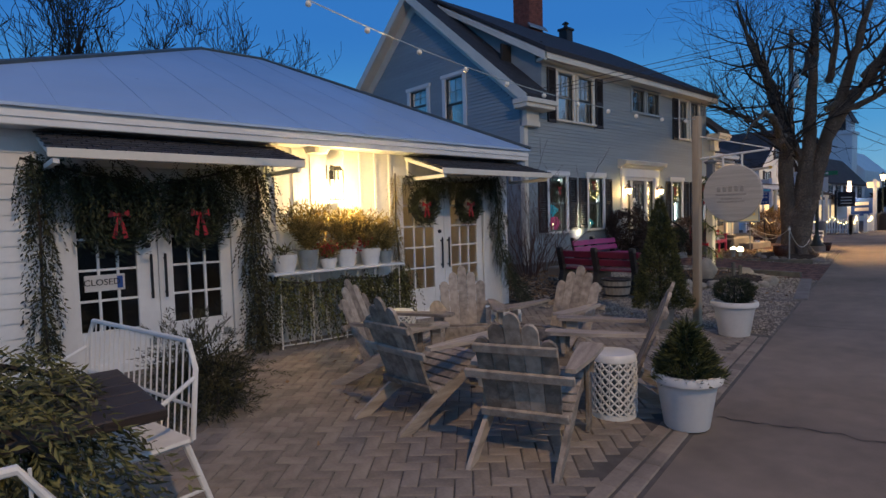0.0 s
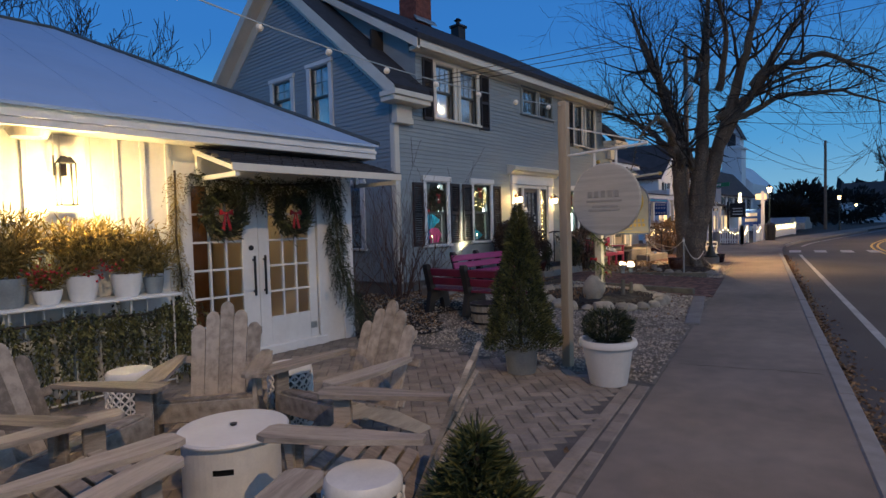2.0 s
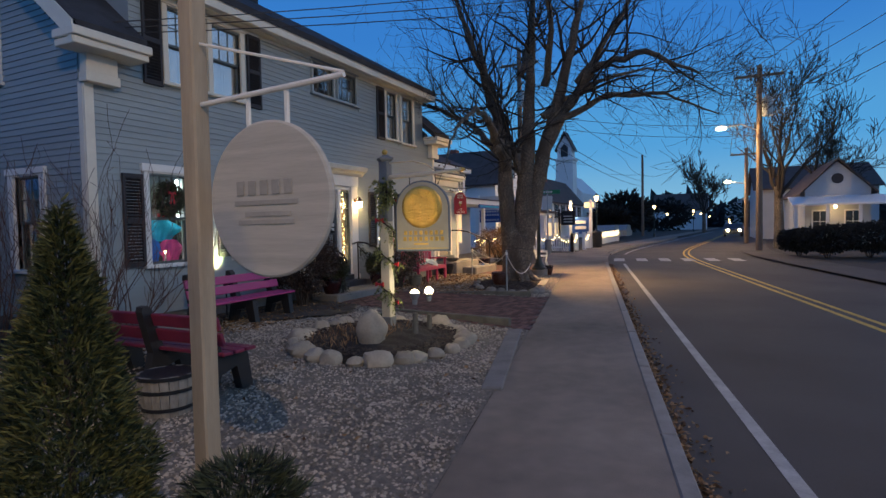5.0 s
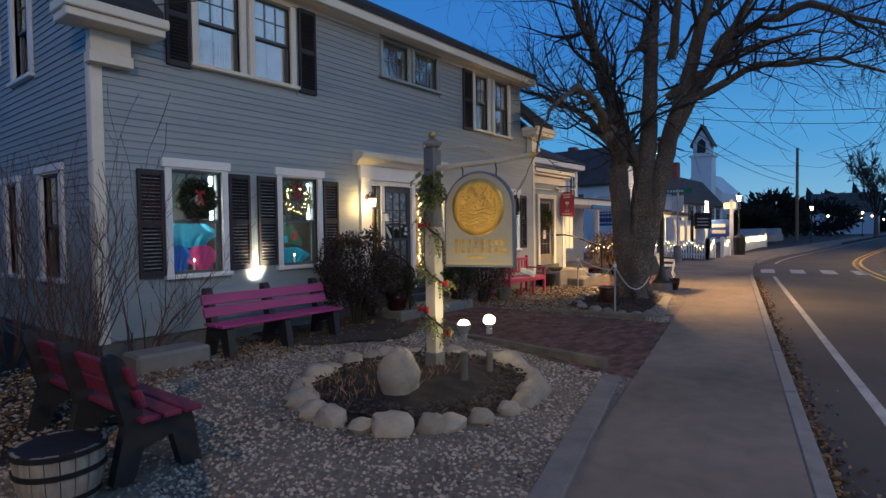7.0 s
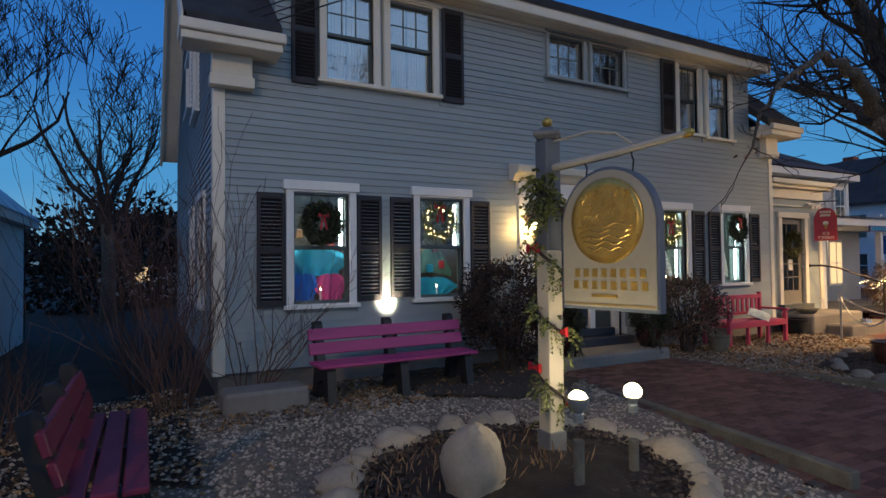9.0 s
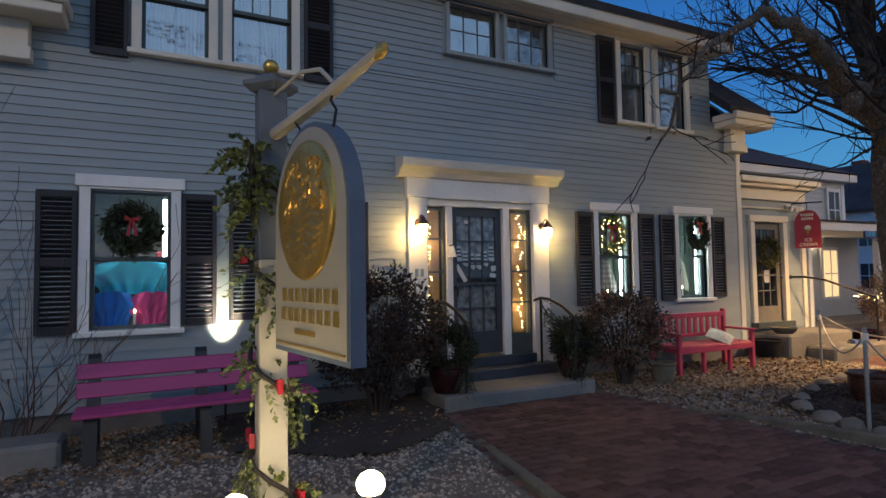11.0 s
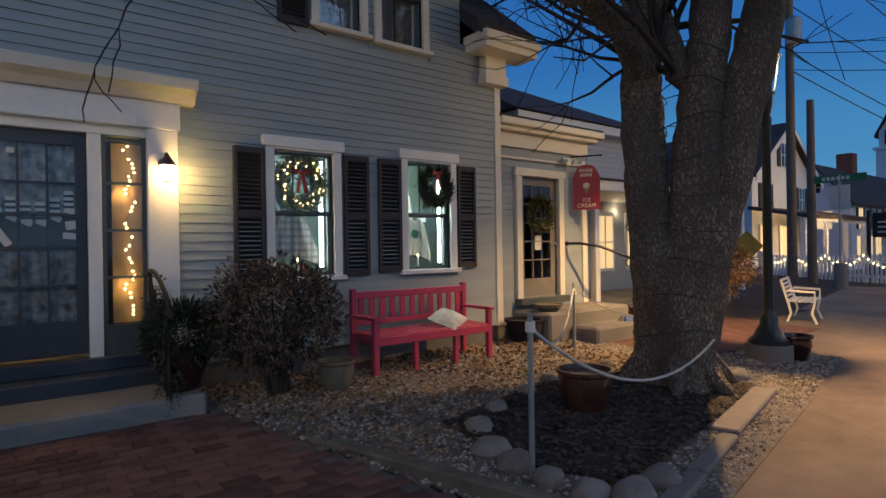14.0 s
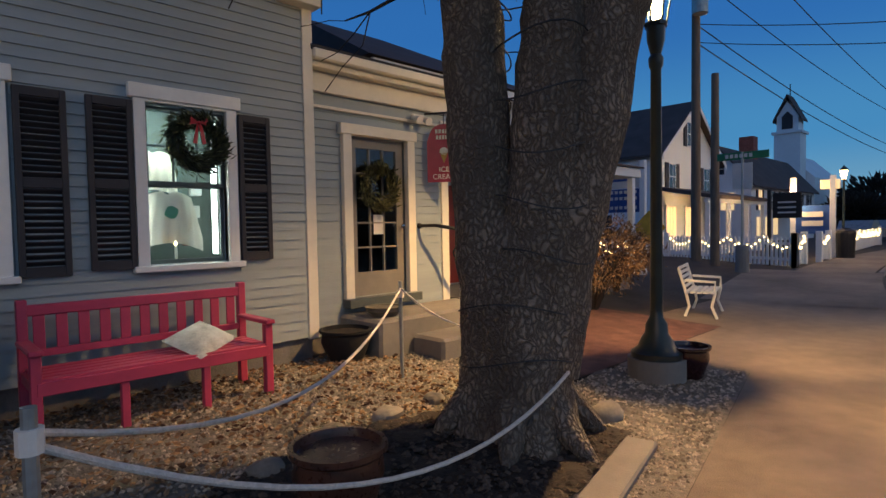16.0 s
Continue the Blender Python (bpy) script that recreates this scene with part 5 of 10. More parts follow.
def french_door(u0, u1, z0, z1):
    um = (u0 + u1) / 2
    c = surround(wbf, u0, u1, 0.05, z1, 0.13, 0.14, -0.035, 0.06)
    part("door_casing", c, M_WHITE, WB)
    part("door_sill", Shape().box(wbf(u0 - 0.1, -0.06, 0.0), wbf(u1 + 0.1, 0.1, 0.11), 0.01), M_WHITE, WB)
    for a, b, hinge in ((u0, um - 0.003, 0), (um + 0.003, u1, 1)):
        s = Shape()
        k0, k1 = (0.05, 0.20) if hinge == 0 else (0.14, 0.12)
        s.box(wbf(a, 0.01, z0), wbf(a + k0, 0.055, z1 - 0.004), 0.003)
        s.box(wbf(b - k1, 0.01, z0), wbf(b, 0.055, z1 - 0.004), 0.003)
        s.box(wbf(a + k0, 0.011, z0), wbf(b - k1, 0.054, z0 + 0.32), 0.003)
        s.box(wbf(a + k0, 0.011, z1 - 0.1), wbf(b - k1, 0.054, z1 - 0.004), 0.003)
        dr = part("door", s, M_WHITE, WB, "white French door leaf")
        ga, gb, g0, g1 = a + k0, b - k1, z0 + 0.32, z1 - 0.1
        for i in (1, 2):
            u = ga + (gb - ga) * i / 3
            part("glazing_bar", Shape().box(wbf(u - 0.011, 0.012, g0), wbf(u + 0.011, 0.05, g1)), M_WHITE, dr)
        for i in range(1, 5):
            z = g0 + (g1 - g0) * i / 5
            part("glazing_bar", Shape().box(wbf(ga, 0.013, z - 0.011), wbf(gb, 0.049, z + 0.011)), M_WHITE, dr)
        pane = part("pane", Shape().box(wbf(ga, 0.028, g0), wbf(gb, 0.032, g1)), M_GLASS, dr)
        pane.visible_shadow = False
        uh = um - 0.075 if hinge == 0 else um + 0.06
        part("pull_handle", Shape().box(wbf(uh - 0.012, -0.045, 0.72), wbf(uh + 0.012, -0.022, 1.18), 0.005).box(wbf(uh - 0.008, -0.03, 0.76), wbf(uh + 0.008, 0.015, 0.78)).box(wbf(uh - 0.008, -0.03, 1.12), wbf(uh + 0.008, 0.015, 1.14)), M_BLACK, dr, "black bar pull")
        if hinge == 0:
            part("lock", Shape().lathe([(0.03, 0), (0.03, 0.015)], (0, 0, 0), 14, Matrix.Translation(wbf(uh - 0.02, 0.01, 1.27)) @ Matrix.Rotation(radians(90), 4, "X")), M_BLACK, dr)
        part("vent_plate", Shape().box(wbf(b - 0.12, 0.0, z0 + 0.1), wbf(b - 0.03, 0.012, z0 + 0.18), 0.003), M_ZINC, dr)


french_door(*D1)
french_door(*D2)
part("room", Shape().box((WBX0 + 0.2, 9.4, 0.0), (WBX1 - 0.2, 9.5, 2.4)), M_WOODIN, WB)
part("room", Shape().box((3.6, WY + 0.2, 0.0), (3.7, 9.4, 2.4)), M_ROOMSHADE, WB)
part("room", Shape().box((WBX0 + 0.2, 7.0, 0.0), (3.6, 7.1, 2.4)), M_ROOMSHADE, WB)
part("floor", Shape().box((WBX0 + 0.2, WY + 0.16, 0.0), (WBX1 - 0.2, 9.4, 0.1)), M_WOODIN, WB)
part("ceiling", Shape().box((WBX0 + 0.2, WY + 0.16, 2.3), (WBX1 - 0.2, 9.4, 2.36)), M_ROOMSHADE, WB)


def canopy(x0, x1):
    t = thing("door_canopy", ((x0 + x1) / 2, 5.9, 2.1), "shingled pent canopy on white brackets over the French doors", "canopy", "canopies over the doors")
    zb, zf, yb, yf = 2.36, 2.12, 5.99, 5.18
    part("deck", slab([(x0, yf, zf - 0.02), (x1, yf, zf - 0.02), (x1, yb, zb - 0.02), (x0, yb, zb - 0.02)], 0.05), M_WHITE, t)
    sh = Shape()
    rows = 7
    for r in range(rows):
        k0, k1 = r / rows, (r + 1) / rows + 0.03
        y0, y1, z0, z1 = yf + (yb - yf) * k0, yf + (yb - yf) * min(1, k1), zf + (zb - zf) * k0, zf + (zb - zf) * min(1, k1)
        x = x0 - 0.02 + (0.06 if r % 2 else 0)
        while x < x1 + 0.02:
            xe = min(x + 0.14, x1 + 0.03)
            j = random.uniform(-0.008, 0.004)
            sh.add([(x, y0 + j, z0 + 0.004), (xe - 0.006, y0 + j, z0 + 0.004), (xe - 0.006, y1, z1 - 0.012), (x, y1, z1 - 0.012), (x, y0 + j, z0 + 0.018), (xe - 0.006, y0 + j, z0 + 0.018), (xe - 0.006, y1, z1 + 0.002), (x, y1, z1 + 0.002)],
                   [(0, 3, 2, 1), (4, 5, 6, 7), (0, 1, 5, 4), (1, 2, 6, 5), (2, 3, 7, 6), (3, 0, 4, 7)])
            x += 0.145
    part("shingles", sh, M_SHINGLE, t, "dark weathered shingles", kind="stuff")
    part("fascia", Shape().box((x0 - 0.02, yf - 0.025, zf - 0.075), (x1 + 0.02, yf - 0.001, zf + 0.003), 0.004), M_TRIM, t)
    for x in (x0 + 0.02, x1 - 0.06):
        sh = Shape()
        sh.box((x, yf, zf - 0.12), (x + 0.045, yb, zf - 0.075))
        sh.box((x, yb - 0.05, zf - 0.12), (x + 0.045, yb, zb - 0.07))
        part("bracket", sh, M_WHITE, t)


canopy(0.76, 3.0)
canopy(5.0, 7.24)

# ---- terrace furniture ----
def adirondack():
    t = thing("adirondack_chair", (0, 0, 0), "weathered grey teak adirondack chair with fanned scalloped back", "chair", "chairs round the fire pit")
    # legs: y ahead
    for s in (-1, 1):
        x = s * 0.255
        rail = [(0.34, 0.30), (0.34, 0.39), (0.26, 0.40), (-0.15, 0.24), (-0.52, 0.02), (-0.53, 0.0), (-0.40, 0.0), (-0.10, 0.155), (0.15, 0.28)]
        part("leg", Shape().prism(rail, x - 0.014, x + 0.014, "x"), M_TEAK, t)
        part("leg", Shape().box((s * 0.29 - 0.014, 0.27, 0.0), (s * 0.29 + 0.014, 0.37, 0.545), 0.005), M_TEAK, t)
        arm = [(s * 0.22, 0.42), (s * 0.25, 0.45), (s * 0.36, 0.45), (s * 0.385, 0.40), (s * 0.375, 0.1), (s * 0.32, -0.28), (s * 0.26, -0.28), (s * 0.24, 0.0)]
        part("arm", Shape().prism(arm, 0.545, 0.57, "z"), M_TEAK, t)
        part("arm_bracket", Shape().prism([(0.30, 0.545), (0.30, 0.40), (0.325, 0.40), (0.345, 0.545)], s * 0.305, s * 0.33, "x"), M_TEAK, t)
    for i in range(7):
        y = 0.31 - i * 0.077
        z = 0.405 - max(0, i - 0.5) * 0.0295
        m = Matrix.Translation((0, y, z)) @ Matrix.Rotation(radians(21 if i else 4), 4, "X")
        part("seat_slat", Shape().box((-0.27, -0.033, -0.01), (0.27, 0.033, 0.01), 0.004, m), M_TEAK, t)
    lean = Matrix.Translation((0, -0.20, 0.22)) @ Matrix.Rotation(radians(22), 4, "X")
    widths = [(-2, 0.58), (-1, 0.68), (0, 0.75), (1, 0.68), (2, 0.58)]
    for i, h in widths:
        xb, xt, w0, w1 = i * 0.092, i * 0.099, 0.0445, 0.048
        out = [(xb - w0, 0.0), (xb + w0, 0.0)]
        for k in range(7):
            a = math.pi * k / 6
            out.append((xt + w1 * math.cos(a), h - 0.06 + 0.06 * math.sin(a)))
        part("back_slat", Shape().prism(out, -0.011, 0.011, "y", lean), M_TEAK, t)
    for z, w in ((0.05, 0.27), (0.33, 0.33), (0.52, 0.25)):
        part("back_rail", Shape().box((-w, -0.036, z - 0.028), (w, -0.012, z + 0.028), 0.004, lean), M_TEAK, t)
    part("apron", Shape().box((-0.29, 0.345, 0.28), (0.29, 0.368, 0.40), 0.004), M_TEAK, t)
    return t


chairs = [((3.08, 3.72), (0.5, -0.86)), ((2.80, 2.90), (1.0, 0.03)), ((2.86, 1.95), (0.91, 0.42)), ((4.06, 3.82), (-0.62, -0.78)), ((4.58, 3.06), (-1.0, -0.08)), ((4.0, 2.12), (-0.48, 0.87))]
first = adirondack()
for i, ((x, y), (fx, fy)) in enumerate(chairs):
    m = Matrix.Translation((x, y, 0.012)) @ Matrix.Rotation(math.atan2(fy, fx) - math.pi / 2, 4, "Z")
    if i == 0:
        first.matrix_basis = m
    else:
        copy_thing(first, m)


def fire_pit():
    t = thing("fire_pit", (3.72, 3.0, 0.012), "round white metal fire pit with cut-out feet and lid", "fire pit")
    sh = Shape()
    n, r = 48, 0.265
    at, z0 = (3.72, 3.0), 0.012
    for i in range(n):
        a0, a1 = 2 * math.pi * i / n, 2 * math.pi * (i + 1) / n
        foot = (i % 12) in (10, 11, 0, 1)
        slot = (i % 12) in (5, 6, 7)
        low = 0.0 if foot else (0.05 if (i % 12) in (9, 2) else 0.085)
        for lo, hi in ([(low, 0.23), (0.262, 0.37)] if slot else [(low, 0.37)]):
            sh.add([(at[0] + q * math.cos(a), at[1] + q * math.sin(a), z0 + z) for q in (r - 0.006, r) for a in (a0, a1) for z in (lo, hi)],
                   [(0, 1, 3, 2), (4, 6, 7, 5), (0, 4, 5, 1), (2, 3, 7, 6), (0, 2, 6, 4), (1, 5, 7, 3)])
    part("drum", sh, M_WHITEMETAL, t)
    part("liner", Shape().lathe([(r - 0.02, 0.10), (r - 0.02, 0.36)], (*at, z0), 32), M_DARKHOLE, t)
    lid = part("lid", Shape().lathe([(0.29, 0.37), (0.292, 0.38), (0.285, 0.392), (0.0, 0.398)], (*at, z0), 40), M_WHITEPOT, t, "speckled off-white lid", smooth=True)
    part("lid_knob", Shape().lathe([(0.014, 0.395), (0.02, 0.41), (0.0, 0.416)], (*at, z0), 12), M_BLACK, lid)


fire_pit()


def garden_stool(x, y):
    t = thing("garden_stool", (x, y, 0.012), "white pierced metal drum stool with a leaf lattice", "stool", "white garden stools")
    r, h, z0 = 0.158, 0.46, 0.012
    part("liner", Shape().lathe([(r - 0.012, 0.02), (r - 0.012, 0.43)], (x, y, z0), 28), M_SASH, t)
    top = [(r - 0.004, 0.40), (r + 0.002, 0.405), (r + 0.002, 0.44), (r - 0.012, 0.458), (0.0, 0.462)]
    part("top", Shape().lathe(top, (x, y, z0), 36), M_WHITEMETAL, t, smooth=True)
    part("foot_ring", Shape().lathe([(r - 0.006, 0.0), (r + 0.002, 0.0), (r + 0.002, 0.035), (r - 0.006, 0.035)], (x, y, z0), 36), M_WHITEMETAL, t)
    sh = Shape()
    cols, rows = 16, 6
    rr = r + 0.001
    for i in range(cols):
        for j in range(rows):
            za, zb = 0.035 + j * 0.365 / rows, 0.035 + (j + 1) * 0.365 / rows
            for sgn in (0, 1):
                pts = []
                for k in range(5):
                    q = k / 4
                    a = 2 * math.pi * (i + (q if sgn == 0 else 1 - q)) / cols
                    pts.append((x + rr * math.cos(a), y + rr * math.sin(a), z0 + za + (zb - za) * q))
                sh.tube(pts, [0.011, 0.008, 0.006, 0.008, 0.011], 4, False)
            a = 2 * math.pi * (i + 0.0) / cols
            sh.tube([(x + rr * math.cos(a), y + rr * math.sin(a), z0 + za), (x + rr * math.cos(a), y + rr * math.sin(a), z0 + zb)], [0.004, 0.004], 4, False)
    part("lattice", sh, M_WHITEMETAL, t)


garden_stool(3.655, 1.87)
garden_stool(3.78, 4.58)
garden_stool(4.58, 3.74)


def scatter_ball(at, r, n, rng, shell=0.55):
    """Points in a rough ball, thick near its skin, with their outward ways."""
    d = rng.normal(size=(n, 3))
    d /= np.linalg.norm(d, axis=1)[:, None]
    k = rng.uniform(shell, 1.0, (n, 1)) ** 0.7
    lump = 1 + 0.18 * np.sin(d[:, :1] * 5 + 1) * np.cos(d[:, 1:2] * 6 + 2)
    return np.array(at) + d * k * lump * np.array(r), d


def planter(x, y, r0, r1, h, name, label, mat, z=0.012, rim=0.03):
    t = thing(name, (x, y, z), label, "planter")
    prof = [(r0 * 0.96, 0.0), (r0, 0.01), (r0 + (r1 - r0) * 0.8, h - 0.09), (r1, h - 0.07), (r1 + rim * 0.8, h - 0.055), (r1 + rim, h - 0.03), (r1 + rim * 0.7, h), (r1 - 0.01, h), (r1 - 0.02, h - 0.05)]
    part("pot", Shape().lathe(prof, (x, y, z), 36), mat, t, smooth=True)
    part("soil", Shape().lathe([(r1 - 0.02, h - 0.06), (r1 * 0.5, h - 0.04), (0.0, h - 0.045)], (x, y, z), 20), M_MULCH, t)
    return t


def conifer(t, x, y, z0, h, r, n, seed, mat, length=0.055, width=0.012, cone=True):
    rng = np.random.RandomState(seed)
    k = rng.uniform(0, 1, n) ** (0.65 if cone else 1.0)
    a = rng.uniform(0, 2 * np.pi, n)
    hh = 1 - k
    prof = r * (k ** 0.85) if cone else r * np.sqrt(np.clip(1 - (2 * k - 1) ** 2, 0, 1)) + 0.02
    lump = 1 + 0.14 * np.sin(a * 5 + hh * 21) + 0.10 * np.sin(a * 3 - hh * 13)
    q = prof * lump * rng.uniform(0.55, 1.0, n) ** 0.5
    pts = np.stack([x + q * np.cos(a), y + q * np.sin(a), z0 + h * hh * rng.uniform(0.97, 1.03, n)], 1)
    ways = np.stack([np.cos(a), np.sin(a), np.full(n, 0.7)], 1)
    part("stem", Shape().tube([(x, y, z0 - 0.15), (x, y, z0 + h * 0.9)], [0.02, 0.006], 6), M_TWIG, t)
    part("foliage", Shape().leaves(pts, ways, length, width, 0.5, seed), mat, t, kind="stuff")


p1 = planter(3.80, 1.40, 0.145, 0.20, 0.37, "planter", "white plastic planter with a small juniper", M_WHITEPOT)
rng = np.random.RandomState(4)
conifer(p1, 3.80, 1.40, 0.34, 0.36, 0.19, 2600, 5, M_SPRUCE, 0.085, 0.013, True)
p2 = planter(6.92, 2.30, 0.165, 0.225, 0.40, "planter", "white plastic planter with a small dwarf pine", M_WHITEPOT)
conifer(p2, 6.92, 2.30, 0.38, 0.27, 0.17, 2400, 6, M_PINE, 0.07, 0.009, False)
p3 = planter(6.80, 3.14, 0.14, 0.165, 0.30, "planter", "galvanised bucket with a cone-shaped spruce", M_ZINC, rim=0.008)
conifer(p3, 6.80, 3.14, 0.27, 1.36, 0.33, 15000, 7, M_SPRUCE, 0.055, 0.011)


def loveseat(name_label):
    t = thing("metal_bench", (0, 0, 0), name_label, "bench", "white spindle benches")
    # faces +y, back at -y
    w = 0.62
    top = [(-w, -0.24, 0.45), (-w, -0.27, 0.78), (-w * 0.88, -0.28, 0.90), (w * 0.88, -0.28, 0.90), (w, -0.27, 0.78), (w, -0.24, 0.45)]
    part("back_frame", Shape().tube(top, 0.013, 8), M_WHITEMETAL, t, smooth=True)
    part("back_rail", Shape().tube([(-w, -0.255, 0.60), (w, -0.255, 0.60)], 0.009, 6), M_WHITEMETAL, t)
    for i in range(19):
        x = -w + 0.05 + i * (2 * w - 0.1) / 18
        part("spindle", Shape().tube([(x, -0.24, 0.45), (x, -0.278, 0.895)], 0.0045, 5), M_WHITEMETAL, t)
    for s in (-1, 1):
        part("arm", Shape().tube([(s * w, -0.265, 0.74), (s * w * 1.04, -0.1, 0.66), (s * w * 1.04, 0.12, 0.62), (s * w, 0.2, 0.45)], 0.011, 8), M_WHITEMETAL, t, smooth=True)
        for y, ys in ((-0.22, -0.34), (0.2, 0.28)):
            part("leg", Shape().tube([(s * w * 0.93, y, 0.44), (s * w * 1.08, ys, 0.0)], [0.018, 0.013], 8), M_WHITEMETAL, t)
        part("stretcher", Shape().tube([(s * w * 1.02, -0.285, 0.2), (s * w * 1.02, 0.245, 0.2)], 0.009, 6), M_WHITEMETAL, t)
    part("seat", Shape().box((-w, -0.25, 0.43), (w, 0.24, 0.455), 0.01), M_WHITEMETAL, t)
    part("stretcher", Shape().tube([(-w * 1.02, 0, 0.2), (w * 1.02, 0, 0.2)], 0.009, 6), M_WHITEMETAL, t)
    return t


b1 = loveseat("white enamelled metal bench with a spindle back beside the table")
b1.matrix_basis = Matrix.Translation((0.56, 2.95, 0.012)) @ Matrix.Rotation(radians(101), 4, "Z")
b2 = copy_thing(b1, Matrix.Translation((-0.35, 1.55, 0.012)) @ Matrix.Rotation(radians(0), 4, "Z"))

TBL = thing("table", (-0.2, 2.45, 0.012), "dark-stained wooden table heaped with cut evergreen boughs", "table")
for i in range(5):
    part("plank", Shape().box((-1.2, 2.03 + i * 0.172, 0.70), (0.72, 2.03 + i * 0.172 + 0.168, 0.745), 0.006), M_TABLE, TBL)
part("apron", Shape().box((-1.1, 2.1, 0.62), (0.20, 2.13, 0.70)), M_TABLE, TBL)
part("apron", Shape().box((-1.1, 2.78, 0.62), (0.20, 2.81, 0.70)), M_TABLE, TBL)
for x in (-1.1, -0.06):
    for y in (2.10, 2.73):
        part("leg", Shape().box((x, y, 0.012), (x + 0.08, y + 0.08, 0.70), 0.008), M_TABLE, TBL)


def boughs(name, paths, mat, label, category, base, per=260, frond=0.16, width=0.018, droop=0.6, seed=3, radius=0.12, stemless=False):
    """Evergreen sprays along drooping lines; each spray is a stalk with small side leaves."""
    t = thing(name, base, label, category)
    rng = np.random.RandomState(seed)
    sh, st = Shape(), Shape()
    pts, ways = [], []
    for line in paths:
        line = [Vector(p) for p in line]
        segs = [(a, b) for a, b in zip(line, line[1:])]
        total = sum((b - a).length for a, b in segs)
        if not stemless:
            st.tube(line, 0.012, 5)
        for a, b in segs:
            n = max(1, int(per * (b - a).length / max(total, 0.01) * total))
            for i in range(n):
                p = a.lerp(b, rng.uniform())
                q = p.x * 3.1 + p.y * 1.7 + p.z * 6.3 + seed
                if rng.uniform() > 0.35 + 0.65 * abs(math.sin(q)):
                    continue
                o = Vector(rng.normal(size=3)) * radius * (0.22 + 0.46 * abs(math.sin(q)))
                way = (o.normalized() + Vector((0, 0, -droop)) + (b - a).normalized() * 0.25).normalized()
                ln = frond * rng.uniform(0.6, 1.2)
                flat = way.cross(Vector(rng.normal(size=3))).normalized()
                leaflets = max(12, int(ln * 80))
                for k in range(leaflets):
                    q = k / leaflets
                    pts.append(p + o + way * ln * q + Vector((0, 0, -droop * 0.16 * q * q)))
                    ways.append(way + flat * (0.8 if k % 2 else -0.8) * (1.1 - 0.6 * q))
    sh.leaves(pts, ways, min(frond * 0.30, 0.048), width * 0.8, 0.22, seed)
    if not stemless:
        part("stem", st, M_TWIG, t)
    part("foliage", sh, mat, t, kind="stuff")
    return t


boughs("evergreen_boughs", [[(-0.9, 2.5, 0.80), (0.1, 2.45, 0.86), (0.42, 2.35, 0.80)], [(-0.5, 2.3, 0.84), (0.15, 2.1, 0.84), (0.38, 1.98, 0.62)], [(-0.8, 2.2, 0.82), (-0.1, 2.05, 0.84), (0.08, 1.9, 0.5)],
                            [(-0.3, 2.6, 0.85), (0.2, 2.6, 0.92), (0.45, 2.6, 0.82)], [(-0.9, 2.0, 0.8), (-0.4, 1.95, 0.72), (-0.2, 1.88, 0.48)]], M_CEDAR,
       "heap of green cedar boughs on the dark table", "evergreen boughs", (-0.2, 2.4, 0.75), per=270, frond=0.34, width=0.017, droop=1.0, radius=0.13, seed=8)
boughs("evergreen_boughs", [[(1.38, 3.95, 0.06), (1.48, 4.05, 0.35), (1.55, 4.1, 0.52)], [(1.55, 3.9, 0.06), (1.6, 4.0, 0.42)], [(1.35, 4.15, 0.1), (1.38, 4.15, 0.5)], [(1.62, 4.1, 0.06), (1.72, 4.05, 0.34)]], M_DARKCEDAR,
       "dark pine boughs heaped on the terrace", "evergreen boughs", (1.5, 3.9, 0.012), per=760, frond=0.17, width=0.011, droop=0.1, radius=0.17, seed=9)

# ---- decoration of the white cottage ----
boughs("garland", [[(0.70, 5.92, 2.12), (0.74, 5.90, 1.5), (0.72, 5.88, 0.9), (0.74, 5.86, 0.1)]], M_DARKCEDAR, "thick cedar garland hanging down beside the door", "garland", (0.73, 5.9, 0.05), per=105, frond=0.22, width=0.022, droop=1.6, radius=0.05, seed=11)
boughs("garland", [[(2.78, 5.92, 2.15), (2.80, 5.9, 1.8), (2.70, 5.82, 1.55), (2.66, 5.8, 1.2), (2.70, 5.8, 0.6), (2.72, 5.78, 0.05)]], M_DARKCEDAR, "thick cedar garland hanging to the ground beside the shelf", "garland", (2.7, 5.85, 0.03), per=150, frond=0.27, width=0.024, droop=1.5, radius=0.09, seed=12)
boughs("garland", [[(0.62, 5.88, 2.1), (1.1, 5.85, 1.98), (1.7, 5.85, 1.88), (2.3, 5.85, 2.0), (2.75, 5.88, 2.16)]], M_PINE, "dark pine swag over the French door", "garland", (1.7, 5.88, 1.9), per=300, frond=0.24, width=0.018, droop=1.2, radius=0.12, seed=13)
boughs("garland", [[(4.78, 5.93, 2.1), (4.76, 5.92, 1.4), (4.80, 5.92, 0.9)]], M_DRYCEDAR, "yellowed slender garland beside the door", "garland", (4.77, 5.93, 0.9), per=200, frond=0.10, width=0.010, droop=0.8, radius=0.04, seed=14)
boughs("garland", [[(4.9, 5.86, 2.06), (5.5, 5.84, 1.97), (6.2, 5.84, 2.0), (6.7, 5.86, 2.06), (6.78, 5.88, 1.7), (6.80, 5.88, 1.1), (6.86, 5.84, 0.75), (7.05, 5.7, 0.35), (7.18, 5.55, 0.06)]], M_PINE, "pine garland over the door trailing to the ground", "garland", (6.8, 5.86, 0.03), per=420, frond=0.13, width=0.013, droop=0.9, radius=0.07, seed=15)
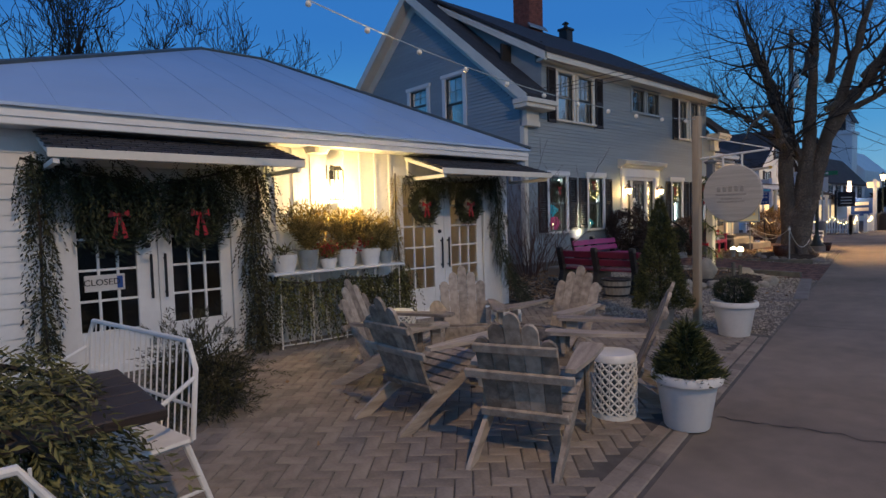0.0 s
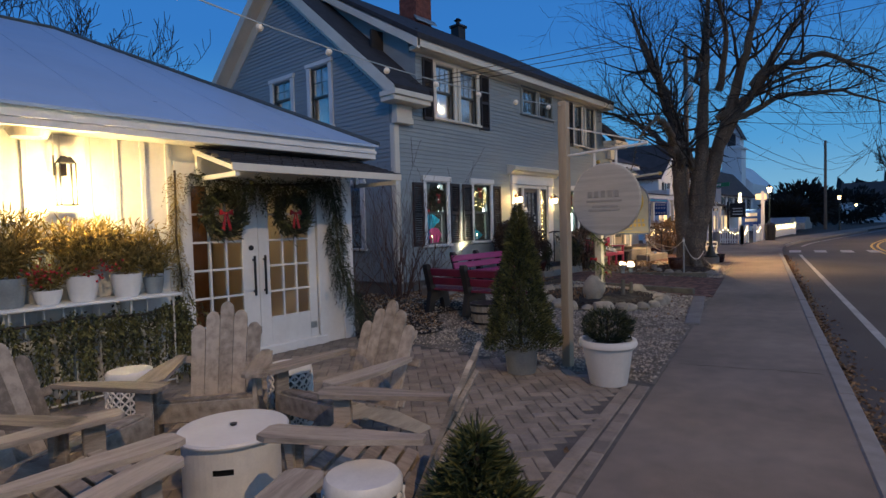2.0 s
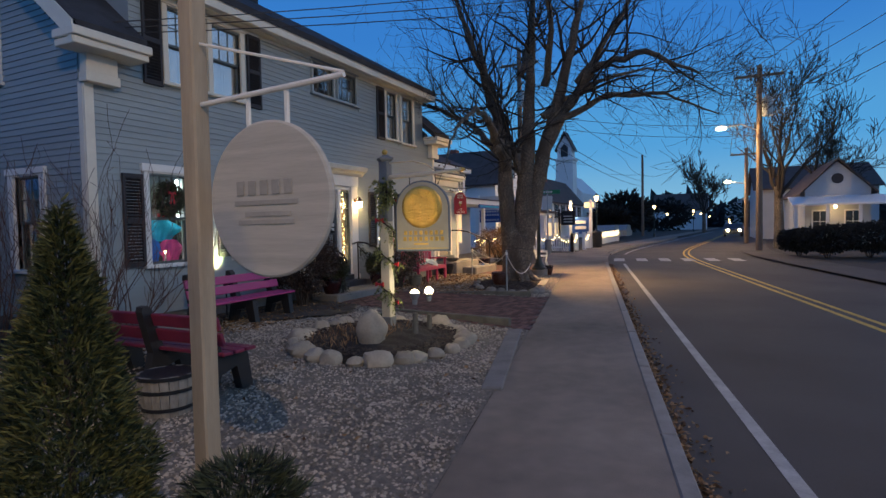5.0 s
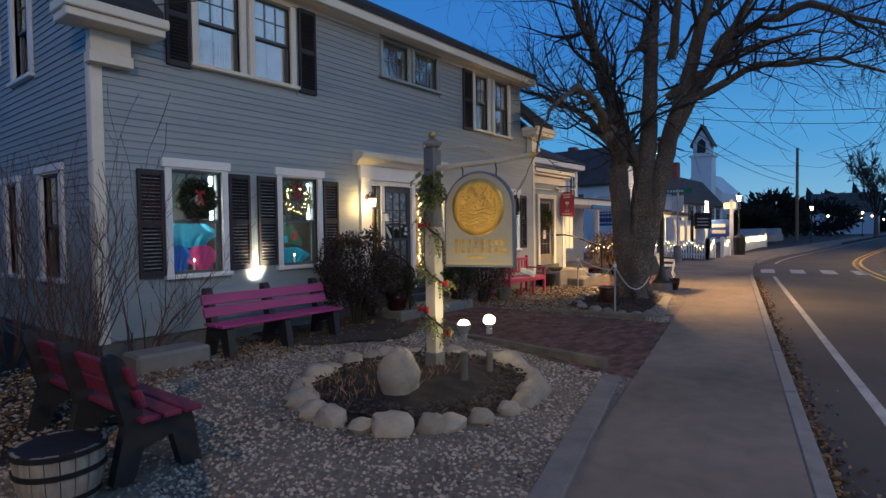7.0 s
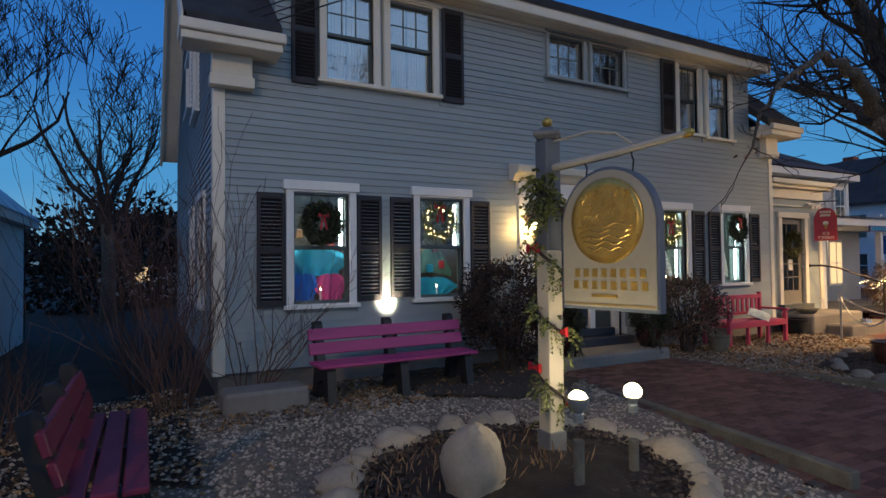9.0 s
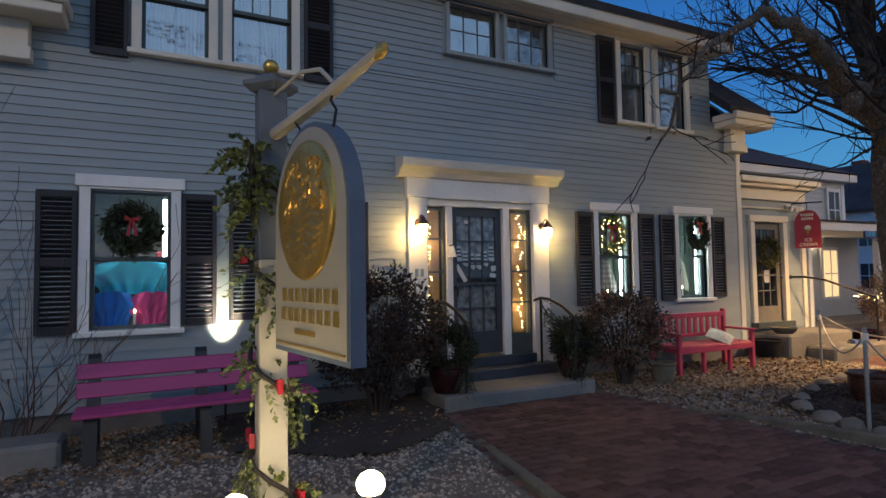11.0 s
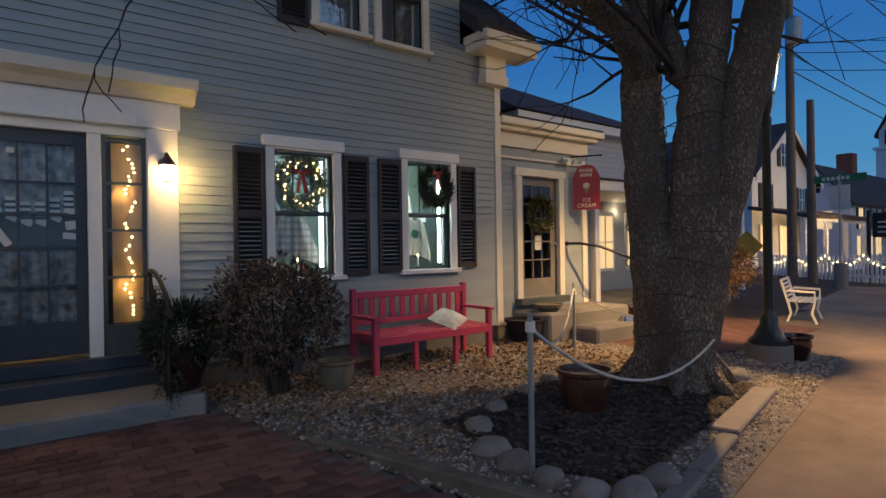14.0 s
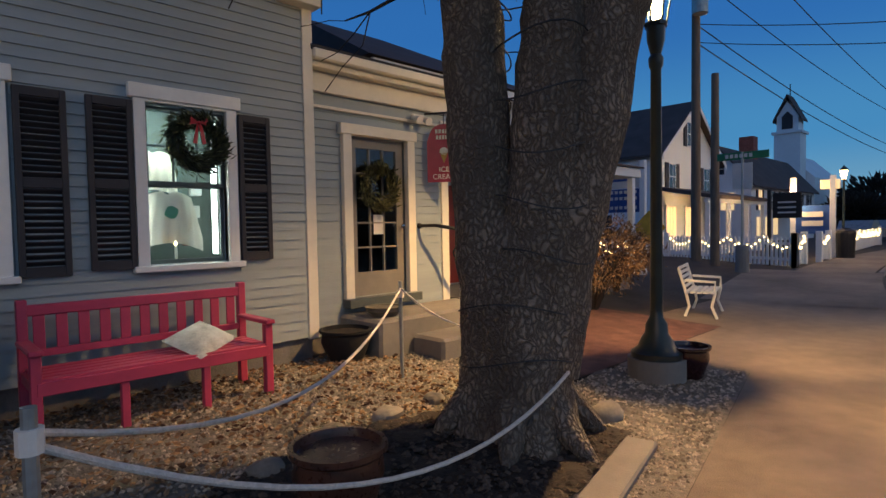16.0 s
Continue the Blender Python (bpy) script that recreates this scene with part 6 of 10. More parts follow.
boughs("garland", [[(2.85, 5.66, 0.80), (3.3, 5.62, 0.74), (3.8, 5.62, 0.76), (4.3, 5.62, 0.72), (4.68, 5.66, 0.8)], [(4.66, 5.7, 0.85), (4.72, 5.72, 0.45)]], M_CEDAR, "cedar swag hanging from the shelf edge", "garland", (3.7, 5.62, 0.5), per=190, frond=0.30, width=0.030, radius=0.06, droop=2.2, seed=16)


def wreath(name, x, y, z, r, label, mat=None, bow=True, lights=0, seed=1, thick=0.055, n=900, facing="y", bow_at=0.0):
    t = thing(name, (x, y, z), label, "wreath")
    rng = np.random.RandomState(seed)
    a = rng.uniform(0, 2 * np.pi, n)
    o = rng.normal(size=(n, 3)) * thick * 0.55
    pts = np.stack([x + (r + o[:, 0]) * np.cos(a), y + np.abs(o[:, 1]) * -0.9, z + (r + o[:, 0]) * np.sin(a)], 1)
    ways = np.stack([np.cos(a) * 0.4 - np.sin(a), np.full(n, -0.5), np.sin(a) * 0.4 + np.cos(a)], 1)
    part("ring", Shape().torus((x, y, z), r, thick * 0.35, None, 24, 6), M_TWIG, t)
    part("foliage", Shape().leaves(pts, ways, 0.075, 0.019, 0.5, seed), mat or M_PINE, t, kind="stuff")
    if bow:
        sh = Shape()
        bz = z + r * bow_at
        k = r / 0.2
        for s in (-1, 1):
            sh.prism([(x, bz), (x + s * 0.075 * k, bz + 0.05 * k), (x + s * 0.085 * k, bz - 0.02 * k)], y - thick - 0.03, y - thick - 0.012, "y")
            sh.prism([(x - 0.006, bz), (x + s * 0.025 * k, bz - 0.20 * k), (x + s * 0.062 * k, bz - 0.19 * k), (x + s * 0.018, bz)], y - thick - 0.026, y - thick - 0.02, "y")
        sh.ball((x, y - thick - 0.024, bz), 0.02 * k, 5, 8)
        part("bow", sh, M_RED, t, "red ribbon bow")
    for i in range(lights):
        aa = 2 * math.pi * i / lights + rng.uniform(-0.1, 0.1)
        q = r + rng.uniform(-0.05, 0.05)
        part("fairy_light", Shape().ball((x + q * math.cos(aa), y - thick * 1.0, z + q * math.sin(aa)), 0.0085, 4, 6), M_FAIRY, t)
    return t


for x, s in ((1.36, 21), (2.12, 22)):
    wreath("wreath", x, 5.96, 1.58, 0.23, "dark pine wreath with a red bow on the door glass", seed=s, n=3200, thick=0.13)
for x, s in ((5.28, 23), (6.16, 24)):
    wreath("wreath", x, 5.96, 1.66, 0.185, "pine wreath with a red bow on the French door", seed=s, n=1900, thick=0.075)

LAN = thing("wall_lantern", (3.83, 5.98, 1.72), "lit black square lantern on the white wall", "wall lantern")
sh = Shape()
lx, ly, lz0, lz1 = 3.80, 5.84, 1.74, 2.10
for dx in (-0.06, 0.06):
    for dy in (-0.06, 0.06):
        sh.box((lx + dx - 0.006, ly + dy - 0.006, lz0), (lx + dx + 0.006, ly + dy + 0.006, lz1))
sh.box((lx - 0.07, ly - 0.07, lz0 - 0.012), (lx + 0.07, ly + 0.07, lz0))
part("frame", sh, M_BLACK, LAN)
part("cap", Shape().prism([(-0.07, 0), (0.07, 0), (0.03, 0.05), (-0.03, 0.05)], -0.05, 0.05, "y", Matrix.Translation((lx, ly, lz1))), M_BLACK, LAN)
part("arm", Shape().box((lx - 0.01, ly, lz1 + 0.03), (lx + 0.01, 6.01, lz1 + 0.05)).box((lx - 0.05, 5.99, lz1 - 0.1), (lx + 0.05, 6.006, lz1 + 0.08)), M_BLACK, LAN)
part("bulb", Shape().lathe([(0.012, 0), (0.03, 0.06), (0.02, 0.11), (0, 0.12)], (lx, ly, 1.86), 12), M_LANTERN, LAN, "glowing bulb")
sp = solo("ceiling_speaker", Shape().lathe([(0.13, 0), (0.16, 0.06), (0.16, 0.075)], (3.55, 5.86, 2.295), 20), M_TRIM, (3.55, 5.86, 2.30), "pale round speaker under the eave", "speaker")

SHELF = thing("flower_shelf", (3.7, 5.75, 0.0), "narrow white wooden shelf on slim legs against the wall", "shelf")
part("board", Shape().box((2.80, 5.58, 0.865), (4.64, 5.96, 0.892), 0.006), M_WHITE, SHELF)
for x in (2.9, 3.3, 3.75, 4.2, 4.58):
    part("leg", Shape().tube([(x, 5.64, 0.02), (x, 5.64, 0.865)], 0.009, 6), M_WHITEMETAL, SHELF)
part("rail", Shape().tube([(2.9, 5.64, 0.06), (3.3, 5.62, 0.05), (4.58, 5.64, 0.06)], 0.009, 6), M_WHITEMETAL, SHELF)
for i in range(12):
    x = 3.0 + i * 0.135
    part("spindle", Shape().tube([(x, 5.66, 0.06), (x, 5.66, 0.86)], 0.005, 5), M_WHITEMETAL, SHELF)


def shelf_pot(x, r, h, mat, label, fol, fl, seed, tall=0.5, spread=0.26):
    t = thing("flower_pot", (x, 5.77, 0.892), label, "plant pot", "pots on the shelf")
    part("pot", Shape().lathe([(r * 0.72, 0), (r * 0.8, 0.02), (r, h * 0.7), (r * 1.02, h), (r * 0.94, h), (r * 0.9, h - 0.03)], (x, 5.77, 0.892), 24), mat, t, smooth=True)
    rng = np.random.RandomState(seed)
    pts, ways = [], []
    for i in range(fl):
        a, q = rng.uniform(0, 2 * np.pi), rng.uniform(0.3, 1.0)
        tip = Vector((math.cos(a) * spread * q, math.sin(a) * spread * q * 0.6, tall * rng.uniform(0.5, 1.0)))
        for k in range(9):
            p = Vector((x, 5.77, 0.892 + h * 0.9)) + tip * (0.15 + 0.85 * k / 9) + Vector((0, 0, -0.12 * (k / 9) ** 2 * q))
            pts.append(p)
            ways.append(tip.normalized() * 0.7 + Vector(rng.normal(size=3)) * 0.4)
    part("foliage", Shape().leaves(pts, ways, 0.085, 0.013, 0.5, seed), fol, t, kind="stuff")
    return t


shelf_pot(3.03, 0.14, 0.20, M_WHITEPOT, "white glazed pot with a drooping cedar sprig", M_CEDAR, 14, 31, 0.18, 0.16)
shelf_pot(3.33, 0.125, 0.24, M_ZINC, "galvanised bucket with tall yellow cedar and red berries", M_DRYCEDAR, 330, 32, 0.70, 0.40)
shelf_pot(3.60, 0.105, 0.12, M_WHITEPOT, "small white pot with red berries", M_DRYCEDAR, 110, 33, 0.32, 0.26)
shelf_pot(3.86, 0.125, 0.22, M_WHITEPOT, "white glazed pot with feathery yellow cypress", M_DRYCEDAR, 320, 34, 0.62, 0.38)
shelf_pot(4.22, 0.13, 0.21, M_WHITEPOT, "white glazed pot with yellow cypress and grasses", M_DRYCEDAR, 320, 35, 0.60, 0.38)
shelf_pot(4.46, 0.09, 0.16, M_ZINC, "small grey pot with dry grasses", M_DRYCEDAR, 120, 36, 0.45, 0.28)
for x, s in ((3.5, 1), (3.62, 2), (4.0, 3)):
    sh = Shape()
    rnd = random.Random(s)
    for i in range(26):
        sh.ball((x + rnd.gauss(0, 0.07), 5.68 + rnd.gauss(0, 0.04), 1.16 + rnd.gauss(0, 0.05)), 0.011, 4, 6)
    solo("berries", sh, M_RED, (x, 5.68, 1.1), "cluster of red winter berries", "berries", kind="stuff")

SGN = thing("closed_sign", (1.12, 6.05, 0.88), "small black and white CLOSED sign hanging in the door", "sign")
part("board", Shape().box((1.07, 6.018, 0.84), (1.42, 6.024, 1.0), 0.002), M_PAPER, SGN)


def lettering(text, size, m, mat, parent, depth=0.003):
    cu = bpy.data.curves.new("lettering", "FONT")
    cu.body, cu.size, cu.extrude, cu.align_x, cu.align_y = text, size, depth, "CENTER", "CENTER"
    tmp = bpy.data.objects.new("lettering", cu)
    scene.collection.objects.link(tmp)
    me = bpy.data.meshes.new_from_object(tmp.evaluated_get(bpy.context.evaluated_depsgraph_get()))
    bpy.data.objects.remove(tmp)
    me.transform(m)
    me.materials.clear()
    me.materials.append(mat)
    return part("lettering", me, mat, parent)


lettering("CLOSED", 0.085, Matrix.Translation((1.22, 6.014, 0.925)) @ Matrix.Rotation(radians(90), 4, "X"), M_BLACK, SGN)
part("stripe", Shape().box((1.35, 6.012, 0.86), (1.40, 6.017, 0.98)), M_BLUESIGN, SGN)

# string lights over the terrace
STR = thing("string_lights", (7.2, 3.0, 2.6), "unlit clear bulbs on a sagging wire", "string lights")
a, b = Vector((1.5, 3.6, 3.32)), Vector((7.28, 2.89, 2.62))
pts = []
for i in range(25):
    k = i / 24
    p = a.lerp(b, k)
    p.z -= 0.26 * 4 * k * (1 - k)
    pts.append(p)
part("wire", Shape().tube(pts, 0.005, 4), M_ZINC, STR)
for p in pts[1::2]:
    part("bulb", Shape().ball((p.x, p.y, p.z - 0.03), 0.024, 6, 8), M_DULLBULB, STR)

# ---- round sign on its post ----
RS = thing("hanging_sign", (7.28, 2.89, 0.0), "round weathered wooden sign hanging from a tall square post", "sign")
part("post", Shape().box((7.235, 2.845, 0.0), (7.325, 2.935, 2.66), 0.008), M_CEDARPOST, RS)
part("arm", Shape().tube([(7.28, 2.85, 2.12), (7.30, 2.06, 2.16)], 0.013, 8), M_WHITEMETAL, RS)
part("stay", Shape().tube([(7.28, 2.85, 2.40), (7.30, 2.06, 2.17)], 0.007, 6), M_WHITEMETAL, RS)
disc = Shape().lathe([(0.335, -0.018), (0.345, -0.01), (0.345, 0.01), (0.335, 0.018)], (0, 0, 0), 48, Matrix.Translation((7.30, 2.47, 1.67)) @ Matrix.Rotation(radians(90), 4, "Y"))
DISC = part("board", disc, M_SIGNGREY, RS, "pale grey round board with faded lettering")
for y in (2.36, 2.58):
    part("hanger", Shape().tube([(7.30, y, 1.97), (7.30, y, 2.14)], 0.012, 6), M_WHITEMETAL, RS)
for i in range(5):
    part("letter_bar", Shape().box((7.276, 2.60 - i * 0.068, 1.69), (7.281, 2.645 - i * 0.068, 1.755), 0.002), M_SIGNTEXT, DISC)
for y0, y1, z in ((2.66, 2.30, 1.645), (2.60, 2.34, 1.595), (2.64, 2.32, 1.56)):
    part("letter_bar", Shape().box((7.277, y1, z), (7.281, y0, z + 0.022), 0.001), M_SIGNTEXT, DISC)

# ---- yard in front of the shop ----
GS = thing("hanging_sign", (11.88, 4.68, 0.18), "arched grey sign with a gilt medallion hanging from a square post", "sign")
px0, py0 = 11.88, 4.68
part("post", Shape().box((px0 - 0.065, py0 - 0.065, 0.1), (px0 + 0.065, py0 + 0.065, 1.62), 0.006), M_POSTPAINT, GS)
part("post_top", Shape().box((px0 - 0.065, py0 - 0.065, 1.62), (px0 + 0.065, py0 + 0.065, 2.42), 0.006), M_POSTTOP, GS)
part("post_foot", Shape().box((px0 - 0.075, py0 - 0.075, 0.1), (px0 + 0.075, py0 + 0.075, 0.34), 0.006), M_POSTTOP, GS)
part("cap", Shape().lathe([(0.095, 0), (0.13, 0.03), (0.13, 0.05), (0.08, 0.065), (0.05, 0.09)], (px0, py0, 2.42), 4, None), M_POSTTOP, GS)
part("finial", Shape().ball((px0, py0, 2.55), 0.038), M_GOLD, GS, "gilt ball finial", smooth=True)
part("arm", Shape().tube([(px0, py0 - 0.05, 2.21), (px0, 4.1, 2.23), (px0, 3.62, 2.27)], [0.030, 0.026, 0.020], 8), M_POSTPAINT, GS)
part("scroll", Shape().tube([(px0, py0 - 0.06, 2.40), (px0, 4.3, 2.41), (px0, 4.1, 2.36), (px0, 3.98, 2.27)], 0.009, 6), M_POSTPAINT, GS)
part("arm_tip", Shape().ball((px0, 3.62, 2.27), 0.03, 6, 8, (0.6, 1.6, 1)), M_GOLD, GS)
outline = [(3.79, 1.22), (4.53, 1.22), (4.53, 1.80)] + [(4.16 + 0.37 * math.cos(math.pi * k / 16), 1.78 + 0.37 * math.sin(math.pi * k / 16)) for k in range(1, 16)] + [(3.79, 1.80)]
PANEL = part("panel", Shape().prism(outline, px0 - 0.03, px0 + 0.03, "x"), M_SIGNEDGE, GS, "arched panel with a blue-grey edge")
inner = [(4.16 + (y - 4.16) * 0.955, 1.68 + (z - 1.68) * 0.955) for y, z in outline]
for s in (-1, 1):
    xs = px0 + s * 0.03
    part("face", Shape().prism(inner, xs, xs + s * 0.006, "x"), M_SIGNOLIVE, PANEL)
    sh = Shape().lathe([(0.0, 0.018), (0.23, 0.015), (0.262, 0.018), (0.275, 0.010), (0.278, 0.0)], (0, 0, 0), 40, Matrix.Translation((xs + s * 0.006, 4.16, 1.80)) @ Matrix.Rotation(radians(90 * s), 4, "Y"))
    med = part("medallion", sh, M_GOLD, PANEL, "gilt carved medallion", smooth=True)
    rnd = random.Random(5)
    for k in range(34):
        yy, zz = 4.16 + rnd.uniform(-0.17, 0.17), 1.83 + rnd.uniform(-0.03, 0.16)
        pts = [(xs + s * 0.024, yy + 0.024 * math.cos(q * 0.9 + k), zz + 0.020 * math.sin(q * 0.9 + k)) for q in range(5)]
        part("carving", Shape().tube(pts, 0.006, 5), M_GOLD, med)
    for k in range(5):
        zz = 1.62 + k * 0.038
        wdt = math.sqrt(max(0.01, 0.24 ** 2 - (zz - 1.80) ** 2)) * 0.85
        pts = [(xs + s * 0.022, 4.16 - wdt + 2 * wdt * q / 10, zz + 0.012 * math.sin(q * 1.4 + k)) for q in range(11)]
        part("carving", Shape().tube(pts, 0.008, 5), M_GOLD, med)
    for row, n, w, z in ((0, 8, 0.055, 1.435), (1, 8, 0.058, 1.355)):
        for k in range(n):
            yy = 4.16 - n * (w + 0.016) / 2 + k * (w + 0.016)
            part("letter_bar", Shape().box((xs + s * 0.006, yy, z), (xs + s * 0.012, yy + w * 0.75, z + 0.055), 0.002), M_GOLD, PANEL)
    part("letter_bar", Shape().box((xs + s * 0.006, 4.08, 1.305), (xs + s * 0.011, 4.28, 1.325)), M_GOLD, PANEL)
    part("letter_bar", Shape().box((xs + s * 0.006, 3.82, 1.255), (xs + s * 0.010, 4.5, 1.263)), M_GOLD, PANEL)
for y in (3.98, 4.34):
    part("hook", Shape().tube([(px0, y, 2.1), (px0 + 0.012, y, 2.17), (px0 - 0.01, y, 2.2), (px0, y, 2.24)], 0.006, 6), M_BLACK, GS)

swing = Matrix.Translation((px0, py0, 0)) @ Matrix.Rotation(radians(9.3), 4, "Z") @ Matrix.Translation((-px0, -py0, 0))
for ob in GS.children_recursive:
    if ob.name.split(".")[0] not in ("post", "post_top", "post_foot", "cap", "finial"):
        ob.data.transform(swing)

spiral = [(px0 + 0.10 * math.cos(-k * 0.75 + 2), py0 + 0.10 * math.sin(-k * 0.75 + 2), 0.35 + k * 0.0535) for k in range(36)]
boughs("garland", [spiral], M_HOLLY, "holly garland with red bows wound round the sign post", "garland", (px0 - 0.1, py0, 0.4), per=75, frond=0.10, width=0.030, droop=0.5, radius=0.04, seed=41)
boughs("garland", [[(px0 - 0.09, py0 - 0.06, 1.8), (px0 - 0.1, py0 - 0.08, 2.15)]], M_HOLLY, "thick holly bunch on the sign post", "garland", (px0 - 0.1, py0 - 0.08, 1.8), per=230, frond=0.10, width=0.032, droop=0.4, radius=0.06, seed=42)
for k in (3, 8, 13, 19, 24, 29):
    x, y, z = spiral[k]
    x = px0 + (x - px0) * 1.3
    sh = Shape()
    for s in (-1, 1):
        sh.prism([(y, z), (y + s * 0.06, z + 0.035), (y + s * 0.065, z - 0.03)], x - 0.012, x + 0.012, "x")
    sh.ball((x, y, z), 0.018, 5, 8)
    solo("bow", sh, M_RED, (x, y, z), "red ribbon bow on the garland", "bow", "bows on the sign post")


def stake_bulb(x, y, z, h, hood):
    t = thing("garden_spotlight", (x, y, 0.16), "lit flood bulb on a short grey stake", "garden light")
    part("stake", Shape().lathe([(0.035, 0), (0.035, h - 0.16 - 0.12)], (x, y, 0.12), 12), M_MOSSPOT, t)
    part("holder", Shape().lathe([(0.03, 0), (0.034, 0.05), (0.024, 0.06), (0.05, 0.11)], (x, y, z - 0.14), 14), M_ZINC, t)
    part("bulb", Shape().ball((x, y, z), 0.06 if hood else 0.062, 8, 14, (1, 1, 0.9)), M_BULB, t, "glowing bulb", smooth=True)
    if hood:
        part("hood", Shape().lathe([(0.03, -0.08), (0.066, -0.02), (0.068, 0.012), (0.062, 0.012)], (x, y, z), 16), M_ZINC, t, smooth=True)


stake_bulb(11.66, 4.15, 0.69, 0.6, True)
stake_bulb(12.21, 4.23, 0.66, 0.5, False)
solo("boulder", Shape().rock((11.07, 4.42, 0.27), (0.20, 0.18, 0.27), 77, 20, 12), M_BOULDER, (11.07, 4.42, 0.1), "large pale rounded boulder in the mulch", "boulder", smooth=True)
rnd = random.Random(12)
for k in range(27):
    a = 2 * math.pi * k / 27 + rnd.uniform(-0.05, 0.05)
    x, y = 11.55 + 1.24 * math.cos(a), 4.55 + 1.0 * math.sin(a)
    r = rnd.uniform(0.095, 0.165)
    z = gz(x, y)
    solo("stone", Shape().rock((x, y, z + r * 0.35), (r * rnd.uniform(0.9, 1.25), r * rnd.uniform(0.9, 1.1), r * rnd.uniform(0.6, 0.9)), 100 + k, 14, 8), M_BOULDER, (x, y, z), "rounded tan fieldstone edging the mulch bed", "stone", "stones round the bed", smooth=True)
for k, (x, y) in enumerate(((17.25, 5.25), (17.22, 5.0), (17.24, 4.75), (17.3, 4.5), (17.45, 4.32), (17.75, 4.35), (17.45, 5.6), (17.85, 5.85), (18.4, 6.05), (18.9, 6.2), (19.4, 6.25), (19.9, 6.3), (20.55, 5.6), (20.6, 5.25))):
    r = rnd.uniform(0.075, 0.12)
    z = gz(x, y)
    solo("stone", Shape().rock((x, y, z + r * 0.3), (r * 1.15, r, r * 0.7), 150 + k, 14, 8), M_FIELDSTONE, (x, y, z), "grey fieldstone edging the tree bed", "stone", "stones round the tree", smooth=True)
# slabs between bed and pavement
for k, (x, y, w) in enumerate(((19.60, 4.70, 0.74), (18.42, 4.38, 0.40), (17.75, 4.22, 0.26))):
    z = gz(x, y)
    m = Matrix.Translation((x, y, z)) @ Matrix.Rotation(heading(0) + 0.03, 4, "Z")
    solo("stone_slab", Shape().box((-w, -0.10 if k == 0 else -0.06, -0.05), (w, 0.10 if k == 0 else 0.06, 0.045), 0.012, m), M_CONC, (x, y, z), "long pale granite slab edging the tree bed", "slab")
m = Matrix.Translation((11.7, 2.95, 0.0)) @ Matrix.Rotation(heading(0) + 0.06, 4, "Z")
solo("stone_slab", Shape().box((-1.5, -0.10, -0.05), (1.5, 0.10, 0.035), 0.012, m), M_STONEFOUND, (11.7, 2.95, 0), "sunken grey slab in the gravel", "slab")
for nm, p, q in (("edging_board", (13.46, 3.5), (14.0, 7.1)), ("edging_board", (16.1, 7.15), (17.02, 4.25))):
    dx, dy = q[0] - p[0], q[1] - p[1]
    m = Matrix.Translation((p[0], p[1], gz((p[0] + q[0]) / 2, (p[1] + q[1]) / 2) - 0.01)) @ Matrix.Rotation(math.atan2(dy, dx), 4, "Z")
    solo(nm, Shape().box((0, -0.05, -0.12), (math.hypot(dx, dy), 0.05, 0.055), 0.012, m), M_MOSSPOT, (*p, 0), "weathered timber edging the brick path", "edging")
solo("stone_block", Shape().box((9.95, 7.0, 0.0), (10.75, 7.4, 0.34), 0.03), M_CONC, (10.35, 7.2, 0.1), "rough granite block by the house corner", "stone block")


def slat_bench(x, y, turn, length, paint, label, sections=2):
    t = thing("bench", (0, 0, 0), label, "bench")
    n = sections + 1
    for i in range(n):
        u = -length / 2 + 0.12 + i * (length - 0.24) / (n - 1)
        leg = [(-0.30, 0.0), (-0.18, 0.0), (-0.12, 0.2), (0.06, 0.26), (0.12, 0.0), (0.25, 0.0), (0.20, 0.36), (0.17, 0.41), (-0.10, 0.40), (-0.22, 0.84), (-0.26, 0.88), (-0.31, 0.87), (-0.32, 0.82), (-0.22, 0.38)]
        part("leg", Shape().prism([(-a, b) for a, b in leg], u - 0.045, u + 0.045, "x"), M_BENCHLEG, t)
    for k in range(3):
        yy = -0.17 + k * 0.135
        part("seat_slat", Shape().box((-length / 2, yy - 0.058, 0.40), (length / 2, yy + 0.058, 0.438), 0.008), paint, t)
    for z0, z1, yy in ((0.50, 0.64, 0.155), (0.66, 0.80, 0.20)):
        m = Matrix.Translation((0, yy, (z0 + z1) / 2)) @ Matrix.Rotation(radians(-15), 4, "X")
        part("back_slat", Shape().box((-length / 2, -0.02, -0.068), (length / 2, 0.02, 0.068), 0.008, m), paint, t)
    t.matrix_basis = Matrix.Translation((x, y, gz(x, y) + 0.005)) @ Matrix.Rotation(radians(turn), 4, "Z") @ Matrix.Diagonal((1, 1, 0.9, 1))
    return t


slat_bench(11.74, 7.15, 2, 1.85, M_PURPLE, "magenta slatted bench on black legs under the windows")
slat_bench(9.10, 5.45, 90, 1.75, M_DARKPURPLE, "dark red slatted bench on black legs in the gravel")

